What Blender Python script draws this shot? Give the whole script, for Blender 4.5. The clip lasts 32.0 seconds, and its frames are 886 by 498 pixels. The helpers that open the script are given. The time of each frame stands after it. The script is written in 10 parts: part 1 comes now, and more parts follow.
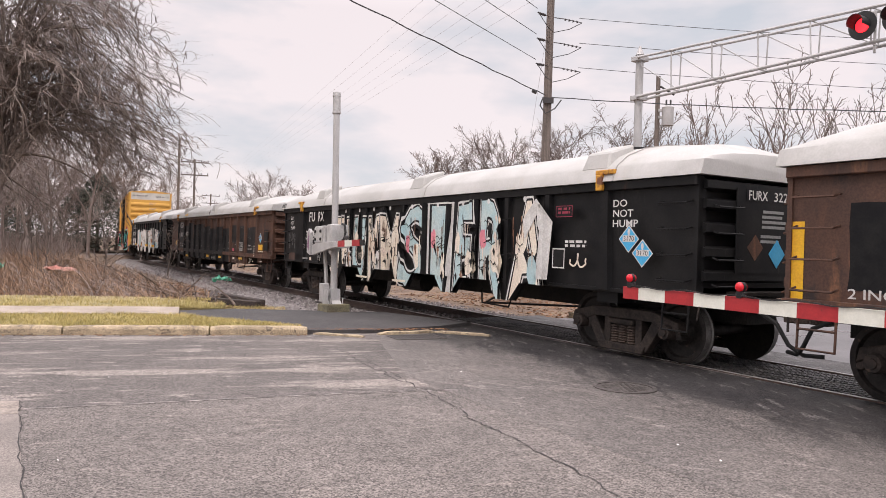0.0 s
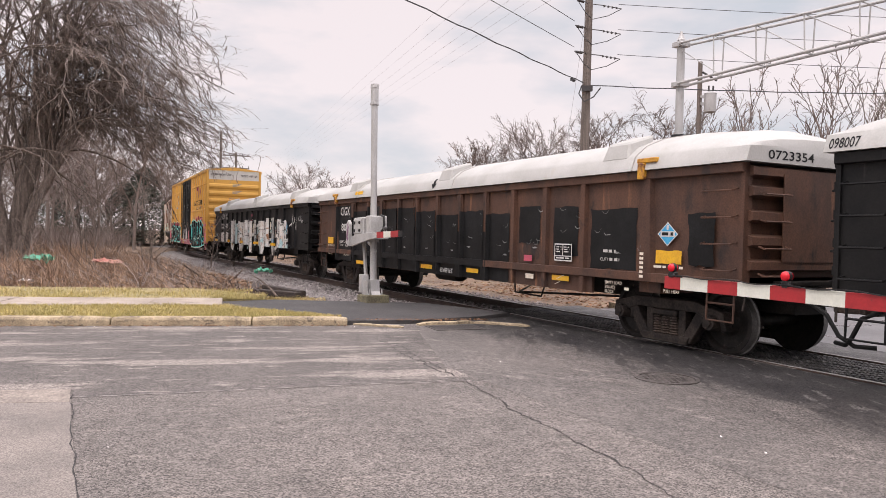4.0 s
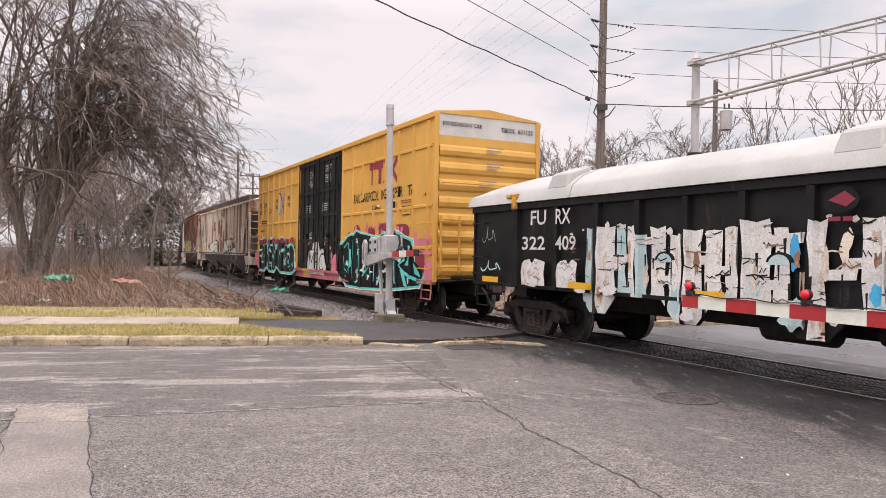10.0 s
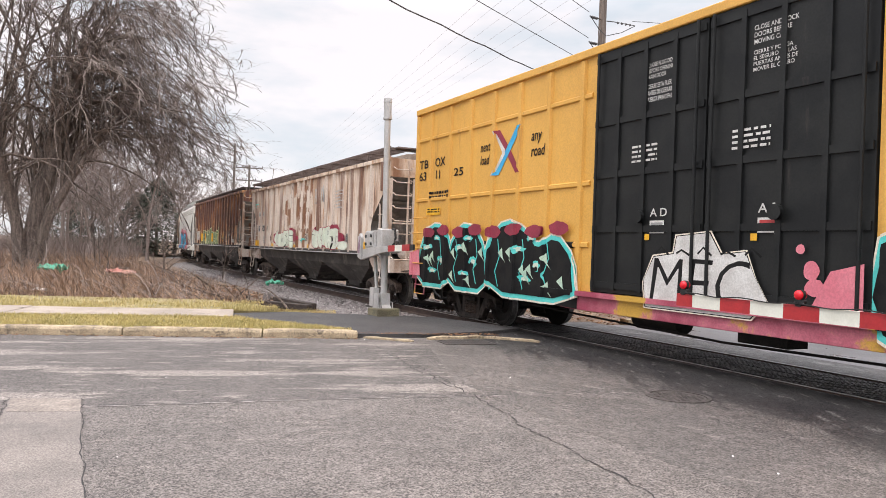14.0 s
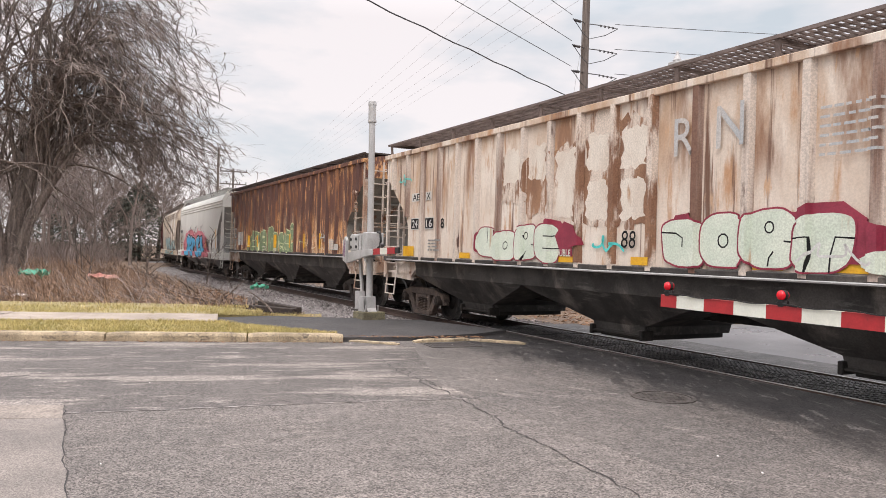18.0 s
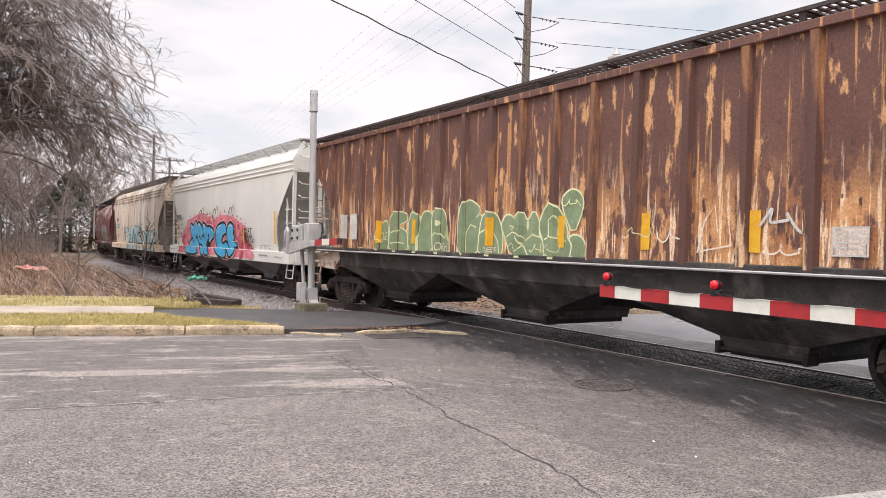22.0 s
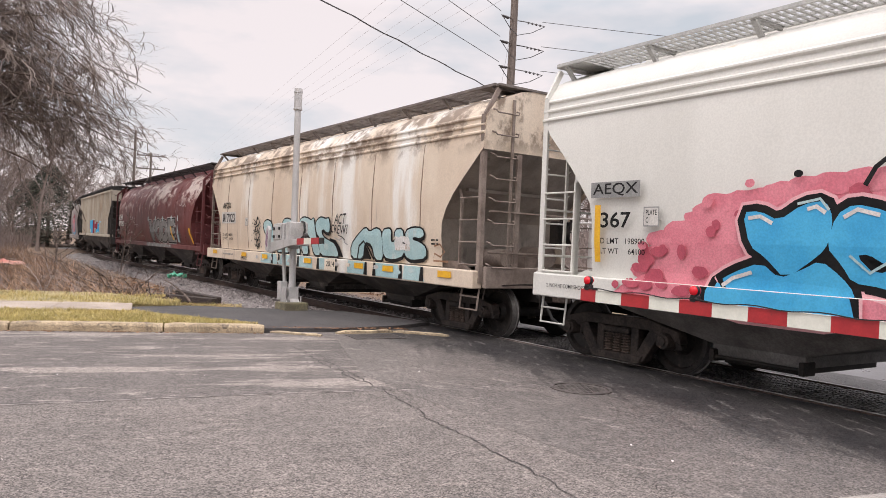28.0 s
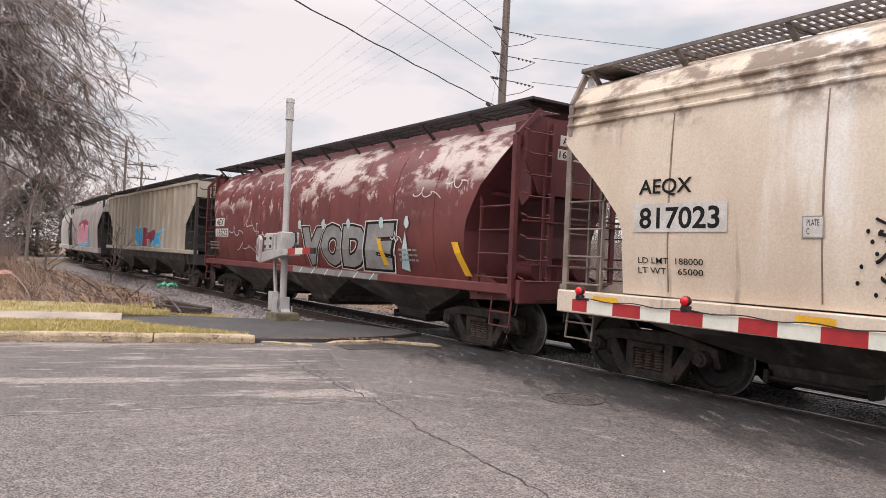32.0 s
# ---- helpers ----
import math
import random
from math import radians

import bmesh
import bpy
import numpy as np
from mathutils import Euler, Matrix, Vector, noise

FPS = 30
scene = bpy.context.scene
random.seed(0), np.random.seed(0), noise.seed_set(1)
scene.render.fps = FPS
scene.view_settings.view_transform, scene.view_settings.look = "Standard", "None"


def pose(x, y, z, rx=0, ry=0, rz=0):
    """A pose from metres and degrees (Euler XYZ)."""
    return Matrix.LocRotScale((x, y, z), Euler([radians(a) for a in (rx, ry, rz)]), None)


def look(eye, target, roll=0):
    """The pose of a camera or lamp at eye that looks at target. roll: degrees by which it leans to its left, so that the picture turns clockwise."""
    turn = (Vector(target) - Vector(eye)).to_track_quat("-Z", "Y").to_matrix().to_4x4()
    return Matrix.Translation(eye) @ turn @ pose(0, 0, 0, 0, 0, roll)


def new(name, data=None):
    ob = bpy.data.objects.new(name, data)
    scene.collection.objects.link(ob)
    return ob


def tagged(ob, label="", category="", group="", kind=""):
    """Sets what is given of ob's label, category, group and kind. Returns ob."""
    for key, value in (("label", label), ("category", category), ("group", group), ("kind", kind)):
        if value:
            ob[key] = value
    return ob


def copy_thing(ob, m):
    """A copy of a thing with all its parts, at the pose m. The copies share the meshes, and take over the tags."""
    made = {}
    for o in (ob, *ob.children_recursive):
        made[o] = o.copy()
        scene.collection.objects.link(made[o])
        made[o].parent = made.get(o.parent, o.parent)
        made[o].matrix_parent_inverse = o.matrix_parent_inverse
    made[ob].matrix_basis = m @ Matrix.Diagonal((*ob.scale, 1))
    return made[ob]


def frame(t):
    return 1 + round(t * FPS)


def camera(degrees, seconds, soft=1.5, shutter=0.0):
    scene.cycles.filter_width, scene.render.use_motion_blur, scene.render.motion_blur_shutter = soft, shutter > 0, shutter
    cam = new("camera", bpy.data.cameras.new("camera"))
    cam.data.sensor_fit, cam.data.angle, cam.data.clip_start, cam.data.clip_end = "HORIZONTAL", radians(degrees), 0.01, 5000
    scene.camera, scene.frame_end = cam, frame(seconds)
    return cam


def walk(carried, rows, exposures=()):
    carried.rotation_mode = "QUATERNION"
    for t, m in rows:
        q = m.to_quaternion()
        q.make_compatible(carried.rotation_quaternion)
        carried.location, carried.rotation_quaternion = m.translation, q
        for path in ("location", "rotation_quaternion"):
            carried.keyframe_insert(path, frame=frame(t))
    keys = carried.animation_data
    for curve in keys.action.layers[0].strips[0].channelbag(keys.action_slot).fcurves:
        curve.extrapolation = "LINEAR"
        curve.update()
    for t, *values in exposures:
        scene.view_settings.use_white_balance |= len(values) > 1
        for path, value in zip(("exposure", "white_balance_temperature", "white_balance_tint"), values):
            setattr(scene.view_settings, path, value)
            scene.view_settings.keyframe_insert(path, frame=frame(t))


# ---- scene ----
cam = camera(61.82, 32.0, 0.8)
PATH = [
    (0.0, pose(0, 0, 1.597, 89.79, -1.69, 0.00)),
    (0.5, pose(0, 0, 1.597, 89.58, -1.63, 0.65)),
    (1.0, pose(0, 0, 1.597, 89.38, -1.61, 1.56)),
    (1.5, pose(0, 0, 1.597, 89.28, -1.44, 2.34)),
    (2.0, pose(0, 0, 1.597, 89.25, -1.27, 2.92)),
    (2.5, pose(0, 0, 1.597, 89.18, -1.17, 3.18)),
    (3.0, pose(0, 0, 1.597, 89.09, -1.19, 3.25)),
    (3.5, pose(0, 0, 1.597, 88.95, -1.26, 3.15)),
    (5.5, pose(0, 0, 1.597, 89.27, -0.98, 2.40)),
    (6.0, pose(0, 0, 1.597, 89.36, -0.78, 2.25)),
    (6.5, pose(0, 0, 1.597, 89.48, -0.62, 2.17)),
    (7.0, pose(0, 0, 1.597, 89.60, -0.68, 2.38)),
    (7.5, pose(0, 0, 1.597, 89.67, -0.75, 2.68)),
    (8.0, pose(0, 0, 1.597, 89.72, -0.91, 3.10)),
    (8.5, pose(0, 0, 1.597, 89.82, -1.03, 3.45)),
    (9.0, pose(0, 0, 1.597, 90.04, -1.03, 3.64)),
    (9.5, pose(0, 0, 1.597, 90.31, -1.11, 3.89)),
    (10.0, pose(0, 0, 1.597, 90.44, -1.10, 4.18)),
    (10.5, pose(0, 0, 1.597, 90.41, -1.27, 4.64)),
    (11.0, pose(0, 0, 1.597, 90.27, -1.37, 5.04)),
    (11.5, pose(0, 0, 1.597, 90.11, -1.41, 5.27)),
    (12.0, pose(0, 0, 1.597, 90.07, -1.43, 5.25)),
    (12.5, pose(0, 0, 1.597, 90.07, -1.50, 5.00)),
    (13.0, pose(0, 0, 1.597, 90.08, -1.75, 4.65)),
    (13.5, pose(0, 0, 1.597, 90.05, -1.98, 4.27)),
    (15.5, pose(0, 0, 1.597, 90.37, -1.50, 3.00)),
    (16.0, pose(0, 0, 1.597, 90.57, -1.51, 3.11)),
    (16.5, pose(0, 0, 1.597, 90.58, -1.52, 3.37)),
    (17.0, pose(0, 0, 1.597, 90.55, -1.63, 3.56)),
    (17.5, pose(0, 0, 1.597, 90.43, -1.63, 3.43)),
    (18.0, pose(0, 0, 1.597, 90.31, -1.64, 2.71)),
    (18.5, pose(0, 0, 1.597, 90.25, -1.74, 1.42)),
    (19.0, pose(0, 0, 1.597, 90.19, -1.94, -0.20)),
    (19.5, pose(0, 0, 1.597, 90.11, -1.97, -1.43)),
    (20.0, pose(0, 0, 1.597, 90.06, -2.01, -2.14)),
    (20.5, pose(0, 0, 1.597, 89.96, -1.89, -2.26)),
    (21.0, pose(0, 0, 1.597, 89.84, -1.78, -2.08)),
    (21.5, pose(0, 0, 1.597, 89.76, -1.70, -1.81)),
    (22.0, pose(0, 0, 1.597, 89.74, -1.64, -1.72)),
    (22.5, pose(0, 0, 1.597, 89.74, -1.56, -1.76)),
    (23.0, pose(0, 0, 1.597, 89.77, -1.56, -1.93)),
    (23.5, pose(0, 0, 1.597, 89.82, -1.62, -2.15)),
    (24.0, pose(0, 0, 1.597, 89.91, -1.75, -2.39)),
    (24.5, pose(0, 0, 1.597, 90.00, -1.85, -2.64)),
    (25.0, pose(0, 0, 1.597, 90.04, -1.92, -2.87)),
    (25.5, pose(0, 0, 1.597, 90.09, -2.12, -3.03)),
    (27.5, pose(0, 0, 1.597, 90.01, -2.64, -3.11)),
    (28.0, pose(0, 0, 1.597, 89.90, -2.67, -3.09)),
    (28.5, pose(0, 0, 1.597, 89.87, -2.81, -2.96)),
    (29.0, pose(0, 0, 1.597, 89.90, -2.91, -2.89)),
    (29.5, pose(0, 0, 1.597, 89.98, -2.92, -2.89)),
    (30.0, pose(0, 0, 1.597, 90.17, -2.95, -3.03)),
    (30.5, pose(0, 0, 1.597, 90.41, -2.89, -3.26)),
    (31.0, pose(0, 0, 1.597, 90.63, -2.85, -3.48)),
    (31.5, pose(0, 0, 1.597, 90.71, -2.76, -3.65)),
    (32.0, pose(0, 0, 1.597, 90.72, -2.75, -3.74)),
]
walk(cam, PATH, [(0, 0.0, 6700, 14), (9, 0.0, 6700, 14), (13, 0.18, 6550, 10), (16, 0.22, 6350, 7), (18, 0.08, 6580, 9), (20, 0.06, 6620, 11), (21, 0.14, 6600, 11), (23, 0.25, 6600, 10), (25, 0.22, 6600, 9), (28, 0.0, 6680, 12), (30, 0.05, 6680, 12), (32, 0.0, 6680, 12)])

# the train: metres it has rolled, second by second
ROLLED = [0.00, 4.38, 8.78, 13.24, 17.73, 22.21, 26.71, 31.26, 35.81, 40.33, 44.83, 49.37, 53.90, 58.37, 62.82, 67.21, 71.60, 76.07, 80.54, 84.92, 89.31, 93.79, 98.30, 102.84, 107.33, 111.60, 115.83, 120.19, 124.63, 129.14, 133.69, 138.24, 142.79]
THETA = 30.790        # heading of the track, degrees left of the first view
C0 = 9.30            # from the camera to the track's centre line
TRK = pose(0, 0, 0, 0, 0, THETA) @ pose(0, 0, 0, 0, 0, -90) @ pose(0, C0, 0)


def rolled(t):
    """Metres that the train has gone by t seconds (Catmull-Rom through ROLLED)."""
    i = min(int(t), len(ROLLED) - 2)
    u = t - i
    p1, p2 = ROLLED[i], ROLLED[i + 1]
    p0 = ROLLED[i - 1] if i else 2 * p1 - p2
    p3 = ROLLED[i + 2] if i + 2 < len(ROLLED) else 2 * p2 - p1
    return p1 + .5 * u * (p2 - p0 + u * (2 * p0 - 5 * p1 + 4 * p2 - p3 + u * (3 * (p1 - p2) + p3 - p0)))


# ---- world and sun: a bright overcast sky ----
def make_world():
    w = bpy.data.worlds.new("overcast_sky")
    scene.world = w
    w.use_nodes = True
    nt = w.node_tree
    nt.nodes.clear()
    N = nt.nodes.new
    L = nt.links.new
    out, bg = N("ShaderNodeOutputWorld"), N("ShaderNodeBackground")
    sky = N("ShaderNodeTexSky")
    sky.sky_type, sky.sun_disc = "NISHITA", False
    sky.sun_elevation, sky.sun_rotation = radians(48), radians(200)
    tc, mp = N("ShaderNodeTexCoord"), N("ShaderNodeMapping")
    mp.inputs["Scale"].default_value = (1.6, 1.6, 4.5)
    n1, n2 = N("ShaderNodeTexNoise"), N("ShaderNodeTexNoise")
    n1.inputs["Scale"].default_value, n1.inputs["Detail"].default_value = 2.1, 6
    n2.inputs["Scale"].default_value, n2.inputs["Detail"].default_value = 5.0, 5
    ramp = N("ShaderNodeValToRGB")
    e = ramp.color_ramp.elements
    e[0].position, e[0].color = 0.38, (0.57, 0.615, 0.67, 1)
    e[1].position, e[1].color = 0.56, (0.865, 0.80, 0.812, 1)
    mixn = N("ShaderNodeMath")
    mixn.operation = "MULTIPLY_ADD"
    mixn.inputs[1].default_value, mixn.inputs[2].default_value = 0.35, 0.0
    add = N("ShaderNodeMath")
    add.operation = "MULTIPLY_ADD"
    add.inputs[1].default_value = 0.65
    # brighter towards the zenith, as an overcast sky is
    sep = N("ShaderNodeSeparateXYZ")
    el = N("ShaderNodeMapRange")
    el.inputs["From Min"].default_value, el.inputs["From Max"].default_value = 0.3, 1.0
    el.inputs["To Min"].default_value, el.inputs["To Max"].default_value = 1.0, ZENITH
    mul = N("ShaderNodeVectorMath")
    mul.operation = "SCALE"
    blue = N("ShaderNodeVectorMath")
    blue.operation = "SCALE"
    blue.inputs["Scale"].default_value = 0.012
    sm = N("ShaderNodeVectorMath")
    L(tc.outputs["Generated"], mp.inputs["Vector"])
    L(mp.outputs["Vector"], n1.inputs["Vector"])
    L(mp.outputs["Vector"], n2.inputs["Vector"])
    L(n2.outputs["Fac"], mixn.inputs[0])
    L(n1.outputs["Fac"], add.inputs[0])
    L(mixn.outputs[0], add.inputs[2])
    L(add.outputs[0], ramp.inputs["Fac"])
    L(tc.outputs["Generated"], sep.inputs[0])
    L(sep.outputs["Z"], el.inputs["Value"])
    L(ramp.outputs["Color"], mul.inputs[0])
    L(el.outputs["Result"], mul.inputs["Scale"])
    L(sky.outputs["Color"], blue.inputs[0])
    L(mul.outputs[0], sm.inputs[0])
    L(blue.outputs[0], sm.inputs[1])
    L(sm.outputs[0], bg.inputs["Color"])
    bg.inputs["Strength"].default_value = 1.0
    L(bg.outputs[0], out.inputs["Surface"])


ZENITH = 3.8
make_world()
sun = new("sun", bpy.data.lights.new("sun", "SUN"))
sun.data.energy, sun.data.angle, sun.data.color = 1.1, radians(25), (1, 0.93, 0.86)
sun.matrix_world = look((0, 0, 60), (14, 38, 0))


# ---- tools ----
class Geo:
    """Points and faces of one mesh; every face keeps the number of its material."""

    def __init__(self):
        self.v, self.f, self.m = [], [], []

    def add(self, pts, faces, mi=0):
        n = len(self.v)
        self.v += [tuple(p) for p in pts]
        self.f += [tuple(i + n for i in f) for f in faces]
        self.m += [mi] * len(faces)
        return self

    def box(self, x0, x1, y0, y1, z0, z1, mi=0):
        p = [(x, y, z) for z in (z0, z1) for x, y in ((x0, y0), (x1, y0), (x1, y1), (x0, y1))]
        return self.add(p, [(3, 2, 1, 0), (4, 5, 6, 7), (0, 1, 5, 4), (1, 2, 6, 5), (2, 3, 7, 6), (3, 0, 4, 7)], mi)

    def beam(self, a, b, w, h, mi=0, up=(0, 0, 1)):
        """A bar with a square section from a to b."""
        a, b = Vector(a), Vector(b)
        d = (b - a).normalized()
        s = d.cross(Vector(up))
        s = s.normalized() if s.length > 1e-5 else Vector((1, 0, 0))
        u = s.cross(d)
        s, u = s * w / 2, u * h / 2
        p = [e + q for e in (a, b) for q in (-s - u, s - u, s + u, -s + u)]
        return self.add(p, [(0, 1, 2, 3), (7, 6, 5, 4), (0, 4, 5, 1), (1, 5, 6, 2), (2, 6, 7, 3), (3, 7, 4, 0)], mi)

    def cyl(self, a, b, r, r2=None, n=10, mi=0):
        return self.tube([a, b], [r, r if r2 is None else r2], n, mi)

    def tube(self, pts, r, n=6, mi=0, cap=True):
        pts = [Vector(p) for p in pts]
        rs = r if isinstance(r, (list, tuple)) else [r] * len(pts)
        rings, ref = [], None
        for i, p in enumerate(pts):
            d = (pts[min(i + 1, len(pts) - 1)] - pts[max(i - 1, 0)]).normalized()
            if ref is None:
                ref = d.orthogonal().normalized()
            ref = (ref - d * ref.dot(d))
            ref = ref.normalized() if ref.length > 1e-6 else d.orthogonal().normalized()
            o = d.cross(ref)
            rings.append([p + rs[i] * (ref * math.cos(a) + o * math.sin(a)) for a in (k * 2 * math.pi / n for k in range(n))])
        return self.loft(rings, mi, cap)

    def loft(self, rings, mi=0, cap=True, closed=True):
        n = len(rings[0])
        faces = []
        for i in range(len(rings) - 1):
            for k in range(n if closed else n - 1):
                k2 = (k + 1) % n
                faces.append((i * n + k, i * n + k2, (i + 1) * n + k2, (i + 1) * n + k))
        if cap and closed:
            faces.append(tuple(range(n - 1, -1, -1)))
            faces.append(tuple((len(rings) - 1) * n + k for k in range(n)))
        return self.add([p for r in rings for p in r], faces, mi)

    def prism(self, prof, a, b, axis="y", mi=0):
        """A flat outline pushed from a to b along an axis; outline in (x, z), (y, z) or (x, y)."""
        put = {"y": lambda p, t: (p[0], t, p[1]), "x": lambda p, t: (t, p[0], p[1]), "z": lambda p, t: (p[0], p[1], t)}[axis]
        return self.loft([[put(p, a) for p in prof], [put(p, b) for p in prof]], mi)

    def disc(self, c, r, axis, n=20, mi=0):
        c, d = Vector(c), Vector(axis).normalized()
        u = d.orthogonal().normalized()
        w = d.cross(u)
        return self.add([c + r * (u * math.cos(k * 2 * math.pi / n) + w * math.sin(k * 2 * math.pi / n)) for k in range(n)], [tuple(range(n))], mi)

    def mesh(self, name, mats, bevel=0.0, smooth=False):
        me = bpy.data.meshes.new(name)
        me.from_pydata(self.v, [], self.f)
        for m in mats:
            me.materials.append(m)
        if len(mats) > 1:
            me.polygons.foreach_set("material_index", self.m)
        bm = bmesh.new()
        bm.from_mesh(me)
        if len(bm.faces) < 6000:
            bmesh.ops.recalc_face_normals(bm, faces=bm.faces)
        if bevel:
            ed = [e for e in bm.edges if len(e.link_faces) == 2 and e.calc_face_angle(0) > 0.5]
            bmesh.ops.bevel(bm, geom=ed, offset=bevel, segments=1, affect="EDGES", clamp_overlap=True)
        if smooth:
            for f in bm.faces:
                f.smooth = True
            for e in bm.edges:
                e.smooth = not (len(e.link_faces) == 2 and e.calc_face_angle(0) > 0.6)
        bm.to_mesh(me)
        bm.free()
        return me


def part(name, geo, material, parent=None, label="", bevel=0.0, smooth=False, at=None, kind=""):
    """Links a Geo, or a mesh that is shared, as one object under a thing or a part."""
    mats = material if isinstance(material, (list, tuple)) else [material]
    me = geo if isinstance(geo, bpy.types.Mesh) else geo.mesh(name, mats, bevel, smooth)
    ob = new(name, me)
    ob.parent = parent
    if at is not None:
        ob.matrix_basis = at
    return tagged(ob, label=label, kind=kind)


def thing(name, at=None, label="", category="", group="", kind=""):
    ob = new(name)
    ob.empty_display_size = 0.2
    if at is not None:
        ob.matrix_basis = at
    return tagged(ob, label, category, group, kind)


# ---- materials ----
def mat(name, c1, c2=None, scale=2.0, stretch=(1, 1, 1), lo=0.35, hi=0.65, rough=0.7, metal=0.0, bump=0.0, bscale=40.0, fine=0.12, layers=(),
        island=0.0, spec=0.5):
    """A procedural surface: two colours mixed by noise, further layers (colour, scale, stretch, lo, hi[, z0, z1]) over them, fine grain and relief."""
    m = bpy.data.materials.new(name)
    m.use_nodes = True
    nt = m.node_tree
    N, L = nt.nodes.new, nt.links.new
    bs = nt.nodes["Principled BSDF"]
    tc = N("ShaderNodeTexCoord")

    def noise_of(sc, st, detail=6, rough_=0.62):
        mp = N("ShaderNodeMapping")
        mp.inputs["Scale"].default_value = st
        no = N("ShaderNodeTexNoise")
        no.inputs["Scale"].default_value, no.inputs["Detail"].default_value = sc, detail
        no.inputs["Roughness"].default_value = rough_
        L(tc.outputs["Object"], mp.inputs["Vector"])
        L(mp.outputs["Vector"], no.inputs["Vector"])
        return no.outputs["Fac"]

    def ramp(fac, a, b):
        r = N("ShaderNodeMapRange")
        r.interpolation_type = "SMOOTHSTEP"
        r.inputs["From Min"].default_value, r.inputs["From Max"].default_value = a, b
        L(fac, r.inputs["Value"])
        return r.outputs["Result"]

    def mix(fac, a, b, mode="MIX"):
        x = N("ShaderNodeMix")
        x.data_type, x.blend_type = "RGBA", mode
        for sock, val in ((x.inputs[0], fac), (x.inputs[6], a), (x.inputs[7], b)):
            if isinstance(val, (int, float)):
                sock.default_value = val
            elif isinstance(val, tuple):
                sock.default_value = (*val, 1)
            else:
                L(val, sock)
        return x.outputs[2]

    col = mix(ramp(noise_of(scale, stretch), lo, hi), c1, c2 or c1)
    for lay in layers:
        fac = ramp(noise_of(lay[1], lay[2]), lay[3], lay[4])
        if len(lay) > 5:
            sp = N("ShaderNodeSeparateXYZ")
            L(tc.outputs["Object"], sp.inputs[0])
            mu = N("ShaderNodeMath")
            mu.operation = "MULTIPLY"
            L(fac, mu.inputs[0])
            L(ramp(sp.outputs["Z"], lay[5], lay[6]), mu.inputs[1])
            fac = mu.outputs[0]
        col = mix(fac, col, lay[0])
    grain = noise_of(bscale, (1, 1, 1), 3)
    if fine:
        g = N("ShaderNodeMapRange")
        g.inputs["From Min"].default_value, g.inputs["From Max"].default_value = 0.38, 0.62
        g.inputs["To Min"].default_value, g.inputs["To Max"].default_value = 1 - min(fine * 1.2, .9), 1 + fine * 1.2
        L(grain, g.inputs["Value"])
        sc = N("ShaderNodeVectorMath")
        sc.operation = "SCALE"
        L(col, sc.inputs[0])
        L(g.outputs["Result"], sc.inputs["Scale"])
        col = sc.outputs[0]
    if island:
        ge = N("ShaderNodeNewGeometry")
        oi = N("ShaderNodeObjectInfo")
        ad = N("ShaderNodeMath")
        ad.operation = "ADD"
        fr = N("ShaderNodeMath")
        fr.operation = "FRACT"
        L(ge.outputs["Random Per Island"], ad.inputs[0])
        L(oi.outputs["Random"], ad.inputs[1])
        L(ad.outputs[0], fr.inputs[0])
        g = N("ShaderNodeMapRange")
        g.inputs["To Min"].default_value, g.inputs["To Max"].default_value = 1 - island, 1 + island
        L(fr.outputs[0], g.inputs["Value"])
        sc = N("ShaderNodeVectorMath")
        sc.operation = "SCALE"
        L(col, sc.inputs[0])
        L(g.outputs["Result"], sc.inputs["Scale"])
        col = sc.outputs[0]
    L(col, bs.inputs["Base Color"])
    rr = N("ShaderNodeMapRange")
    rr.inputs["To Min"].default_value, rr.inputs["To Max"].default_value = max(rough - 0.12, 0.02), min(rough + 0.12, 1)
    L(noise_of(scale * 2.3, stretch), rr.inputs["Value"])
    L(rr.outputs["Result"], bs.inputs["Roughness"])
    bs.inputs["Metallic"].default_value = metal
    bs.inputs["Specular IOR Level"].default_value = spec
    if bump:
        b = N("ShaderNodeBump")
        b.inputs["Strength"].default_value, b.inputs["Distance"].default_value = 0.6, bump
        L(grain, b.inputs["Height"])
        L(b.outputs["Normal"], bs.inputs["Normal"])
    return m


def glow(name, col, strength):
    m = bpy.data.materials.new(name)
    m.use_nodes = True
    bs = m.node_tree.nodes["Principled BSDF"]
    bs.inputs["Base Color"].default_value = (*col, 1)
    bs.inputs["Emission Color"].default_value = (*col, 1)
    bs.inputs["Emission Strength"].default_value = strength
    bs.inputs["Roughness"].default_value = 0.2
    return m


STREAK = (1.0, 1.0, 0.14)
RUST, DARKRUST, ORANGE = (0.13, 0.045, 0.018), (0.055, 0.022, 0.014), (0.36, 0.13, 0.04)


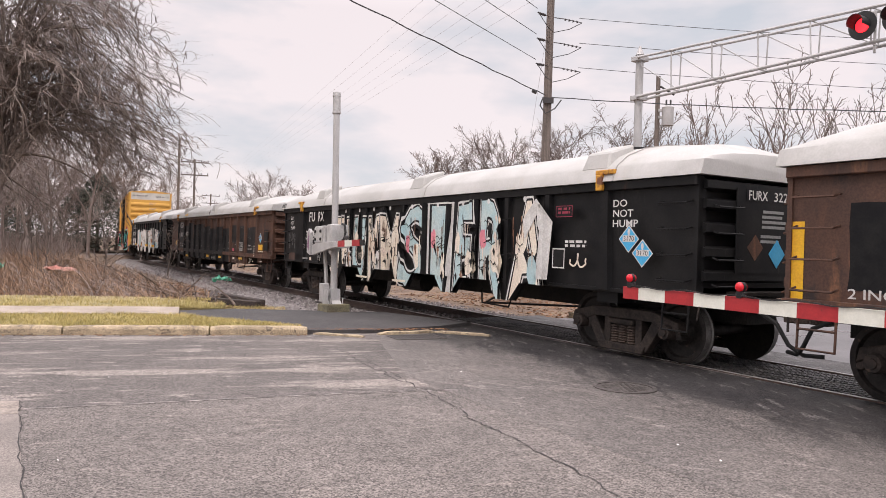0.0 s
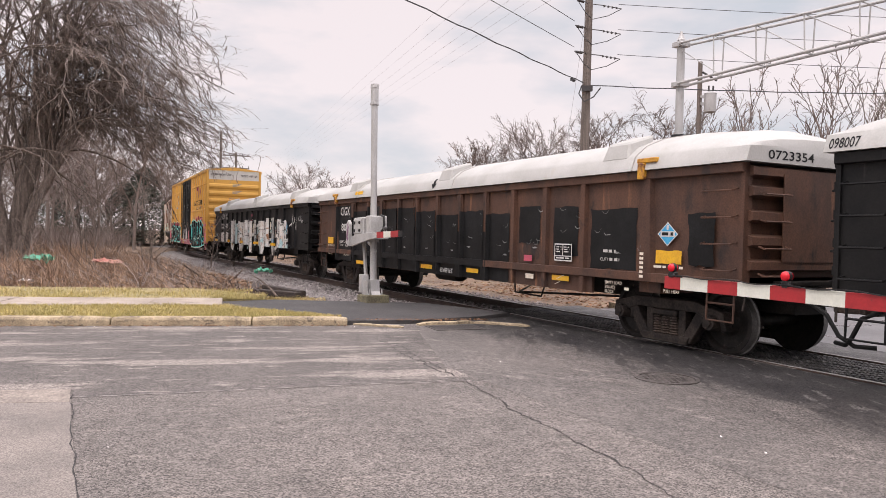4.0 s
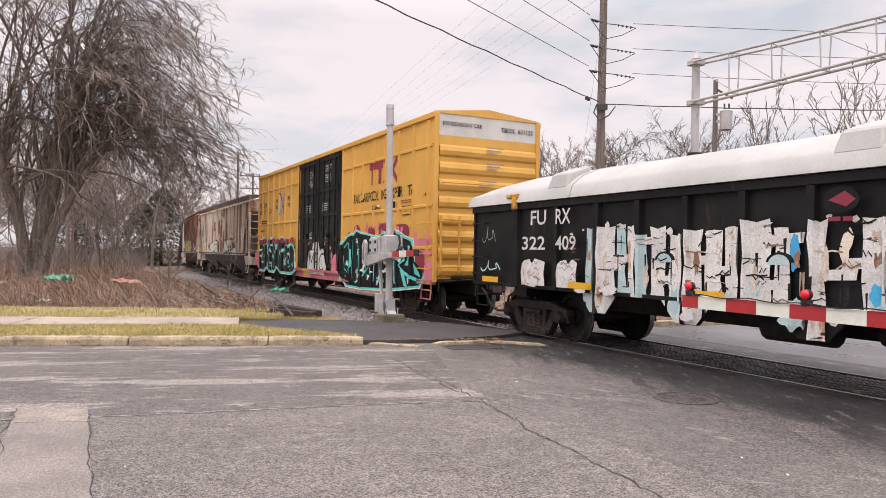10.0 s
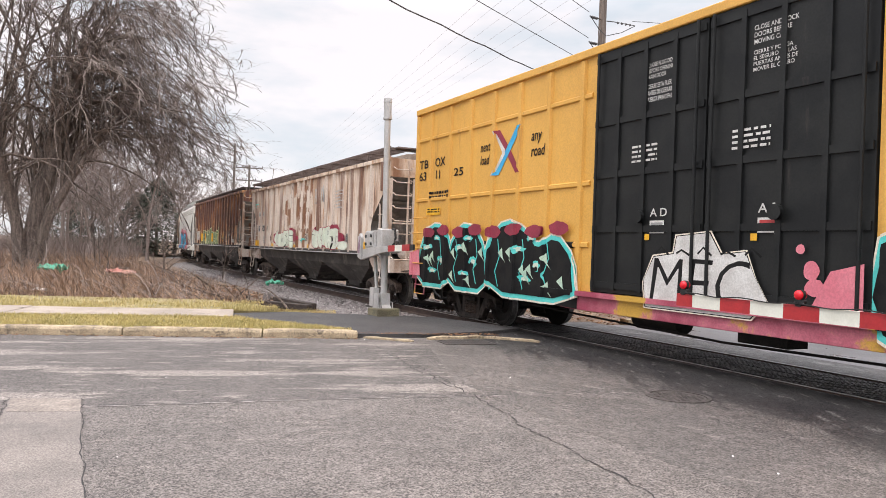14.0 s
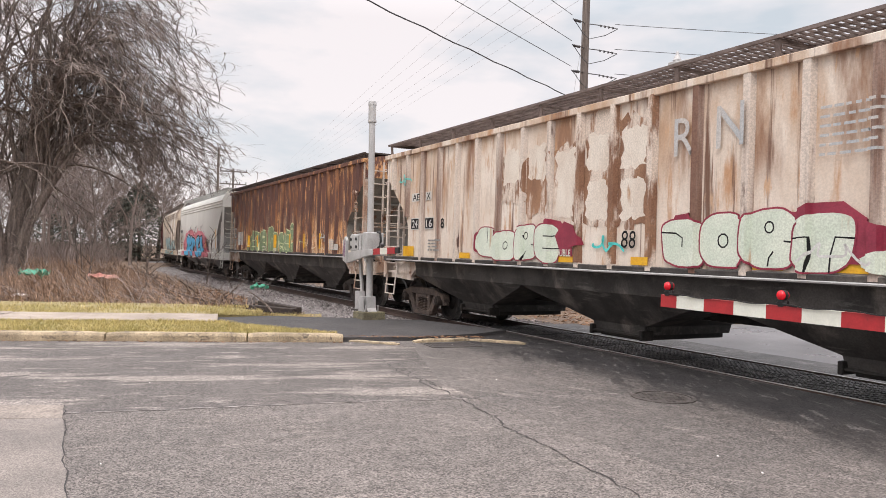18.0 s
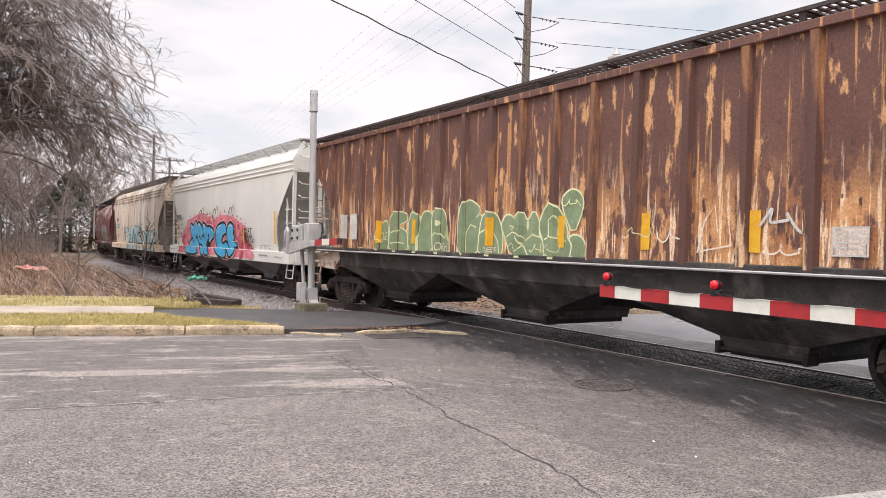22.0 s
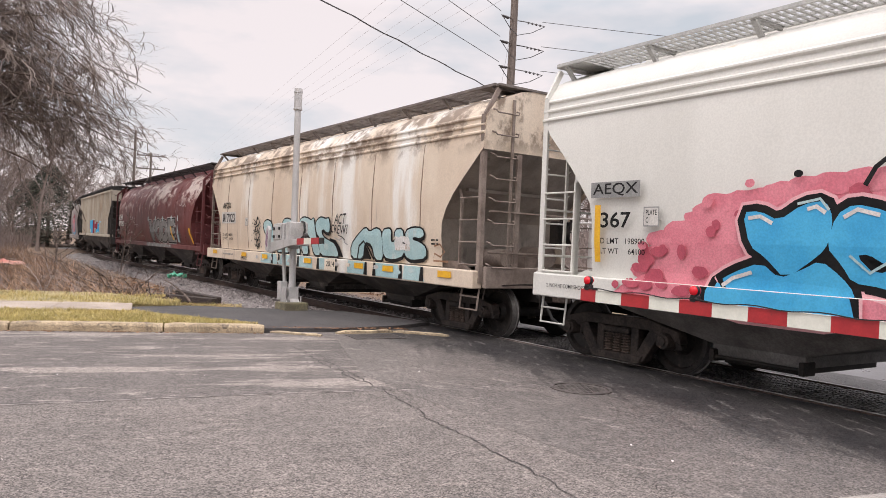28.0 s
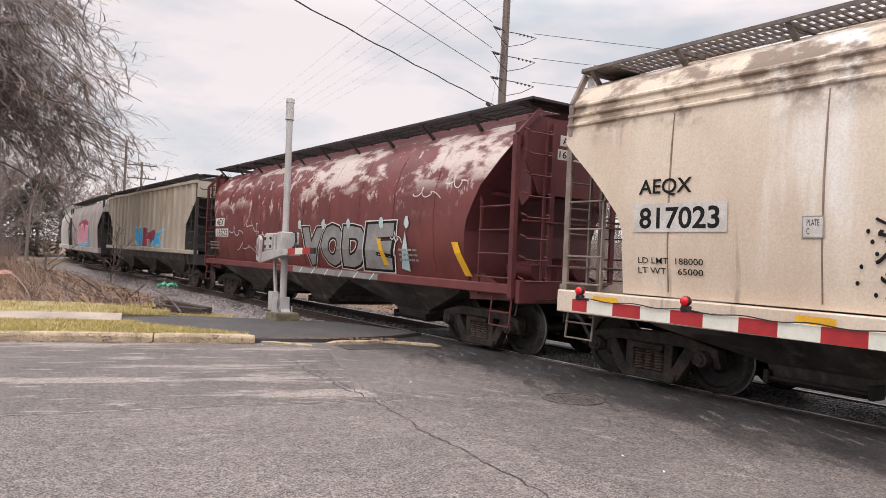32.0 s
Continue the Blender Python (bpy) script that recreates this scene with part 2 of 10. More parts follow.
def street(name, base, alt, pale, streak=(.56, .66), darken=None, cell=95, con=.5, rough=.75, turn=17):
    """Asphalt: stone speckle, blotches, pale worn streaks along the street, and a ragged darkening towards the rails (a
    pair: y from, y to).
    """
    m = bpy.data.materials.new(name)
    m.use_nodes = True
    nt = m.node_tree
    N, L = nt.nodes.new, nt.links.new
    bs = nt.nodes["Principled BSDF"]
    tc = N("ShaderNodeTexCoord")

    def fac(kind, scale, st=(1, 1, 1), rot=0, lo=None, hi=None, detail=5):
        mp = N("ShaderNodeMapping")
        mp.vector_type = "TEXTURE"
        mp.inputs["Scale"].default_value = [1 / q for q in st]
        mp.inputs["Rotation"].default_value = (0, 0, math.radians(rot))
        L(tc.outputs["Object"], mp.inputs["Vector"])
        if kind == "noise":
            no = N("ShaderNodeTexNoise")
            no.inputs["Scale"].default_value, no.inputs["Detail"].default_value = scale, detail
            out = no.outputs["Fac"]
            no.inputs["Roughness"].default_value = .62
        else:
            no = N("ShaderNodeTexVoronoi")
            no.inputs["Scale"].default_value = scale
            sx = N("ShaderNodeSeparateColor")
            L(no.outputs["Color"], sx.inputs[0])
            out = sx.outputs[0]
        L(mp.outputs[0], no.inputs["Vector"])
        if lo is None:
            return out
        return span(out, lo, hi, 0, 1)

    def span(v, a, b, c, d, kind="SMOOTHSTEP"):
        r = N("ShaderNodeMapRange")
        r.interpolation_type = kind
        for k, q in (("From Min", a), ("From Max", b), ("To Min", c), ("To Max", d)):
            r.inputs[k].default_value = q
        L(v, r.inputs["Value"])
        return r.outputs["Result"]

    def mix(f, a, b):
        x = N("ShaderNodeMix")
        x.data_type = "RGBA"
        L(f, x.inputs[0])
        for sock, val in ((x.inputs[6], a), (x.inputs[7], b)):
            if isinstance(val, tuple):
                sock.default_value = (*val, 1)
            else:
                L(val, sock)
        return x.outputs[2]

    def math_(op, a, b):
        x = N("ShaderNodeMath")
        x.operation = op
        for i, v in enumerate((a, b)):
            if isinstance(v, (int, float)):
                x.inputs[i].default_value = v
            else:
                L(v, x.inputs[i])
        return x.outputs[0]

    col = mix(fac("noise", .6, (1, 1, 1), 0, .35, .65), base, alt)
    col = mix(fac("noise", 1.1, (.28, 1.5, 1), turn, *streak), col, pale)
    col = mix(fac("noise", 4.5, (.3, 1.5, 1), turn, .57, .66), col, pale)
    col = mix(fac("noise", 2.3, (1, 1, 1), 0, .62, .74), col, tuple(q * .62 for q in base))
    rv = span(fac("noise", 1.7, (1, 1, 1)), 0, 1, rough - .12, rough + .12)
    # mixes to near black as y nears the rails, with a ragged edge
    if darken:
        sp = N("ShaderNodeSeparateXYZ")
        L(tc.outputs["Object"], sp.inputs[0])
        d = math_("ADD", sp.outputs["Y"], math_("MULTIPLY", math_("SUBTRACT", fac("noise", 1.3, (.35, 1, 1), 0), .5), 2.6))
        col = mix(span(d, darken[0], darken[1], 0, .93), col, (.030, .028, .029))
        blot = math_("MULTIPLY", fac("noise", 1.9, (.4, 1.2, 1), -30, .50, .60), span(sp.outputs["Y"], darken[0] - .6, darken[1], 0, .85))
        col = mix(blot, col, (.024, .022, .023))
        worn = math_("MULTIPLY", fac("noise", 5.5, (.35, 1.4, 1), -30, .56, .66), span(sp.outputs["Y"], darken[0] - .5, darken[1], 0, .7))
        col = mix(worn, col, (.15, .138, .132))
    stones = span(fac("cells", cell), 0, 1, 1 - con, 1 + con, "LINEAR")
    grit = math_("MULTIPLY", span(fac("noise", cell * .35, detail=3), .38, .62, .86, 1.14, "LINEAR"), span(fac("noise", 7, detail=4), .36, .64, .90, 1.10, "LINEAR"))
    sc = N("ShaderNodeVectorMath")
    sc.operation = "SCALE"
    L(col, sc.inputs[0])
    L(math_("MULTIPLY", stones, grit), sc.inputs["Scale"])
    L(sc.outputs[0], bs.inputs["Base Color"])
    L(rv, bs.inputs["Roughness"])
    bs.inputs["Specular IOR Level"].default_value = .3
    b = N("ShaderNodeBump")
    b.inputs["Strength"].default_value, b.inputs["Distance"].default_value = .5, .008
    L(stones, b.inputs["Height"])
    L(b.outputs["Normal"], bs.inputs["Normal"])
    return m


asphalt = street("coarse_asphalt", (.174, .153, .142), (.142, .126, .117), (.198, .173, .158), (.60, .75), None, 100, .78)
lane_asphalt = street("worn_lane_asphalt", (.139, .123, .115), (.112, .100, .094), (.255, .224, .204), (.53, .60), None, 84, .62)
rail_asphalt = street("track_edge_asphalt", (.158, .140, .130), (.125, .112, .105), (.205, .181, .167), (.58, .70), (-3.6, -1.9), 80, .62, .62, 30)
dark_asphalt = mat("mottled_dark_asphalt", (0.065, 0.059, 0.057), (0.020, 0.019, 0.020), 1.6, lo=.42, hi=.58, rough=0.45, bump=0.02, bscale=45, fine=0.6,
                   layers=(((.17, .16, .155), 2.3, (.6, 1, 1), .54, .68), ((.19, .18, .175), 9.0, (1, 1, 1), .60, .70)))
path_asphalt = mat("path_asphalt", (0.070, 0.064, 0.064), (0.048, 0.045, 0.046), 0.9, rough=0.8, bump=0.01, bscale=70, fine=0.3)
wet_road = mat("damp_far_road", (0.17, 0.165, 0.175), (0.10, 0.098, 0.105), 0.35, rough=0.3, bump=0.003, bscale=50, fine=0.15)
concrete = mat("old_concrete", (0.40, 0.335, 0.282), (0.30, 0.25, 0.21), 1.2, rough=0.85, bump=0.006, bscale=50, fine=0.15,
               layers=(((0.14, 0.115, 0.09), 3.0, (1, 1, 1), 0.6, 0.75),))
kerb_mat = mat("weathered_kerb", (0.48, 0.38, 0.255), (0.29, 0.23, 0.155), 2.5, rough=0.9, bump=0.012, bscale=45, fine=0.25,
               layers=(((0.11, 0.09, 0.075), 4.0, (1, 1, 2), 0.56, 0.70), ((0.20, 0.16, 0.12), 12.0, (1, 1, 1), 0.55, 0.65)))
soil = mat("dead_grass_soil", (0.22, 0.15, 0.10), (0.125, 0.085, 0.062), 0.45, rough=0.95, bump=0.04, bscale=14, fine=0.35,
           layers=(((0.22, 0.165, 0.085), 1.3, (1, 1, 1), 0.55, 0.7),))
ballast_mat = mat("ballast", (0.26, 0.235, 0.23), (0.13, 0.115, 0.11), 6, rough=0.9, bump=0.03, bscale=30, fine=0.4)
stone_mat = mat("ballast_stone", (0.30, 0.27, 0.265), (0.17, 0.15, 0.145), 9, rough=0.9, fine=0.2, island=0.5)
lawn_soil = mat("lawn_soil", (0.34, 0.28, 0.14), (0.22, 0.185, 0.09), 3, rough=0.95, bump=0.02, bscale=40, fine=0.3)
rail_steel = mat("rail_steel", (0.09, 0.06, 0.048), (0.06, 0.04, 0.035), 4, rough=0.6, metal=0.3, fine=0.2)
bright_steel = mat("worn_bright_steel", (0.62, 0.61, 0.60), (0.50, 0.48, 0.47), 6, rough=0.42, metal=0.6, fine=0.1)
wood_tie = mat("creosoted_wood", (0.06, 0.045, 0.038), (0.035, 0.027, 0.025), 4, (1, 6, 6), rough=0.9, bump=0.01, bscale=30, fine=0.3)
pole_wood = mat("weathered_pole_wood", (0.20, 0.165, 0.145), (0.13, 0.105, 0.092), 5, (3, 3, 0.12), rough=0.9, bump=0.008, bscale=25, fine=0.2)
galv = mat("galvanised_steel", (0.50, 0.49, 0.485), (0.40, 0.39, 0.385), 2.5, (1, 1, 0.5), rough=0.5, metal=0.25, fine=0.06,
           layers=(((0.27, 0.23, 0.2), 5, (1, 1, 0.3), 0.64, 0.78),))
cabinet_paint = mat("grey_cabinet_paint", (0.47, 0.46, 0.455), (0.36, 0.35, 0.34), 4, rough=0.55, fine=0.08,
                    layers=(((0.20, 0.13, 0.09), 7, (1, 1, 0.4), 0.66, 0.76),))
wire_mat = mat("black_cable", (0.045, 0.045, 0.048), rough=0.6, fine=0.0)
thin_wire = mat("distant_wire", (0.32, 0.31, 0.32), rough=0.6, fine=0.0)
insulator = mat("dark_insulator", (0.05, 0.045, 0.045), rough=0.3, fine=0.0)
red_paint = mat("red_reflective_sheet", (0.42, 0.025, 0.03), (0.34, 0.02, 0.026), 6, rough=0.4, fine=0.05, layers=(((0.18, 0.03, 0.03), 9, (1, 1, 1), 0.66, 0.8),))
white_paint = mat("white_reflective_sheet", (0.74, 0.74, 0.66), (0.66, 0.66, 0.58), 5, rough=0.4, fine=0.04, layers=(((0.42, 0.40, 0.36), 8, (1, 1, 1), 0.64, 0.8),))
red_lens = glow("red_lamp_lens", (0.62, 0.010, 0.022), 0.10)
red_lit = glow("red_lamp_lit", (1.0, 0.02, 0.03), 2.4)
black_metal = mat("black_metal", (0.014, 0.014, 0.015), (0.022, 0.021, 0.021), 4, rough=0.55, fine=0.1)
bark = mat("grey_brown_bark", (0.21, 0.168, 0.145), (0.110, 0.086, 0.074), 3.5, (2.5, 2.5, 0.4), rough=0.95, bump=0.03, bscale=18, fine=0.3)
twig_mat = mat("bare_twigs", (0.26, 0.212, 0.190), (0.145, 0.116, 0.103), 0.6, rough=0.9, fine=0.0, island=0.35)
far_twig = mat("far_bare_twigs", (0.25, 0.205, 0.185), (0.185, 0.145, 0.13), 0.4, rough=0.95, fine=0.0, island=0.3)
weed_mat = mat("dead_weed_stalks", (0.40, 0.265, 0.175), (0.165, 0.102, 0.073), 0.5, rough=0.95, fine=0.0, island=0.45)
straw_mat = mat("straw_grass", (0.58, 0.46, 0.22), (0.42, 0.36, 0.14), 0.7, rough=0.95, fine=0.0, island=0.35)
green_grass = mat("winter_grass", (0.47, 0.38, 0.15), (0.33, 0.285, 0.105), 0.9, rough=0.9, fine=0.0, island=0.35)
needle_mat = mat("dark_conifer_needles", (0.085, 0.090, 0.066), (0.055, 0.062, 0.046), 0.8, rough=0.95, fine=0.0, island=0.4)
leaf_litter = mat("dead_leaves", (0.27, 0.14, 0.07), (0.16, 0.085, 0.05), 3, rough=0.95, fine=0.0, island=0.4)
red_litter = mat("faded_red_plastic", (0.55, 0.20, 0.16), (0.45, 0.25, 0.2), 5, rough=0.6)
green_litter = mat("green_plastic", (0.05, 0.30, 0.19), (0.08, 0.40, 0.26), 6, rough=0.4)
white_litter = mat("white_litter", (0.75, 0.72, 0.70), rough=0.7)
iron = mat("cast_iron", (0.15, 0.132, 0.125), (0.075, 0.066, 0.062), 8, rough=0.6, metal=0.4, bump=0.004, bscale=50, fine=0.25)
crack_mat = mat("crack_filler", (0.040, 0.036, 0.036), rough=0.9, fine=0.2)
seam_mat = mat("pale_seam", (0.30, 0.265, 0.25), (0.12, 0.11, 0.105), 6, rough=0.9, fine=0.3)
tactile_mat = mat("tactile_panel", (0.36, 0.33, 0.30), (0.26, 0.24, 0.225), 3, rough=0.8, fine=0.15)


# ---- ground, road, kerb and track ----
rnd = random.Random(5)
KF = pose(-2.3, 12.85, 0, 0, 0, 13.9)     # along the kerb (x) and away from the road (y)


def bent(x):
    """The track's slight bend, far down the line: metres to the side."""
    s = -x
    return BEND * max(0.0, s - 40) ** 2 / 2


BEND = 0.003


def flat(name, pts, z, material, kind="", label="", at=None, thick=0.05, parent=None):
    g = Geo().prism(pts, z - thick, z, "z")
    return part(name, g, material, parent, label, at=at, kind=kind)


def ground_sheet():
    g = Geo()
    xs = [-1500, -700, -300, -150] + [-90 + 6 * i for i in range(34)] + [150, 300, 700, 1500]
    pts = []
    for y in xs:
        for x in xs:
            r = math.hypot(x, y)
            n = noise.noise((x * .05, y * .05, 0)) * min(1, max(0, (r - 40) / 60)) * 0.5
            pts.append((x, y, -0.16 + n - 0.08 * (1 if r < 90 else 0)))
    k = len(xs)
    g.add(pts, [(j * k + i, j * k + i + 1, (j + 1) * k + i + 1, (j + 1) * k + i) for j in range(k - 1) for i in range(k - 1)])
    part("ground", g, soil, None, "brown winter soil with dead grass", kind="structure", smooth=True)


ground_sheet()
# the street on the camera's side, up to the near rail; its edge follows the kerb
inv = TRK.inverted()
edge = [KF @ Vector((-60, 0.02, 0)), KF @ Vector((0, 0.02, 0)), Vector((-1.3, 14.1, 0)), TRK @ Vector((-14.2, -0.86, 0)), TRK @ Vector((40, -0.86, 0)), Vector((30, -40, 0)), Vector((-60, -40, 0))]
road = flat("road", [(p.x, p.y) for p in edge], -0.014, asphalt, "structure", "worn grey asphalt street with cracks and patches", thick=0.25)
lane = [(-40, -7.2), (-9.5, 4.6), (-3.82, 6.8), (-2.64, 7.26), (-1.29, 7.82), (-0.1, 8.22), (1.5, 8.81), (2.1, 9.06), (4.2, 9.75)]
flat("far_lane", lane + [(p.x, p.y) for p in (edge[3] + Vector((.5, -.6, 0)), edge[2], edge[1], edge[0])], -0.0125, lane_asphalt, "structure", "darker worn lane of the street beside the kerb", thick=0.0012)
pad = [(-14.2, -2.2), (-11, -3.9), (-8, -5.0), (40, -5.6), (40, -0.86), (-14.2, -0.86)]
flat("crossing_edge", pad, -0.0115, rail_asphalt, "structure", "asphalt along the near rail, blackening towards it", TRK, 0.0005)
flat("crossing_far_edge", [(-14.2, 0.86), (40, 0.86), (40, 2.0), (-14.2, 1.9)], -0.012, dark_asphalt, "structure", "near-black asphalt beyond the far rail", TRK, 0.25)
flat("far_road", [(-13.5, 1.9), (40, 2.0), (52, 60), (-10, 60)], -0.016, wet_road, "structure", "damp pale street beyond the crossing", TRK, 0.2)
flat("far_kerb", [(-13.9, 2.6), (-13.6, 2.6), (-10.1, 60), (-10.4, 60)], 0.09, kerb_mat, "structure", "kerb of the street beyond the crossing", TRK, 0.25)

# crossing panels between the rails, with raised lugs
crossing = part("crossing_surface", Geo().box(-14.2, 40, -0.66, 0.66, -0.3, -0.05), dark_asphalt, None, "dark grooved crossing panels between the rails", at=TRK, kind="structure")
lug = Geo()
lug.box(-0.88, 0.88, -0.3, 0.3, -0.05, -0.018)
for i in range(20):
    for j in range(7):
        x, y = -0.82 + i * 0.0863, -0.255 + j * 0.085
        lug.box(x - 0.028, x + 0.028, y - 0.028, y + 0.028, -0.018, -0.006)
lug_mesh = lug.mesh("panel", [dark_asphalt])
for i in range(14):
    for y in (-0.32, 0.32):
        part("panel", lug_mesh, dark_asphalt, crossing, at=pose(-13.2 + i * 1.8, y, 0))

# rails and ties
RAILPROF = [(-0.07, -0.17), (0.07, -0.17), (0.07, -0.155), (0.012, -0.13), (0.012, -0.045), (0.036, -0.03), (0.036, -0.005), (0.03, 0), (-0.03, 0),
            (-0.036, -0.005), (-0.036, -0.03), (-0.012, -0.045), (-0.012, -0.13), (-0.07, -0.155)]
track = thing("track", TRK, "rusty steel rails on dark wooden ties", "railway track", kind="structure")
for y in (-0.755, 0.755):
    xs = [40, -40] + [-46 - 6 * i for i in range(34)]
    g, h = Geo(), Geo()
    g.loft([[(x, y + bent(x) + p[0], p[1] - 0.003) for p in RAILPROF] for x in xs])
    h.loft([[(x, y + bent(x) + a, b) for a, b in ((-0.026, -0.002), (0.026, -0.002), (0.026, 0.001), (-0.026, 0.001))] for x in xs])
    r = part("rail", g, rail_steel, track)
    part("railhead", h, bright_steel, r, "rail top polished by wheels")
tie = Geo().box(-0.115, 0.115, -1.3, 1.3, -0.32, -0.165).mesh("tie", [wood_tie], 0.01)
for i in range(130):
    x = -14.6 - i * 0.54
    part("tie", tie, wood_tie, track, at=pose(x + rnd.uniform(-.03, .03), bent(x) + rnd.uniform(-.05, .05), 0, 0, 0, rnd.uniform(-1.5, 1.5)))


def ballast_bed():
    g = Geo()
    prof = [(-3.6, -0.33), (-2.4, -0.2), (-1.5, -0.17), (1.5, -0.17), (2.4, -0.22), (3.6, -0.34)]
    g.loft([[(x, y + bent(x), z + 0.03 * noise.noise((x, y, 0))) for y, z in prof] for x in [-14.15] + [-16 - 5 * i for i in range(50)]], cap=False, closed=False)
    bed = part("ballast_bed", g, ballast_mat, None, "grey ballast bed under the track", at=TRK, kind="structure")
    st = Geo()
    base = [(1, 0, 0), (-1, 0, 0), (0, 1, 0), (0, -1, 0), (0, 0, 1), (0, 0, -1)]
    fc = [(0, 2, 4), (2, 1, 4), (1, 3, 4), (3, 0, 4), (2, 0, 5), (1, 2, 5), (3, 1, 5), (0, 3, 5)]
    for k in range(16000):
        if k < 13000:
            x = -14.4 - 34 * rnd.random() ** 1.6
            y = rnd.uniform(-4.6, 3.8) if rnd.random() < .8 else rnd.uniform(-3, -1)
        else:
            x, y = rnd.uniform(-13.9, -2), rnd.choice((rnd.uniform(2.2, 4.4), rnd.uniform(2.2, 3)))
            if x > -12.6 and rnd.random() < .93:
                continue
        z = -0.17 if abs(y) < 1.5 else -0.17 - 0.07 * (abs(y) - 1.5)
        r = rnd.uniform(0.018, 0.05)
        if abs(abs(y) - 0.755) < 0.09 or -0.3 < y + 0.75 < .1:
            continue
        m = Euler((rnd.random() * 6, rnd.random() * 6, rnd.random() * 6)).to_matrix()
        c = Vector((x, y + bent(x), z + r * .3 + 0.01))
        st.add([c + m @ Vector([q * r * rnd.uniform(.6, 1.25) for q in p]) for p in base], fc)
    part("ballast_stones", st, stone_mat, bed, "loose grey ballast stones", kind="stuff")


ballast_bed()

# kerb stones, lawn strip, concrete sidewalk, tarmac path
kerb = thing("kerb", KF, "sand-coloured worn concrete kerb", "kerb", kind="structure")
u, k = 0.0, 0
LEN = [1.64, 2.27, 2.1, 2.2, 2.05, 2.15, 2.1, 2.2, 2.1, 2.2, 2.1, 2.2]
for l in LEN:
    g = Geo()
    prof = [(0.0, -0.2), (0.0, 0.085), (0.03, 0.125), (0.16, 0.135), (0.17, -0.2)]
    n = 9
    xs = [u - 0.012 - (l - 0.024) * i / n for i in range(n + 1)]
    g.loft([[(x, y + 0.012 * noise.noise((x * 3, z * 9, 1)), z + 0.010 * noise.noise((x * 2.3, y * 7, 4)) - (0.02 if i in (0, n) and z > 0 else 0)) for y, z in prof] for i, x in enumerate(xs)])
    part("kerb_stone", g, kerb_mat, kerb, bevel=0.006)
    u -= l


def broken_kerb(a, b, name, w, h, tilt):
    a, b = Vector(a), Vector(b)
    d = b - a
    n = 8
    g = Geo()
    side = Vector((-d.y, d.x, 0)).normalized()
    rings = []
    for i in range(n + 1):
        p = a + d * (i / n) + side * 0.05 * noise.noise((i * .9, a.x, 0))
        hh = h * (0.75 + 0.5 * abs(noise.noise((i * .8, a.y, 3)))) * (0.4 if i in (0, n) else 1)
        rings.append([p + side * q + Vector((0, 0, z)) for q, z in ((-w / 2, -0.12), (-w / 2, hh * .7), (-w / 2 + .03, hh), (w / 2, hh * tilt), (w / 2, -0.12))])
    g.loft(rings)
    tagged(part(name, g, kerb_mat, None, "broken worn kerb stone sunk in the tarmac", bevel=0.006), category="kerb", group="broken kerb stones")


broken_kerb((-2.22, 13.0, 0), (-1.32, 12.72, 0), "broken_kerb_stone", 0.10, 0.03, 0.9)
broken_kerb((-1.1, 13.15, 0), (-0.12, 13.74, 0), "broken_kerb_stone", 0.12, 0.055, 0.8)
broken_kerb((-0.1, 13.74, 0), (0.9, 13.42, 0), "broken_kerb_stone", 0.10, 0.045, 0.8)

flat("lawn_strip", [(-27, 0.165), (-0.02, 0.165), (-0.2, 0.34), (-1.4, 1.42), (-2.3, 2.15), (-27, 2.15)], 0.115, lawn_soil, "structure", "strip of short yellowish winter grass", KF, 0.3)
flat("verge", [(-27, 3.76), (-2.9, 3.76), (-1.6, 5.0), (-3.4, 6.8), (-27, 7.5)], 0.105, lawn_soil, "structure", "grass verge behind the sidewalk", KF, 0.3)
path_pts = [(-0.02, 0.165), (1.2, 0.25), (2.6, 0.9), (3.4, 1.6), (2.0, 3.6), (-1.4, 4.3), (-2.5, 3.75), (-2.36, 2.16), (-1.4, 1.42), (-0.2, 0.34)]
flat("tarmac_path", path_pts, 0.055, path_asphalt, "structure", "dark patched tarmac walkway beside the crossing", KF, 0.2)
walkway = thing("sidewalk", KF, "pale concrete sidewalk slabs", "sidewalk", kind="structure")
u = -2.36
for l in [1.45, 1.25, 1.5, 1.5, 1.5, 1.5, 1.5, 1.5, 1.5, 1.5, 1.5]:
    g = Geo().prism([(u - l + 0.012, 2.17), (u - 0.012 + (0.0 if u < -2.4 else 0.02), 2.17), (u - 0.012 - (0 if u < -2.4 else 0.12), 3.74), (u - l + 0.012, 3.74)], -0.05, 0.13 + rnd.uniform(-.006, .006), "z")
    part("slab", g, concrete, walkway, bevel=0.008)
    u -= l

# cracks, seam, patch and ironwork in the street


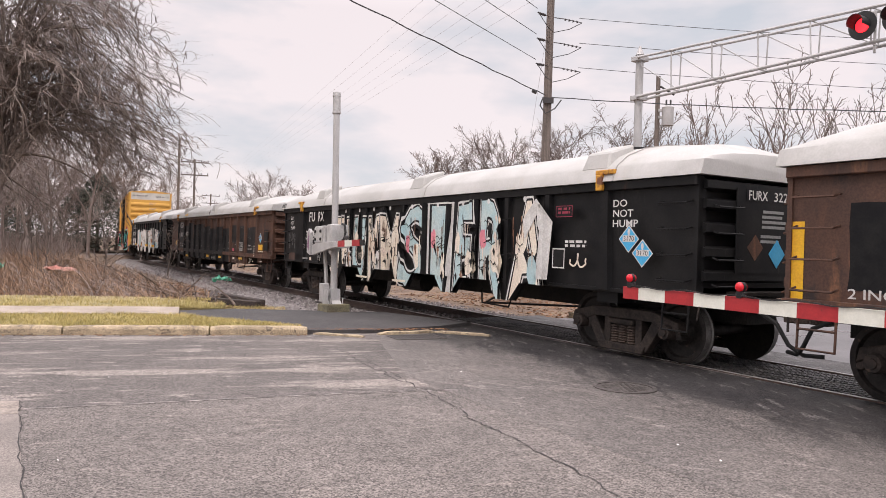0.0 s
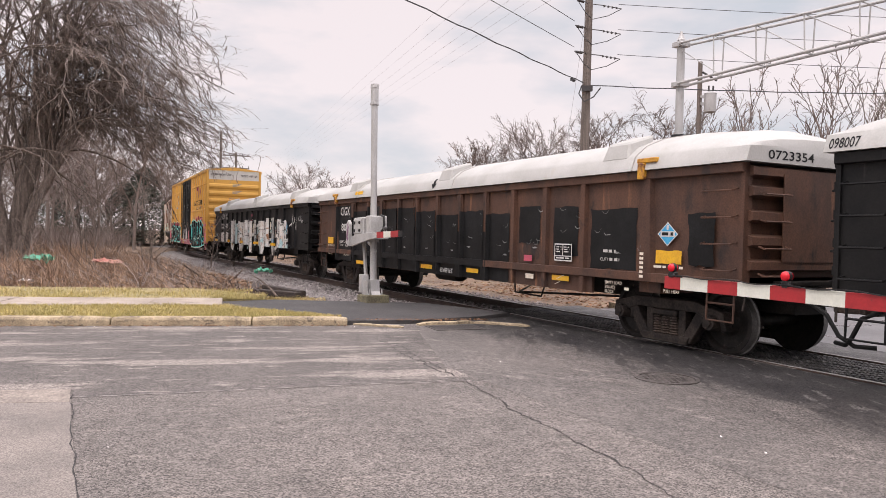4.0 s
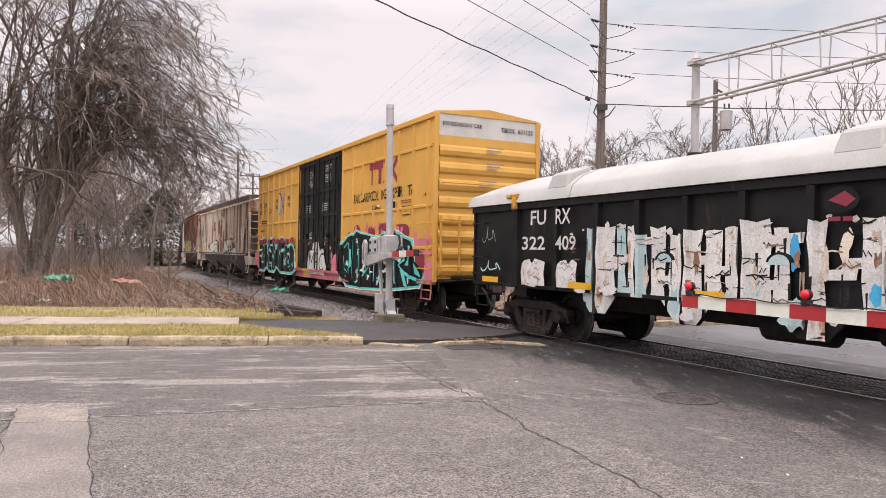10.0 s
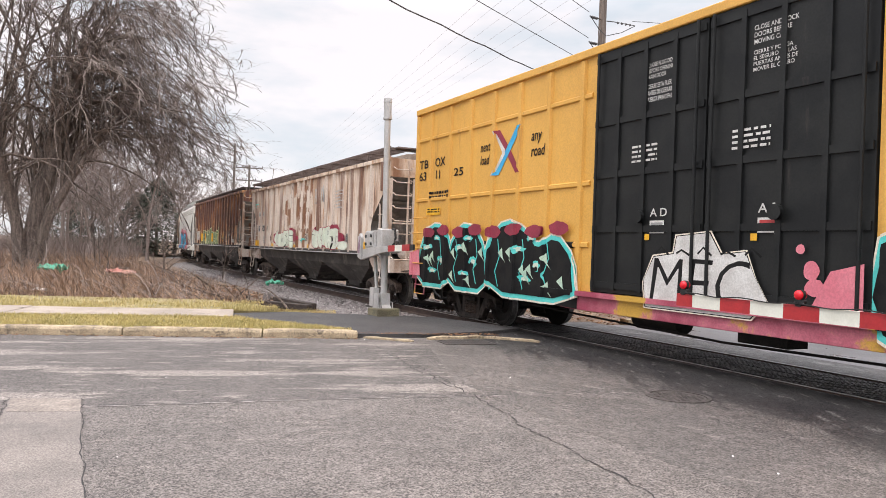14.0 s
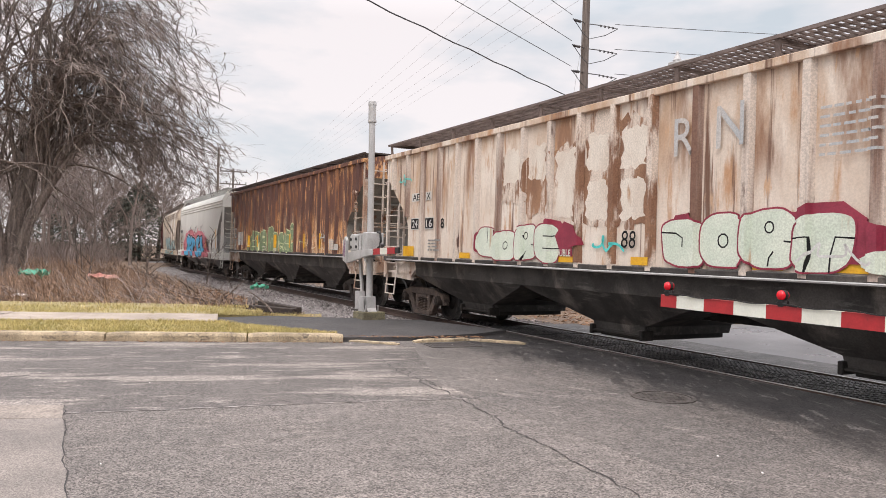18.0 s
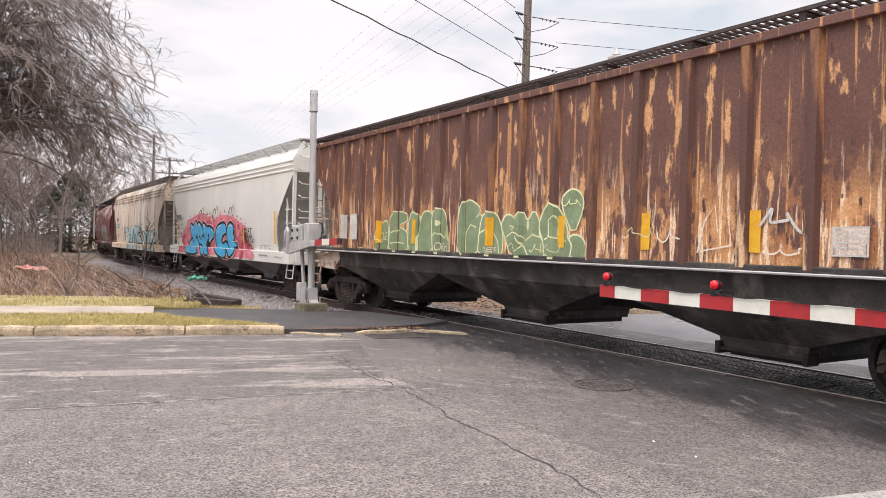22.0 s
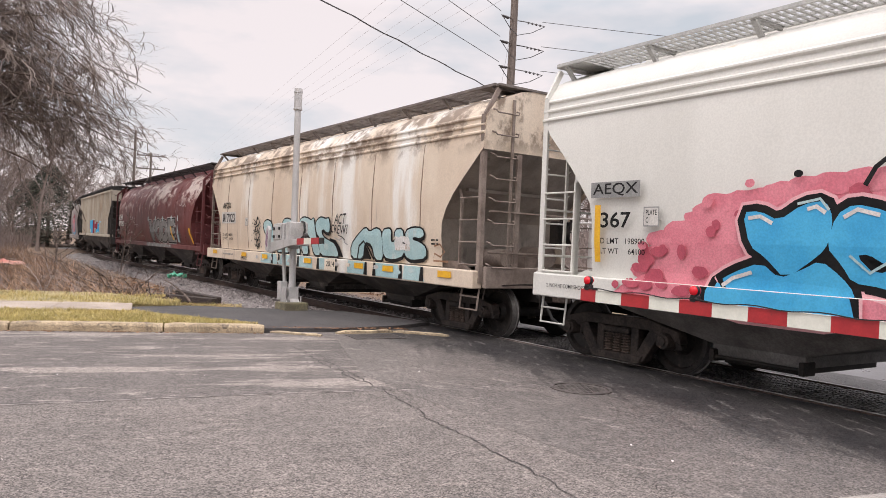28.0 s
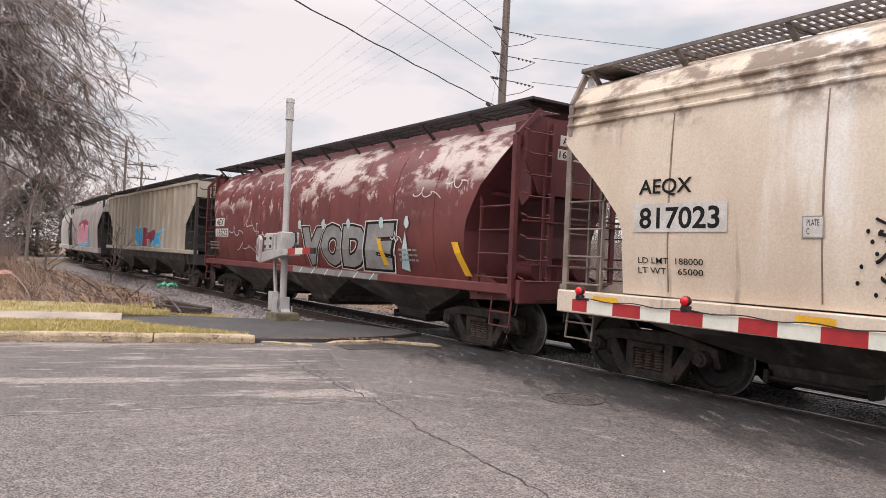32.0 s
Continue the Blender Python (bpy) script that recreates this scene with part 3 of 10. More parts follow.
def ribbon(name, pts, w, z, material, label, jag=0.06, seed=1, parent=None):
    r = random.Random(seed)
    out = []
    for (x0, y0), (x1, y1) in zip(pts, pts[1:]):
        n = max(2, int(math.hypot(x1 - x0, y1 - y0) / 0.09))
        for i in range(n):
            t = i / n
            out.append((x0 + (x1 - x0) * t + jag * noise.noise((x0 + t * 4, seed, y0 * 3 + t * 6)) + r.uniform(-.3, .3) * jag * .4,
                        y0 + (y1 - y0) * t + jag * noise.noise((seed, y0 + t * 4, x0)), w * r.uniform(.35, 1.3)))
    out.append((*pts[-1], w * .2))
    g = Geo()
    ring = []
    for i, (x, y, ww) in enumerate(out):
        a, b = out[max(i - 1, 0)], out[min(i + 1, len(out) - 1)]
        d = Vector((b[0] - a[0], b[1] - a[1], 0)).normalized()
        s = Vector((-d.y, d.x, 0)) * ww / 2
        ring.append([Vector((x, y, z)) - s, Vector((x, y, z)) + s])
    g.loft(ring, cap=False, closed=False)
    return part(name, g, material, parent, label)


CRACK = [(-1.43, 11.07), (-1.06, 10.06), (-0.48, 8.78), (-0.1, 8.06), (0.39, 6.81), (0.83, 5.83), (1.22, 4.83), (1.5, 3.8)]
Z = -0.0085
ribbon("crack", CRACK, 0.015, Z, crack_mat, "dark crack in the asphalt", 0.10, 2, road)
ribbon("crack", [(-1.55, 11.3), (-1.02, 10.3), (-0.62, 9.3), (-0.3, 8.5)], 0.013, Z, crack_mat, "fine crack in the asphalt", 0.12, 3, road)
ribbon("crack", [(2.25, 8.2), (2.35, 7.5), (2.75, 6.9), (2.95, 6.6)], 0.008, Z, crack_mat, "fine crack in the asphalt", 0.1, 4, road)
ribbon("crack", [(-0.5, 5.4), (0.1, 5.7), (0.5, 6.2)], 0.004, Z, crack_mat, "fine crack in the asphalt", 0.08, 5, road)
ribbon("seam", [(-9.5, 4.6), (-3.82, 6.8), (-2.64, 7.26), (-1.29, 7.82), (-0.1, 8.22), (1.5, 8.81), (2.1, 9.06)], 0.045, Z - .001, seam_mat, "pale dusty paving seam", 0.03, 6, road)
ribbon("seam", [(-3.82, 6.83), (-1.29, 7.85), (-0.1, 8.25), (2.0, 9.03)], 0.008, Z + .001, crack_mat, "dark paving seam", 0.03, 7, road)
patch_mat = mat("old_patch_concrete", (0.24, 0.208, 0.188), (0.175, 0.153, 0.141), 1.1, rough=0.85, bump=0.008, bscale=80, fine=0.3,
                layers=(((0.32, 0.27, 0.245), 1.6, (1, 1, 1), 0.62, 0.72),))
flat("street_patch", [(-2.1, 3.8), (-3.73, 6.58), (-4.05, 7.14), (-4.7, 7.0), (-3.0, 4.0), (-2.8, 3.7)], -0.009, patch_mat, "", "pale rectangular concrete patch in the street", None, 0.003, road)
flat("street_patch_edge", [(-3.75, 6.6), (-4.03, 7.11), (-4.66, 6.97), (-4.36, 6.45)], -0.006, mat("sandy_patch", (0.30, 0.255, 0.222), (0.20, 0.17, 0.152), 2, rough=.9, fine=.25), "", "sandy pale end of the street patch", None, 0.002, road)
ribbon("crack", [(-2.1, 3.8), (-3.73, 6.58), (-4.05, 7.16)], 0.010, -0.0065, crack_mat, "dark joint at the patch's edge", 0.05, 8, road)
ribbon("crack", [(-2.9, 3.8), (-4.38, 6.44), (-4.72, 7.02)], 0.010, -0.0065, crack_mat, "dark joint at the patch's edge", 0.06, 9, road)
ribbon("crack", [(-4.72, 7.02), (-5.6, 7.3), (-6.4, 8.0)], 0.006, -0.0065, crack_mat, "fine crack beside the patch", 0.1, 10, road)


manhole = thing("manhole_cover", pose(2.2, 8.74, -0.012), "round cast-iron manhole cover in the street", "manhole cover")
g = Geo()
n = 32
g.loft([[(r * math.cos(t), r * math.sin(t), z) for t in (i * 2 * math.pi / n for i in range(n))] for r, z in ((0.37, 0), (0.37, 0.012), (0.325, 0.012), (0.325, 0.0))], cap=False)
part("ring", g, iron, manhole)
g = Geo()
g.cyl((0, 0, -0.02), (0, 0, 0.006), 0.315, n=32)
for i in range(-4, 5):
    for j in range(-4, 5):
        if math.hypot(i, j) < 4.4:
            g.box(i * .062 - .02, i * .062 + .02, j * .062 - .02, j * .062 + .02, 0.006, 0.013)
part("lid", g, iron, manhole, "studded iron lid")

drain = thing("storm_drain", pose(-0.42, 12.95, -0.012, 0, 0, 24), "iron storm drain grate beside the broken kerb", "drain")
# thin black sheet: the shade of the hollow, put in as colour
part("pit", Geo().box(-.42, .42, -.26, .26, 0.0005, 0.002), black_metal, drain)
g = Geo().box(-.46, .46, -.3, -.26, 0, .012).box(-.46, .46, .26, .3, 0, .012).box(-.46, -.42, -.26, .26, 0, .012).box(.42, .46, -.26, .26, 0, .012)
part("frame", g, iron, drain)
bar = Geo().beam((-0.03, -.25, .006), (0.05, .25, .006), .022, .01).mesh("bar", [iron])
for i in range(15):
    part("bar", bar, iron, drain, at=pose(-.38 + i * .054, 0, 0))

tact = thing("tactile_panel", pose(3.4, 4.6, 0.0, 0, 0, 18), "pale tactile paving panel with raised domes", "tactile paving")
part("slab", Geo().box(-.75, .75, -.62, .42, -.1, 0.006), tactile_mat, tact, bevel=0.004)
dome = Geo()
n = 8
dome.loft([[(r * math.cos(t), r * math.sin(t), z) for t in (i * 2 * math.pi / n for i in range(n))] for r, z in ((.03, .004), (.026, .011), (.016, .014))])
dome_mesh = dome.mesh("dome", [tactile_mat])
for i in range(18):
    for j in range(12):
        part("dome", dome_mesh, tactile_mat, tact, at=pose(-.7 + i * .0825, -.56 + j * .0825, 0))


# ---- crossing gates, cantilever signal, poles and wires ----
def stripes(parent, x0, x1, w, h, step, first_red=True):
    """An arm along x, from x0 to x1, of red and white sheets."""
    x, red = x0, first_red
    sgn = 1 if x1 > x0 else -1
    while (x1 - x) * sgn > 0.01:
        e = x + sgn * step
        e = min(e, x1) if sgn > 0 else max(e, x1)
        a, b = min(x, e), max(x, e)
        part("red_stripe" if red else "white_stripe", Geo().box(a, b, -w / 2, w / 2, -h / 2, h / 2), red_paint if red else white_paint, parent)
        x, red = e, not red


def lamp(parent, x, z):
    """A round red gate lamp on its black shoe."""
    b = part("gate_lamp", Geo().cyl((x, -.022, z), (x, .022, z), .052, n=16), black_metal, parent)
    for sg in (-1, 1):
        part("lens", Geo().tube([(x, sg * q, z) for q in (.022, .040, .054, .062)], [.050, .046, .032, .012], 16), red_lens, b, "red lens", smooth=True)
    part("clamp", Geo().box(x - .045, x + .045, -.034, .034, z - .105, z - .062).box(x - .018, x + .018, -.02, .02, z - .07, z - .04).box(x + .02, x + .06, -.026, .026, z - .085, z - .05), black_metal, b, bevel=.006)
    part("cable_stub", Geo().tube([(x + .04, -.03, z - .08), (x + .10, -.035, z - .095), (x + .18, -.03, z - .10)], .009, 5), black_metal, b)


moss_concrete = mat("mossy_concrete", (.20, .18, .11), (.12, .105, .07), 4, rough=.95, bump=.01, bscale=40, fine=.3)


def gate(at, arm_rows, name, label, mast_h, cabinet, arm_z, rig):
    th = thing(name, at, label, "crossing gate", "crossing gates")
    g = Geo()
    g.box(-.31, .31, -.27, .27, -.3, .16)
    part("foundation", g, moss_concrete, th, "mossy concrete block", bevel=0.02)
    g = Geo()
    g.prism([(-.2, .16), (.2, .16), (.13, .24), (.11, .5), (-.11, .5), (-.13, .24)], -.11, .11)
    g.prism([(-.2, .16), (.2, .16), (.13, .24), (.11, .5), (-.11, .5), (-.13, .24)], -.2, -.18)
    for x in (-.16, .16):
        for y in (-.15, .15):
            g.cyl((x, y, .16), (x, y, .3), .015, n=6)
    part("base_casting", g, galv, th, bevel=0.004)
    part("mast", Geo().cyl((0, 0, .2), (0, 0, mast_h), 0.078, 0.07, n=16), galv, th, smooth=True)
    g = Geo()
    g.cyl((0, 0, mast_h - .42), (0, 0, mast_h), .088, n=16).cyl((0, 0, mast_h - .45), (0, 0, mast_h - .41), .1, n=16).cyl((0, 0, mast_h - .06), (0, 0, mast_h + .03), .096, .09, n=16)
    part("mast_cap", g, galv, th, smooth=True)
    return th


def left_gate():
    th = gate(TRK @ pose(-15.68, 6.5 - C0, 0.06, 0, -1.9, 0), None, "crossing_gate", "grey crossing gate mast with a short broken striped arm", 4.95, None, 0, None)
    g = Geo()
    g.box(-.42, .16, -.32, .1, 1.5, 1.92)
    part("mechanism", g, cabinet_paint, th, "scuffed grey gate mechanism box", bevel=0.02)
    part("mechanism_door", Geo().box(-.38, .1, -.345, -.322, 1.55, 1.88), cabinet_paint, th, bevel=0.01)
    for x, z in ((-.3, 1.62), (-.3, 1.8), (0.02, 1.62), (.02, 1.8)):
        part("latch", Geo().cyl((x, -.37, z), (x, -.34, z), .035, n=8), black_metal, th)
    part("bracket", Geo().box(-.5, .5, -.3, .16, 1.42, 1.5).cyl((0, 0, 1.36), (0, 0, 1.56), .12, n=14), galv, th, bevel=0.01)
    for y in (.12, -.42):
        part("counterweight", Geo().prism([(-.66, 1.32), (-.48, 1.26), (-.44, 1.78), (-.54, 1.88), (-.66, 1.78)], y, y + .07), cabinet_paint, th, "graffiti-stained steel counterweight plate", bevel=0.01)
    part("counterweight_tag", Geo().prism([(-.64, 1.45), (-.53, 1.38), (-.49, 1.72), (-.56, 1.8)], -.425, -.421), mat("purple_scrawl", (.16, .06, .13), (.36, .30, .33), 12, rough=.6), th, "purple paint scrawl")
    part("second_box", Geo().box(.2, .46, -.28, .14, 1.52, 1.94), cabinet_paint, th, bevel=0.02)
    part("pipe", Geo().tube([(.46, 0, 1.6), (.6, -.02, 1.62), (.66, -.02, 1.75), (.62, -.02, 1.92), (.48, -.02, 1.95)], .025, 8), black_metal, th, smooth=True)
    part("arm_root", Geo().prism([(-.5, 1.26), (.6, 1.4), (.98, 1.42), (.98, 1.54), (.5, 1.56), (-.5, 1.5)], -.36, -.3), galv, th, "grey steel arm root", bevel=0.006)
    arm = part("stub_arm", Geo().box(.95, 2.3, -.345, -.305, 1.43, 1.55), black_metal, th, "short striped stub of the gate arm")
    a = part("arm_sheet", Geo().box(1.0, 1.02, -.35, -.3, 1.43, 1.55), white_paint, arm)
    for x0, red in ((1.02, True), (1.39, False), (1.76, True)):
        part("red_stripe" if red else "white_stripe", Geo().box(x0, x0 + .37, -.352, -.298, 1.425, 1.555), red_paint if red else white_paint, arm)
    part("gate_lamp", Geo().cyl((1.42, -.36, 1.62), (1.42, -.29, 1.62), .04, n=12).box(1.40, 1.44, -.34, -.31, 1.55, 1.6), insulator, th, "small dull lamp on the stub arm")
    part("tie_rod", Geo().beam((-.22, -.08, .45), (-.3, -.12, 1.45), .06, .06).beam((-.12, .1, .5), (-.16, .1, 1.45), .03, .03), galv, th)
    part("junction_box", Geo().box(-.34, -.12, -.22, -.06, .2, .62), galv, th, bevel=0.01)


left_gate()


def right_gate():
    th = gate(TRK @ pose(1.68, 6.8 - C0, 0.0), None, "crossing_gate", "grey crossing gate mast with a lowered striped arm", 4.95, None, 0, None)
    part("mechanism", Geo().box(-.2, .4, -.34, .1, .9, 1.35), cabinet_paint, th, bevel=0.02)
    arm = part("gate_arm", Geo().box(-8.26, .3, -.018, .018, 1.03, 1.1), galv, th, "long aluminium arm with red and white sheets")
    arm.matrix_basis = pose(0, -.3, -.02, 0, 0.4, 0)
    x, red = -8.26, True
    for k in range(18):
        e = min(x + .406, -.8)
        if k == 0:
            e = x + .25
        part("red_stripe" if red else "white_stripe", Geo().box(x, e, -.026, .026, .995, 1.14), red_paint if red else white_paint, arm)
        x, red = e, not red
    for lx in (-8.16, -6.62, -4.2):
        lamp(arm, lx, 1.245)
    part("lamp_cable", Geo().tube([(-8.16 + i * .12, -.04, 1.15 + .012 * math.sin(i * 1.1)) for i in range(60)], .008, 4), black_metal, arm, "black lamp cable")
    for lx in (-8.16, -6.62, -4.2):
        part("clip", Geo().box(lx - .03, lx + .03, -.034, .034, 1.13, 1.2), black_metal, arm)


right_gate()


def wire(name, a, b, sag, r, material, label, wob=0.0, n=26):
    a, b = Vector(a), Vector(b)
    pts = []
    for i in range(n + 1):
        t = i / n
        p = a.lerp(b, t)
        p.z -= sag * 4 * t * (1 - t)
        if wob:
            p.z += wob * math.sin(i * 1.9)
        pts.append(p)
    return tagged(part(name, Geo().tube(pts, r, 4), material, None, label), category="wire", group="overhead wires")


def line_pole(x, y, h, label, arms=(), can=False, r=.15):
    th = thing("utility_pole", pose(x, y, -.3), label, "utility pole", "line of utility poles")
    part("pole", Geo().cyl((0, 0, 0), (0, 0, h + .3), r, r * .75, n=10), pole_wood, th, smooth=True)
    for z, w in arms:
        part("crossarm", Geo().beam((-w * .9, -w * .35, z + .3), (w * .9, w * .35, z + .3), .12, .14), pole_wood, th)
        for q in (-.9, -.45, .45, .9):
            part("insulator", Geo().cyl((w * q * .97, w * .36 * q, z + .38), (w * q * .97, w * .36 * q, z + .62), .06, .05, n=6), insulator, th)
    if can:
        part("transformer", Geo().cyl((.55, -.2, h - 2.6), (.55, -.2, h - 1.55), .34, n=16).cyl((.55, -.2, h - 1.55), (.55, -.2, h - 1.4), .36, .1, n=16), galv, th, "grey transformer can", smooth=True)
        part("bushing", Geo().cyl((.45, -.2, h - 1.4), (.45, -.2, h - 1.1), .05, n=6).cyl((.7, -.2, h - 1.4), (.7, -.2, h - 1.1), .05, n=6), insulator, th)
        for z in (h - 2.2, h - 1.8):
            part("hanger", Geo().box(0, .4, -.25, -.1, z, z + .15), galv, th)
    return th


UP = Vector((3.72, 27.8, 0))


def utility_pole():
    th = thing("utility_pole", pose(UP.x, UP.y, -.25, 0, 0.3, 0), "tall weathered wooden utility pole with dead-end insulators", "utility pole")
    part("pole", Geo().cyl((0, 0, -.5), (0, 0, 13.2), .185, .13, n=14), pole_wood, th, smooth=True)
    ld, rd = Vector((-.505, -.863, 0)), Vector((1, 0.01, 0))
    for z in (10.55, 9.62, 8.7):
        for d in (ld, rd):
            g = Geo()
            a = Vector((0, 0, z)) + d * .15
            drop = Vector((0, 0, -.06))
            g.tube([a, a + d * .35 + drop * .6], .018, 5)
            for k in range(4):
                p = a + d * (.42 + k * .15) + drop * (1 + k * .4)
                g.cyl(p - d * .03, p + d * .03, .055, .03, n=8)
            g.tube([a + d * .35 + drop * .6, a + d * 1.05 + drop * 2.6], .014, 5)
            part("insulator_string", g, insulator, th)
        j = Geo().tube([ld * 1.15 + Vector((0, 0, z - .12)), ld * .55 + Vector((.1, -.1, z - .5)), Vector((.12, -.22, z - .62)), rd * .7 + Vector((0, -.1, z - .45)), rd * 1.2 + Vector((0, 0, z - .16))], .014, 5)
        part("jumper_loop", j, wire_mat, th)
    part("communications_clamp", Geo().box(-.2, .2, -.24, -.12, 7.3, 7.5), insulator, th)
    part("cable_drop", Geo().tube([(-.2, -.2, 7.5), (-.3, -.22, 7.2), (-.1, -.25, 6.9), (.25, -.2, 7.1), (.5, -.1, 7.45)], .025, 5), wire_mat, th)
    part("guy_wire", Geo().tube([(-.1, -.12, 10.2), (-1.0, -1.2, 3.5)], .008, 4), thin_wire, th)
    for z in (10.3, 9.37, 8.45):
        wire("power_line", UP + ld * 1.1 + Vector((0, 0, z + .02)), UP + ld * 44 + Vector((0, 0, z + .5)), .14, .011, wire_mat, "thin black overhead power line")
        wire("power_line", UP + rd * 1.15 + Vector((0, 0, z)), UP + rd * 46 + Vector((0, 0, z + .6)), .75, .011, wire_mat, "thin black overhead power line")
    wire("telephone_cable", UP + ld * .15 + Vector((0, 0, 7.36)), UP + ld * 44 + Vector((0, 0, 7.9)), .22, .018, wire_mat, "thick wavy overhead telephone cable", .02, 60)
    wire("telephone_cable", UP + rd * .2 + Vector((0, 0, 7.3)), UP + rd * 46 + Vector((0, 0, 9.6)), .95, .021, wire_mat, "thick overhead telephone cable", .012, 60)
    part("splice_case", Geo().cyl(ld * 1.15 + Vector((0, 0, 7.52)), ld * 1.35 + Vector((0, 0, 7.52)), .07, n=8), wire_mat, th)


utility_pole()
for k in range(6):
    far, mid = Vector((-205 + 3 * k, 685, 60)), Vector((-2.9 + 2.35 * k, 79.6 - .21 * k, 28))
    wire("transmission_line", far, mid + (mid - far).normalized() * 170, 0, .010, thin_wire, "faint thin transmission line high above")


def cantilever():
    th = thing("cantilever_signal", TRK @ pose(-15.6, 15.75 - C0, -.1), "grey steel cantilever signal with red flashing lamps", "railway signal")
    part("post", Geo().cyl((0, 0, 0), (0, 0, 7.4), .125, .11, n=16), galv, th, smooth=True)
    part("post_cap", Geo().cyl((0, 0, 7.4), (0, 0, 7.55), .13, .06, n=14).cyl((0, 0, 7.55), (0, 0, 7.66), .06, .03, n=10), galv, th, smooth=True)
    part("base", Geo().box(-.5, .5, -.5, .5, -.3, .2).cyl((0, 0, .2), (0, 0, 1.1), .2, n=14), concrete, th)
    for z in (7.28, 6.15):
        part("collar", Geo().box(-.17, .17, -.19, .19, z - .07, z + .07), galv, th, bevel=.01)
    part("splice_flange", Geo().cyl((0, 0, 4.65), (0, 0, 4.72), .21, n=14).cyl((0, 0, 4.5), (0, 0, 4.56), .19, n=14), black_metal, th)
    L = 11.0
    top = lambda x: 7.28 - .045 * x
    bot = lambda x: 6.15 + .012 * x
    for y in (-.2, .2):
        part("top_chord", Geo().cyl((.12, y, top(0)), (L, y, top(L)), .035, n=8), galv, th, smooth=True)
        part("bottom_chord", Geo().cyl((.12, y, bot(0)), (L, y, bot(L)), .04, n=8), galv, th, smooth=True)
    x = 1.35
    while x < L:
        for y in (-.2, .2):
            part("strut", Geo().cyl((x - .04 * y / .2, y, bot(x)), (x, y, top(x)), .018, n=6), galv, th)
        part("cross_strut", Geo().cyl((x, -.2, bot(x)), (x, .2, bot(x)), .018, n=6), galv, th)
        part("brace", Geo().cyl((x, -.2, top(x)), (min(x + 1.35, L), .2, bot(min(x + 1.35, L))), .014, n=6), galv, th)
        x += 1.35
    part("brace", Geo().cyl((.1, -.1, 7.1), (1.35, .2, bot(1.35)), .014, n=6), galv, th)
    part("lamp_bar", Geo().cyl((-1.4, -.2, 2.6), (.15, -.2, 2.6), .035, n=8), galv, th)
    for i, (dx, z, lit) in enumerate(((6.75, 6.55, True), (7.45, 6.55, False), (-1.3, 2.6, True), (-.62, 2.6, True))):
        y = -.45
        s = part("signal_lamp", Geo().cyl((dx, y - .02, z), (dx, y + .2, z), .16, .1, n=18), black_metal, th, "black signal lamp with round backboard")
        part("backboard", Geo().cyl((dx, y - .03, z), (dx, y - .015, z), .3, n=28), black_metal, s)
        part("lens", Geo().cyl((dx, y - .05, z), (dx, y - .03, z), .135, .15, n=24), red_lit if lit else red_lens, s, "lit red lens" if lit else "dark lens")
        hood = [(dx + .17 * math.cos(a), z + .17 * math.sin(a)) for a in (math.radians(d) for d in range(-20, 201, 20))]
        g = Geo()
        g.loft([[(px, y - .03, pz) for px, pz in hood], [(px, y - .33, pz + .02) for px, pz in hood]], cap=False, closed=False)
        part("hood", g, black_metal, s)
        part("bracket", Geo().cyl((dx, y + .1, z), (dx, 0, z), .03, n=8).cyl((dx, 0, z - .5), (dx, 0, z + .4), .03, n=8), galv, s)


cantilever()


line_pole(12.3, 43.3, 11.9, "wooden utility pole with a grey transformer can", (), True, .17)
part("tension_insulator", Geo().tube([(12.4, 43.2, 11.3), (13.2, 43.1, 10.8)], .06, 6), insulator, bpy.data.objects["utility_pole.001"]).matrix_parent_inverse = pose(12.3, 43.3, -.3).inverted()
line_pole(-26.4, 73.4, 11.6, "plain weathered wooden pole beside the line")
line_pole(-31.4, 92.8, 11.6, "old wooden line pole with two crossarms", ((11.2, 1.7), (9.6, 1.7)), r=.16)
line_pole(-50.5, 160, 11.4, "far wooden line pole with two crossarms", ((11.0, 1.9), (9.4, 1.9)), r=.2)


# ---- the train: paint, running gear and car bodies ----
TRAIN, WHEELS = [], []
GLYPHS = {}


def glyphs(body, offset=0.0, shear=0.0, gap=1.0, lines=1.0):
    """The filled outline of a text in the built-in font: flat points and faces."""
    key = (body, offset, shear, gap, lines)
    if key not in GLYPHS:
        cu = bpy.data.curves.new("text", "FONT")
        cu.body, cu.offset, cu.shear, cu.space_character, cu.resolution_u, cu.space_line = body, offset, shear, gap, 3, lines
        ob = new("text", cu)
        dg = bpy.context.evaluated_depsgraph_get()
        me = ob.evaluated_get(dg).to_mesh()
        GLYPHS[key] = ([(v.co.x, v.co.y) for v in me.vertices], [tuple(p.vertices) for p in me.polygons])
        ob.evaluated_get(dg).to_mesh_clear()
        bpy.data.objects.remove(ob)
        bpy.data.curves.remove(cu)
    return GLYPHS[key]


def loop(u, v, r):
    return [(u + r * .8 * math.cos(a), v + r * math.sin(a)) for a in (i * math.pi / 5 for i in range(11))]


def soft(pts):
    """Rounds a closed outline once by cutting its corners."""
    out = []
    for a, b in zip(pts, pts[1:] + pts[:1]):
        out += [(a[0] * .78 + b[0] * .22, a[1] * .78 + b[1] * .22), (a[0] * .22 + b[0] * .78, a[1] * .22 + b[1] * .78)]
    return out


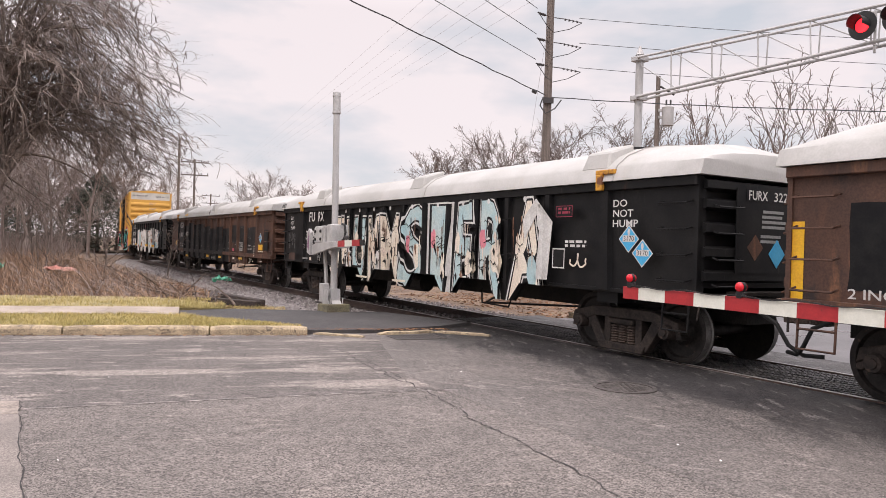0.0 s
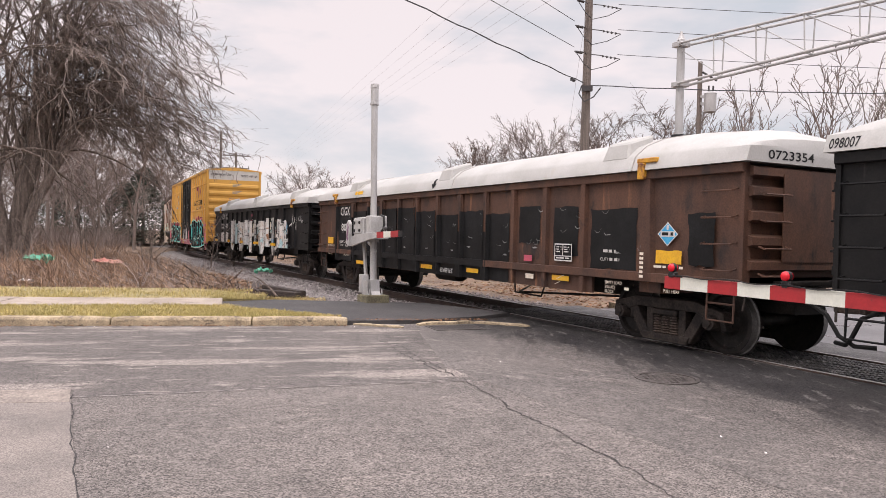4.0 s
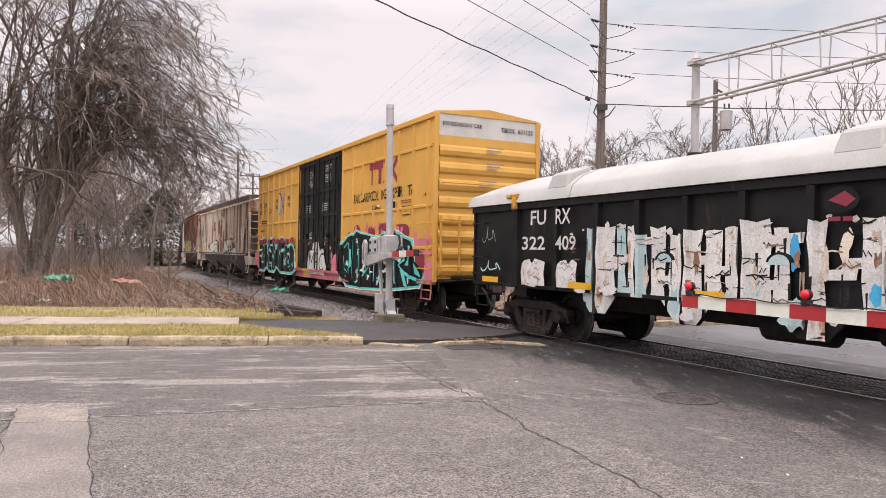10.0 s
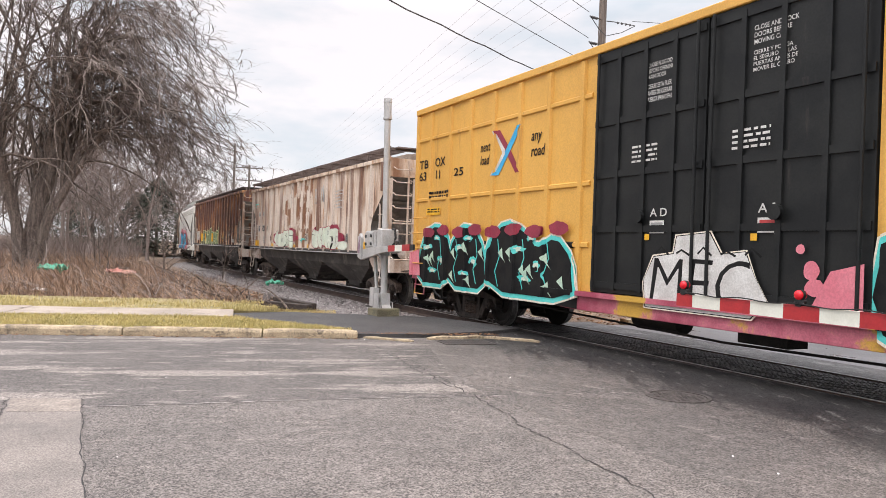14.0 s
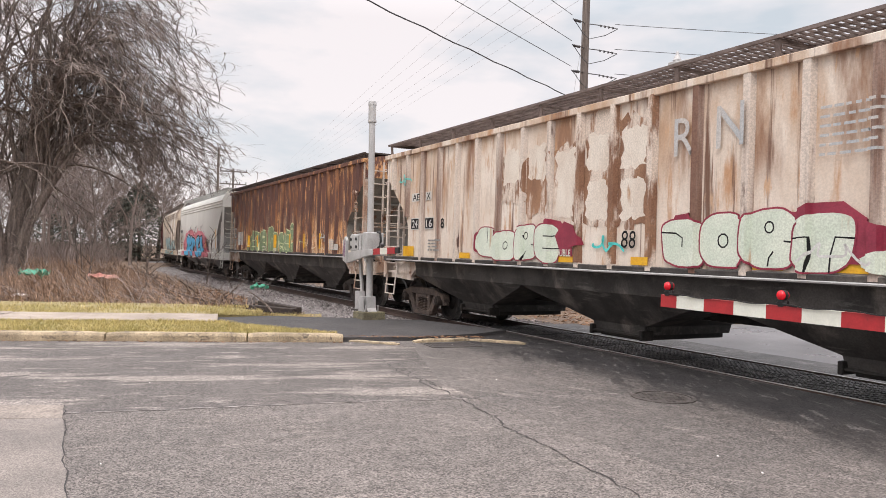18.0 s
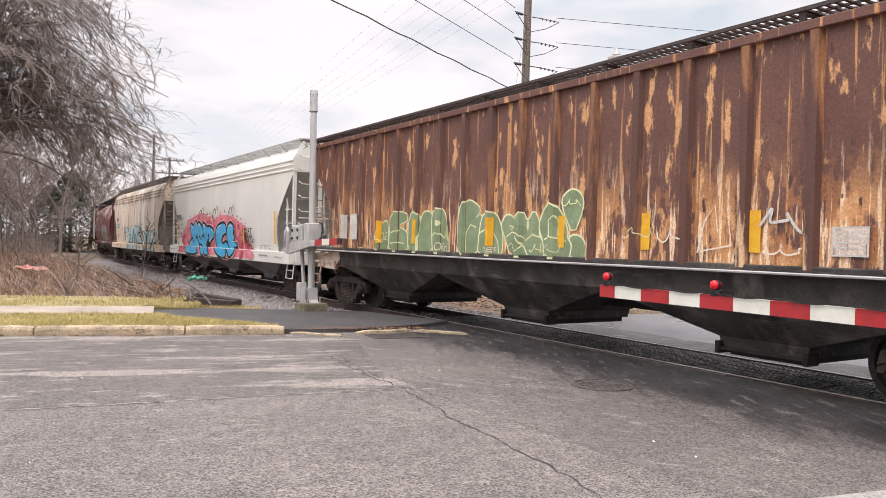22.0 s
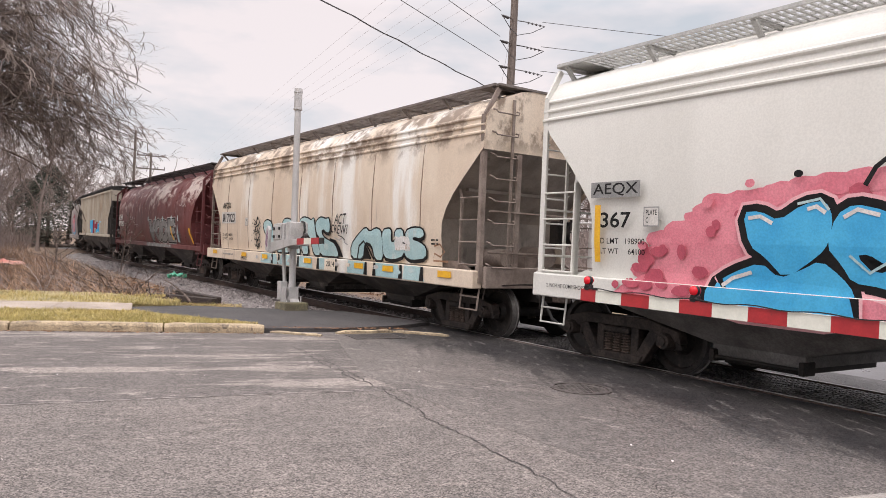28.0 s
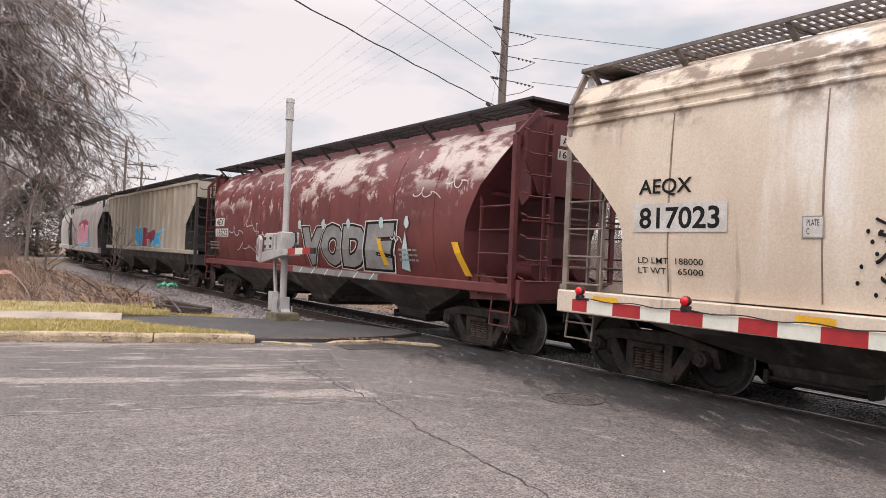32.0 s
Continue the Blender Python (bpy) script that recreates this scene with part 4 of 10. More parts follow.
INNER = {"E": ([(1, .70), (.7, .68), (.42, .69)], [(1, .36), (.7, .35), (.42, .37)]), "R": (loop(.5, .70, .10), [(.48, 0), (.5, .15), (.58, .27)], [(1, .46), (.86, .44), (.76, .45)]),
         "O": (loop(.5, .5, .13),), "B": (loop(.5, .72, .08), loop(.5, .3, .09), [(1, .52), (.88, .51), (.75, .52)]), "M": ([(.32, 0), (.33, .2), (.34, .42)], [(.68, 0), (.67, .2), (.66, .42)], [(.5, 1), (.5, .85), (.5, .72)]),
         "S": ([(1, .70), (.75, .67), (.5, .69)], [(0, .34), (.25, .36), (.5, .34)]), "A": (loop(.5, .58, .09), [(.5, 0), (.5, .12), (.5, .24)]), "L": ([(.5, 1), (.5, .6), (.55, .38), (1, .35)],),
         "J": ([(0, .72), (.35, .70), (.5, .6), (.48, .4)],), "K": ([(.55, 1), (.56, .8), (.5, .62)], [(.55, 0), (.56, .18), (.5, .34)], [(1, .5), (.86, .5), (.74, .5)]), "V": ([(.5, 1), (.52, .7), (.5, .45)],),
         "T": ([(0, .58), (.3, .6), (.34, .3), (.33, 0)], [(1, .58), (.7, .6), (.66, .3), (.67, 0)]), "C": ([(1, .55), (.7, .52), (.5, .5)],), "I": ([(0, .5), (.1, .5), (.18, .5)],), "U": ([(.5, 1), (.5, .7), (.5, .42)],),
         "W": ([(.34, 1), (.35, .7), (.36, .5)], [(.66, 1), (.65, .7), (.64, .5)], [(.5, 0), (.5, .15), (.5, .3)])}


class Paint:
    """Paint on a car's near side: flat shapes in (x, z), laid over the sheet and its ribs."""

    def __init__(self, s0, seed=1):
        self.s0, self.lay, self.r, self.seed = s0, [], random.Random(seed), seed

    def put(self, v, f, mi, lift=None):
        self.lay.append((v, f, mi, len(self.lay) * 0.0004 if lift is None else lift))

    def rect(self, sl, sr, z0, z1, mi, rough=0.0):
        x0, x1 = self.s0 - sl, self.s0 - sr
        n = 7 if rough else 1
        pts = []
        for a, b in (((x0, z0), (x1, z0)), ((x1, z0), (x1, z1)), ((x1, z1), (x0, z1)), ((x0, z1), (x0, z0))):
            for i in range(n):
                t = i / n
                pts.append((a[0] + (b[0] - a[0]) * t + self.r.uniform(-rough, rough), a[1] + (b[1] - a[1]) * t + self.r.uniform(-rough, rough)))
        self.put(pts, [tuple(range(len(pts)))], mi)

    def poly(self, pts, mi):
        self.put([(self.s0 - s, z) for s, z in pts], [tuple(range(len(pts)))], mi)

    def blob(self, s, z, rs, rz, mi, wob=0.15, n=18):
        k = self.r.random() * 50
        pts = [(self.s0 - s + rs * math.cos(a) * (1 + wob * noise.noise((math.cos(a) * 1.7 + k, math.sin(a) * 1.7, k))),
                z + rz * math.sin(a) * (1 + wob * noise.noise((math.cos(a) * 1.7, k, math.sin(a) * 1.7)))) for a in (i * 2 * math.pi / n for i in range(n))]
        self.put(pts, [tuple(range(n))], mi)

    def stroke(self, pts, w, mi):
        v, f = [], []
        for i, (s, z) in enumerate(pts):
            a, b = pts[max(i - 1, 0)], pts[min(i + 1, len(pts) - 1)]
            d = Vector((-(b[0] - a[0]), b[1] - a[1]))
            d = d.normalized() if d.length > 1e-6 else Vector((1, 0))
            v += [(self.s0 - s - d.y * w / 2, z + d.x * w / 2), (self.s0 - s + d.y * w / 2, z - d.x * w / 2)]
        for i in range(len(pts) - 1):
            f.append((2 * i, 2 * i + 1, 2 * i + 3, 2 * i + 2))
        self.put(v, f, mi)

    def text(self, body, sl, sr, z0, z1, mi, offset=0.0, shear=0.0, gap=1.0, warp=0.0, grow=0.0, lines=1.0):
        """Fits the text between sl and sr (left and right) and z0 and z1; grow: fattens it past that."""
        bv, _ = glyphs(body, offset, shear, gap, lines)
        v, f = glyphs(body, offset + grow, shear, gap, lines)
        xa, xb = min(p[0] for p in bv), max(p[0] for p in bv)
        ya, yb = min(p[1] for p in bv), max(p[1] for p in bv)
        x0, x1 = self.s0 - sl, self.s0 - sr
        out = []
        for x, y in v:
            u, w = (x - xa) / (xb - xa), (y - ya) / (yb - ya)
            px, pz = x0 + u * (x1 - x0), z0 + w * (z1 - z0)
            if warp:
                px += warp * noise.noise((px * 1.6, pz * 1.8, self.seed))
                pz += warp * noise.noise((px * 1.4, pz * 1.5, self.seed + 7))
            out.append((px, pz))
        self.put(out, f, mi)

    def piece(self, letters, sl, sr, z0, z1, fill, rim, halo=None, seed=0, off=0.05, warp=0.12, tilt=0.12, rimw=0.035, halow=0.075):
        """Bulging graffiti letters side by side, each with fill, rim and halo. Overlong words are given letter by letter."""
        n = len(letters)
        w = (sl - sr) / n
        boxes = []
        for i, c in enumerate(letters):
            a = sl - i * w + w * .12
            boxes.append((c, a, a - w * 1.2, z0 + self.r.uniform(-tilt, tilt * .4), z1 + self.r.uniform(-tilt, tilt)))
        for wid, mi in ((halow, halo), (rimw, rim), (0, None)):
            if wid and mi is None:
                continue
            for i, (c, a, b, q0, q1) in enumerate(boxes):
                m = mi if wid else (fill[i % len(fill)] if isinstance(fill, (list, tuple)) else fill)
                self.text(c, a, b, q0, q1, m, off, (-.25, .2, 0, .25, -.1)[(i + seed) % 5], 1, warp, wid)

    def bubble(self, letters, sl, sr, z0, z1, fill, rim, rimw=.03, lean=.1, marks=None, e=.62, wob=.10):
        """Round throw-up letters: swollen bodies with a few inner lines."""
        n = len(letters)
        w = (sl - sr) / n
        marks = rim if marks is None else marks
        todo = []
        for i, c in enumerate(letters):
            cs, hw_ = sl - (i + .5) * w, w * .56
            za, zb = z0 + self.r.uniform(-.02, .06), z1 + self.r.uniform(-.1, .12) * (z1 - z0)
            k = self.r.random() * 40
            sh = self.r.uniform(-lean, lean)

            def at(u, v, grow=0.0, cs=cs, hw_=hw_, za=za, zb=zb, sh=sh):
                return cs + sh * (v - .5) - (u - .5) * 2 * (hw_ + grow), za + (zb - za) * v + (grow if v > .5 else -grow) * abs(v - .5) * 2
            ring = []
            for q in range(30):
                a = q * 2 * math.pi / 30
                ca, sa = math.cos(a), math.sin(a)
                rr_ = 1 + wob * noise.noise((ca * 1.5 + k, sa * 1.5, k))
                ring.append((.5 + .5 * rr_ * math.copysign(abs(ca) ** e, ca), .5 + .5 * rr_ * math.copysign(abs(sa) ** e, sa)))
            todo.append((c, at, ring))
        for c, at, ring in todo:
            self.poly([at(u, v, rimw) for u, v in ring], rim)
            self.poly([at(u, v) for u, v in ring], fill)
            for line in INNER.get(c, ()):
                self.stroke([at(u, v) for u, v in line], rimw * .9, marks)

    def scribble(self, sl, sr, z0, z1, mi, w=0.025, n=26):
        """A hand-style tag that cannot be read."""
        pts = []
        k = self.r.random() * 90
        for i in range(n * 3):
            t = i / (n * 3 - 1)
            s = sl + (sr - sl) * (t + .09 * math.sin(t * n * 1.3 + k))
            z = (z0 + z1) / 2 + (z1 - z0) * .5 * math.sin(t * n * 1.05 + k) * (0.55 + .45 * math.cos(t * 9 + k))
            pts.append((s, z))
        self.stroke(pts, w, mi)

    def bars(self, sl, sr, z0, z1, rows, mi, fill=.62):
        """Small stencilling that cannot be read: plain bars."""
        h = (z1 - z0) / rows
        for i in range(rows):
            s = sl
            while s > sr:
                e = max(sr, s - self.r.uniform(.06, .16))
                self.rect(s, e, z1 - (i + fill) * h, z1 - i * h, mi)
                s = e - self.r.uniform(.02, .05)

    def clip(self, z0, z1):
        """Keeps only what lies between two heights."""
        lay = []
        for v, f, mi, lift in self.lay:
            bm = bmesh.new()
            vs = [bm.verts.new((x, 0, z)) for x, z in v]
            for q in f:
                try:
                    bm.faces.new([vs[i] for i in q])
                except ValueError:
                    pass
            bmesh.ops.bisect_plane(bm, geom=bm.verts[:] + bm.edges[:] + bm.faces[:], plane_co=(0, 0, z0), plane_no=(0, 0, -1), clear_outer=True)
            bmesh.ops.bisect_plane(bm, geom=bm.verts[:] + bm.edges[:] + bm.faces[:], plane_co=(0, 0, z1), plane_no=(0, 0, 1), clear_outer=True)
            bm.verts.index_update()
            if bm.faces:
                lay.append(([(p.co.x, p.co.z) for p in bm.verts], [tuple(p.index for p in q.verts) for q in bm.faces], mi, lift))
            bm.free()
        self.lay = lay

    def outlined(self, pts, rims, fill):
        """A closed shape with bands of paint round it: rims of (width, paint), widest first."""
        area = sum(a[0] * b[1] - b[0] * a[1] for a, b in zip(pts, pts[1:] + pts[:1]))
        pts = soft(pts if area > 0 else pts[::-1])
        for d, mi in list(rims) + [(0, fill)]:
            out = []
            for i, q in enumerate(pts):
                a, b = pts[i - 1], pts[(i + 1) % len(pts)]
                t = Vector((b[0] - a[0], b[1] - a[1]))
                t = t.normalized() if t.length > 1e-6 else Vector((1, 0))
                out.append((q[0] + t.y * d, q[1] - t.x * d))
            self.poly(out, mi)

    def finish(self, name, car, mats, yof, ribs=(), ribface=0.0, label=""):
        g = Geo()
        for v, f, mi, lift in self.lay:
            g.add([(x, -(yof(z) + 0.006 + lift), z) for x, z in v], f, mi)
            if ribs is None:
                # follow a bulging side: cut the shape where the side bends
                n0 = len(g.v) - len(v)
                del g.v[n0:]
                del g.f[len(g.f) - len(f):]
                del g.m[len(g.m) - len(f):]
                bm = bmesh.new()
                vs = [bm.verts.new((x, 0, z)) for x, z in v]
                for q in f:
                    try:
                        bm.faces.new([vs[i] for i in q])
                    except ValueError:
                        pass
                for z in (1.45, 1.7, 1.8, 2.05, 2.3, 2.5, 2.6, 2.9, 3.35, 3.4):
                    bmesh.ops.bisect_plane(bm, geom=bm.verts[:] + bm.edges[:] + bm.faces[:], plane_co=(0, 0, z), plane_no=(0, 0, 1))
                bm.verts.index_update()
                g.add([(p.co.x, -(yof(p.co.z) + 0.006 + lift), p.co.z) for p in bm.verts], [tuple(p.index for p in q.verts) for q in bm.faces], mi)
                bm.free()
                continue
            if not ribs or not v:
                continue
            xa, xb = min(p[0] for p in v), max(p[0] for p in v)
            for r0, r1 in ribs:
                for w0, w1, y0, y1 in ((r0 - .03, r0, 0, ribface), (r0, r1, ribface, ribface), (r1, r1 + .03, ribface, 0)):
                    if w1 < xa or w0 > xb:
                        continue
                    bm = bmesh.new()
                    vs = [bm.verts.new((x, 0, z)) for x, z in v]
                    for q in f:
                        try:
                            bm.faces.new([vs[i] for i in q])
                        except ValueError:
                            pass
                    bmesh.ops.bisect_plane(bm, geom=bm.verts[:] + bm.edges[:] + bm.faces[:], plane_co=(w0, 0, 0), plane_no=(-1, 0, 0), clear_outer=True)
                    bmesh.ops.bisect_plane(bm, geom=bm.verts[:] + bm.edges[:] + bm.faces[:], plane_co=(w1, 0, 0), plane_no=(1, 0, 0), clear_outer=True)
                    bm.verts.index_update()
                    g.add([(p.co.x, -(yof(p.co.z) + y0 + (y1 - y0) * (p.co.x - w0) / (w1 - w0) + 0.005 + lift), p.co.z) for p in bm.verts], [tuple(p.index for p in q.verts) for q in bm.faces], mi)
                    bm.free()
        for cl in apart(g):
            used = sorted({g.m[i] for i in cl})
            keep = {}
            faces = [tuple(keep.setdefault(j, len(keep)) for j in g.f[i]) for i in cl]
            me = bpy.data.meshes.new(name)
            me.from_pydata([g.v[j] for j in keep], [], faces)
            for mi in used:
                me.materials.append(mats[mi])
            me.polygons.foreach_set("material_index", [used.index(g.m[i]) for i in cl])
            part(name, me, None, car, label)


def apart(g, gap=.22):
    """Faces of a painted side, sorted into patches that stand clear of one another."""
    todo = []
    for i, f in enumerate(g.f):
        xs, zs = [g.v[j][0] for j in f], [g.v[j][2] for j in f]
        todo.append([min(xs), max(xs), min(zs), max(zs), [i]])
    todo.sort(key=lambda q: q[0])
    groups = []
    for q in todo:
        hit = [p for p in groups if q[0] < p[1] + gap and q[1] > p[0] - gap and q[2] < p[3] + gap and q[3] > p[2] - gap]
        for p in hit:
            q = [min(p[0], q[0]), max(p[1], q[1]), min(p[2], q[2]), max(p[3], q[3]), p[4] + q[4]]
        groups = [p for p in groups if not any(p is h for h in hit)] + [q]
    return [sorted(p[4]) for p in groups]


def lathe(prof, n=36, mi=None):
    g = Geo()
    rings = [[(r * math.cos(a), y, r * math.sin(a)) for a in (k * 2 * math.pi / n for k in range(n))] for y, r in prof]
    g.loft(rings, cap=False)
    if mi:
        for i, m in mi.items():
            for k in range(n):
                g.m[i * n + k] = m
    return g


truck_mat = mat("grimy_truck_casting", (0.045, 0.034, 0.029), (0.016, 0.013, 0.012), 5, rough=0.7, spec=.3, fine=0.25, bscale=30, bump=0.004,
                layers=(((0.13, 0.085, 0.06), 6, (1, 1, 1), 0.62, 0.78),))
rusty_truck = mat("rusty_truck_casting", (0.105, 0.075, 0.06), (0.055, 0.04, 0.035), 5, rough=0.75, fine=0.25, bscale=30, bump=0.004,
                  layers=(((0.30, 0.24, 0.20), 5, (1, 1, 1), 0.60, 0.75),))
wheel_mat = mat("greasy_wheel", (0.028, 0.023, 0.021), (0.015, 0.013, 0.012), 7, rough=0.6, fine=0.2, bscale=25, spec=.25, layers=(((0.10, 0.065, 0.05), 9, (1, 1, 1), 0.62, 0.75),))
under_mat = mat("sooty_underframe", (0.013, 0.012, 0.0115), (0.027, 0.022, 0.019), 2.5, rough=0.65, fine=0.2, spec=.2)
hose_mat = mat("rubber_hose", (0.02, 0.02, 0.02), rough=0.7, fine=0.0)
WR = 0.46
half = [(0.66, .085), (0.69, .2), (.675, .37), (.665, .40), (.665, .487), (.69, .487), (.70, .463), (.81, .456), (.815, .445), (.815, .385), (.765, .36), (.745, .2), (.83, .15), (.83, .085)]
wheelset_geo = lathe([(-1.1, .07), (-.83, .085)] + [(-y, r) for y, r in reversed(half)] + [(-.62, .085), (.62, .085)] + half + [(1.1, .07)], 40,
                     {8: 1, 9: 1, 22: 1, 23: 1, 24: 1})
tread_steel = mat("worn_wheel_tread", (.20, .19, .185), (.12, .115, .11), 6, rough=.5, metal=.5, fine=.15)
wheelset_mesh = wheelset_geo.mesh("wheelset", [wheel_mat, tread_steel], smooth=True)
cap_mesh = lathe([(0, .001), (0, .055), (.02, .06), (.02, .1), (.06, .115), (.2, .115), (.2, .06)], 16).mesh("bearing_cap", [truck_mat], smooth=True)


def side_frame_mesh(m):
    g = Geo()
    a, b = -.09, .09
    g.prism([(-1.14, -.02), (-1.1, .15), (-.88, .2), (-.6, .27), (.6, .27), (.88, .2), (1.1, .15), (1.14, -.02), (1.02, .03), (.76, .05), (.6, .11), (-.6, .11), (-.76, .05), (-1.02, .03)], a, b)
    for s in (-1, 1):
        g.prism([(s * .8, .08), (s * .62, .14), (s * .34, -.3), (s * .5, -.36)], a + .01, b - .01)
        g.prism([(s * .26, .12), (s * .4, .12), (s * .4, -.3), (s * .26, -.3)], a + .02, b - .02)
        g.prism([(s * 1.14, -.02), (s * 1.02, .03), (s * 1.06, -.1), (s * 1.15, -.1)], a + .02, b - .02)
        g.prism([(s * .76, .05), (s * .7, .0), (s * .72, -.1), (s * .78, -.08)], a + .02, b - .02)
    g.prism([(-.5, -.27), (.5, -.27), (.44, -.39), (-.44, -.39)], a - .015, b + .015)
    g.box(-.27, .27, -.12, .12, .02, .1)
    return g.mesh("side_frame", [m], 0.012)


FRAME = {m: side_frame_mesh(m) for m in (truck_mat, rusty_truck)}
coil = [(-.27 + i * .0195, .078 if i % 2 else .052) for i in range(15)]
spring_mesh = Geo().loft([[(r * math.cos(a), r * math.sin(a) * 1.2, z) for a in (k * 2 * math.pi / 10 for k in range(10))] for z, r in coil]).mesh("coil_spring", [rusty_truck])
g = Geo().box(-.2, .2, -1.05, 1.05, -.02, .14).box(-.26, .26, -.5, .5, .1, .26).box(-.75, .75, -.3, .3, -.06, 0.0)
bolster_mesh = g.mesh("truck", [truck_mat], .02)
brake_mesh = Geo().cyl((-.35, -.8, -.12), (-.35, .8, -.12), .035, n=6).cyl((.35, -.8, -.12), (.35, .8, -.12), .035, n=6).mesh("brake_beam", [truck_mat])
AX = .91


def truck(car, x, m=None):
    m = m or truck_mat
    tr = part("truck", bolster_mesh, None, car, "cast steel freight truck with two wheelsets", at=pose(x, 0, WR))
    for y in (-1, 1):
        part("side_frame", FRAME[m], None, tr, at=pose(0, y, 0))
        for q in (-.17, 0, .17):
            part("coil_spring", spring_mesh, None, tr, at=pose(q, y * 1.03, 0))
        for q in (-AX, AX):
            part("bearing_cap", cap_mesh, None, tr, at=pose(q, y * 1.19, 0, 0, 0, 0 if y < 0 else 180))
    part("brake_beam", brake_mesh, None, tr)
    for q in (-AX, AX):
        w = part("wheelset", wheelset_mesh, None, tr, "steel wheels with worn bright treads", at=pose(q, 0, 0))
        WHEELS.append((w, q))
    return tr


g = Geo().box(-.75, .1, -.11, .11, -.1, .1)
g.prism([(.05, -.14), (.22, -.16), (.36, -.06), (.36, .04), (.24, .07), (.2, .0), (.1, .02), (.1, .14), (.02, .14)], -.16, .16, "z")
coupler_mesh = g.mesh("coupler", [rusty_truck], .015)


def coupler(car, x, sgn):
    c = part("coupler", coupler_mesh, None, car, "rusty knuckle coupler", at=pose(x, 0, .86, 0, 0, 0 if sgn > 0 else 180))
    part("air_hose", Geo().tube([(x - sgn * .15, -.32, .8), (x + sgn * .1, -.34, .68), (x + sgn * .25, -.3, .42), (x + sgn * .4, -.2, .3), (x + sgn * .62, -.08, .3)], .03, 7), hose_mat, car, smooth=True)
    part("uncoupling_lever", Geo().tube([(x - sgn * .3, -1.45, .72), (x - sgn * .28, -1.42, .95), (x - sgn * .12, -.7, 1.0), (x + sgn * .1, -.1, 1.0)], .016, 5), truck_mat, car)


def grab(car, a, b, out, material, name="grab_iron"):
    """A bent grab iron between a and b, standing off by out."""
    a, b, o = Vector(a), Vector(b), Vector(out)
    return part(name, Geo().tube([a, a + o, b + o, b], .014, 5), material, car)


def brake_wheel(car, x, y, z, sgn, material):
    g = Geo()
    n = 20
    pts = [(x, y + .26 * math.cos(a), z + .26 * math.sin(a)) for a in (k * 2 * math.pi / n for k in range(n + 1))]
    g.tube(pts, .017, 5, cap=False)
    for k in range(6):
        a = k * math.pi / 3
        g.beam((x, y, z), (x, y + .26 * math.cos(a), z + .26 * math.sin(a)), .02, .02, up=(1, 0, 0))
    g.cyl((x - .06 * sgn, y, z), (x + .05 * sgn, y, z), .05, n=8)
    b = part("brake_wheel", g, material, car)
    part("brake_housing", Geo().box(x - sgn * .3, x - sgn * .06, y - .17, y + .17, z - .25, z + .2), material, car, bevel=.02)


P_BLACK, P_WHITE, P_GREY = (mat("spray_black", (.006, .006, .0075), (.013, .013, .013), 4, rough=.5, fine=.1, spec=.2), mat("spray_white", (.66, .65, .63), (.52, .50, .48), 3, rough=.6, fine=.1),
                            mat("spray_grey", (.30, .30, .29), (.22, .22, .22), 3, rough=.6, fine=.1))
P_CREAM = mat("spray_cream", (.78, .71, .60), (.70, .60, .49), 2.2, rough=.6, fine=.1, layers=(((.10, .05, .03), 3.5, (1, 1, .4), .62, .72),))
P_SKY = mat("spray_sky_blue", (.36, .52, .55), (.50, .59, .58), 2.2, rough=.6, fine=.1, layers=(((.05, .04, .04), 3.0, (1, 1, .4), .62, .72),))
P_PALE = mat("spray_chrome_white", (.72, .70, .68), (.58, .56, .54), 2.5, rough=.5, fine=.12, layers=(((.45, .24, .14), 2.4, (1.2, 1, .5), .60, .68), ((.50, .40, .32), 5.0, (1, 1, .6), .58, .66), ((.015, .015, .015), 3.4, (.9, 1, 3.6), .63, .66), ((.02, .02, .02), 6, (1, 1, 1), .66, .70)))
P_BLUE = mat("spray_blue", (.03, .33, .62), (.06, .42, .70), 1.5, rough=.45, fine=.06)
P_PINK = mat("spray_pink", (.72, .25, .30), (.62, .17, .22), 1.8, rough=.5, fine=.08)
P_MAROON = mat("spray_maroon", (.22, .02, .045), (.30, .03, .06), 2, rough=.5, fine=.08)
P_TEAL = mat("spray_teal", (.06, .52, .50), (.12, .62, .58), 2, rough=.5, fine=.06)
P_GREEN = mat("spray_moss_green", (.25, .32, .19), (.18, .24, .13), 2, rough=.6, fine=.15, layers=((ORANGE, 2.4, (1, 1, .3), .64, .76),))
P_LIME = mat("spray_pale_lime", (.74, .76, .48), (.62, .62, .36), 3, rough=.6, fine=.1)
P_YELLOW = mat("reflective_yellow", (.78, .44, .02), (.70, .36, .02), 6, rough=.45, fine=.06)
P_RED = mat("stencil_red", (.45, .05, .05), rough=.6)
P_AQUA = mat("spray_aqua", (.40, .56, .57), (.31, .48, .51), 2, rough=.55, fine=.1, layers=(((.55, .56, .52), 2, (1, 1, .3), .56, .7),))
P_MINT = mat("spray_mint", (.40, .56, .45), (.50, .62, .50), 2.0, rough=.6, fine=.1, layers=(((.62, .56, .42), 2.5, (1, 1, .3), .58, .7),))
P_STAIN = mat("rust_stain", (.20, .098, .058), (.33, .18, .105), 2.2, (1, 1, .3), rough=.8, fine=.15, layers=(((.64, .54, .46), 2.2, (1.3, 1, .35), .46, .56),))
P_GHOST = mat("pale_ghost_panel", (.72, .65, .57), (.63, .54, .46), 2.0, (1, 1, .5), rough=.75, fine=.1, layers=(((.42, .24, .13), 3.0, (1.3, 1, .3), .62, .72),))
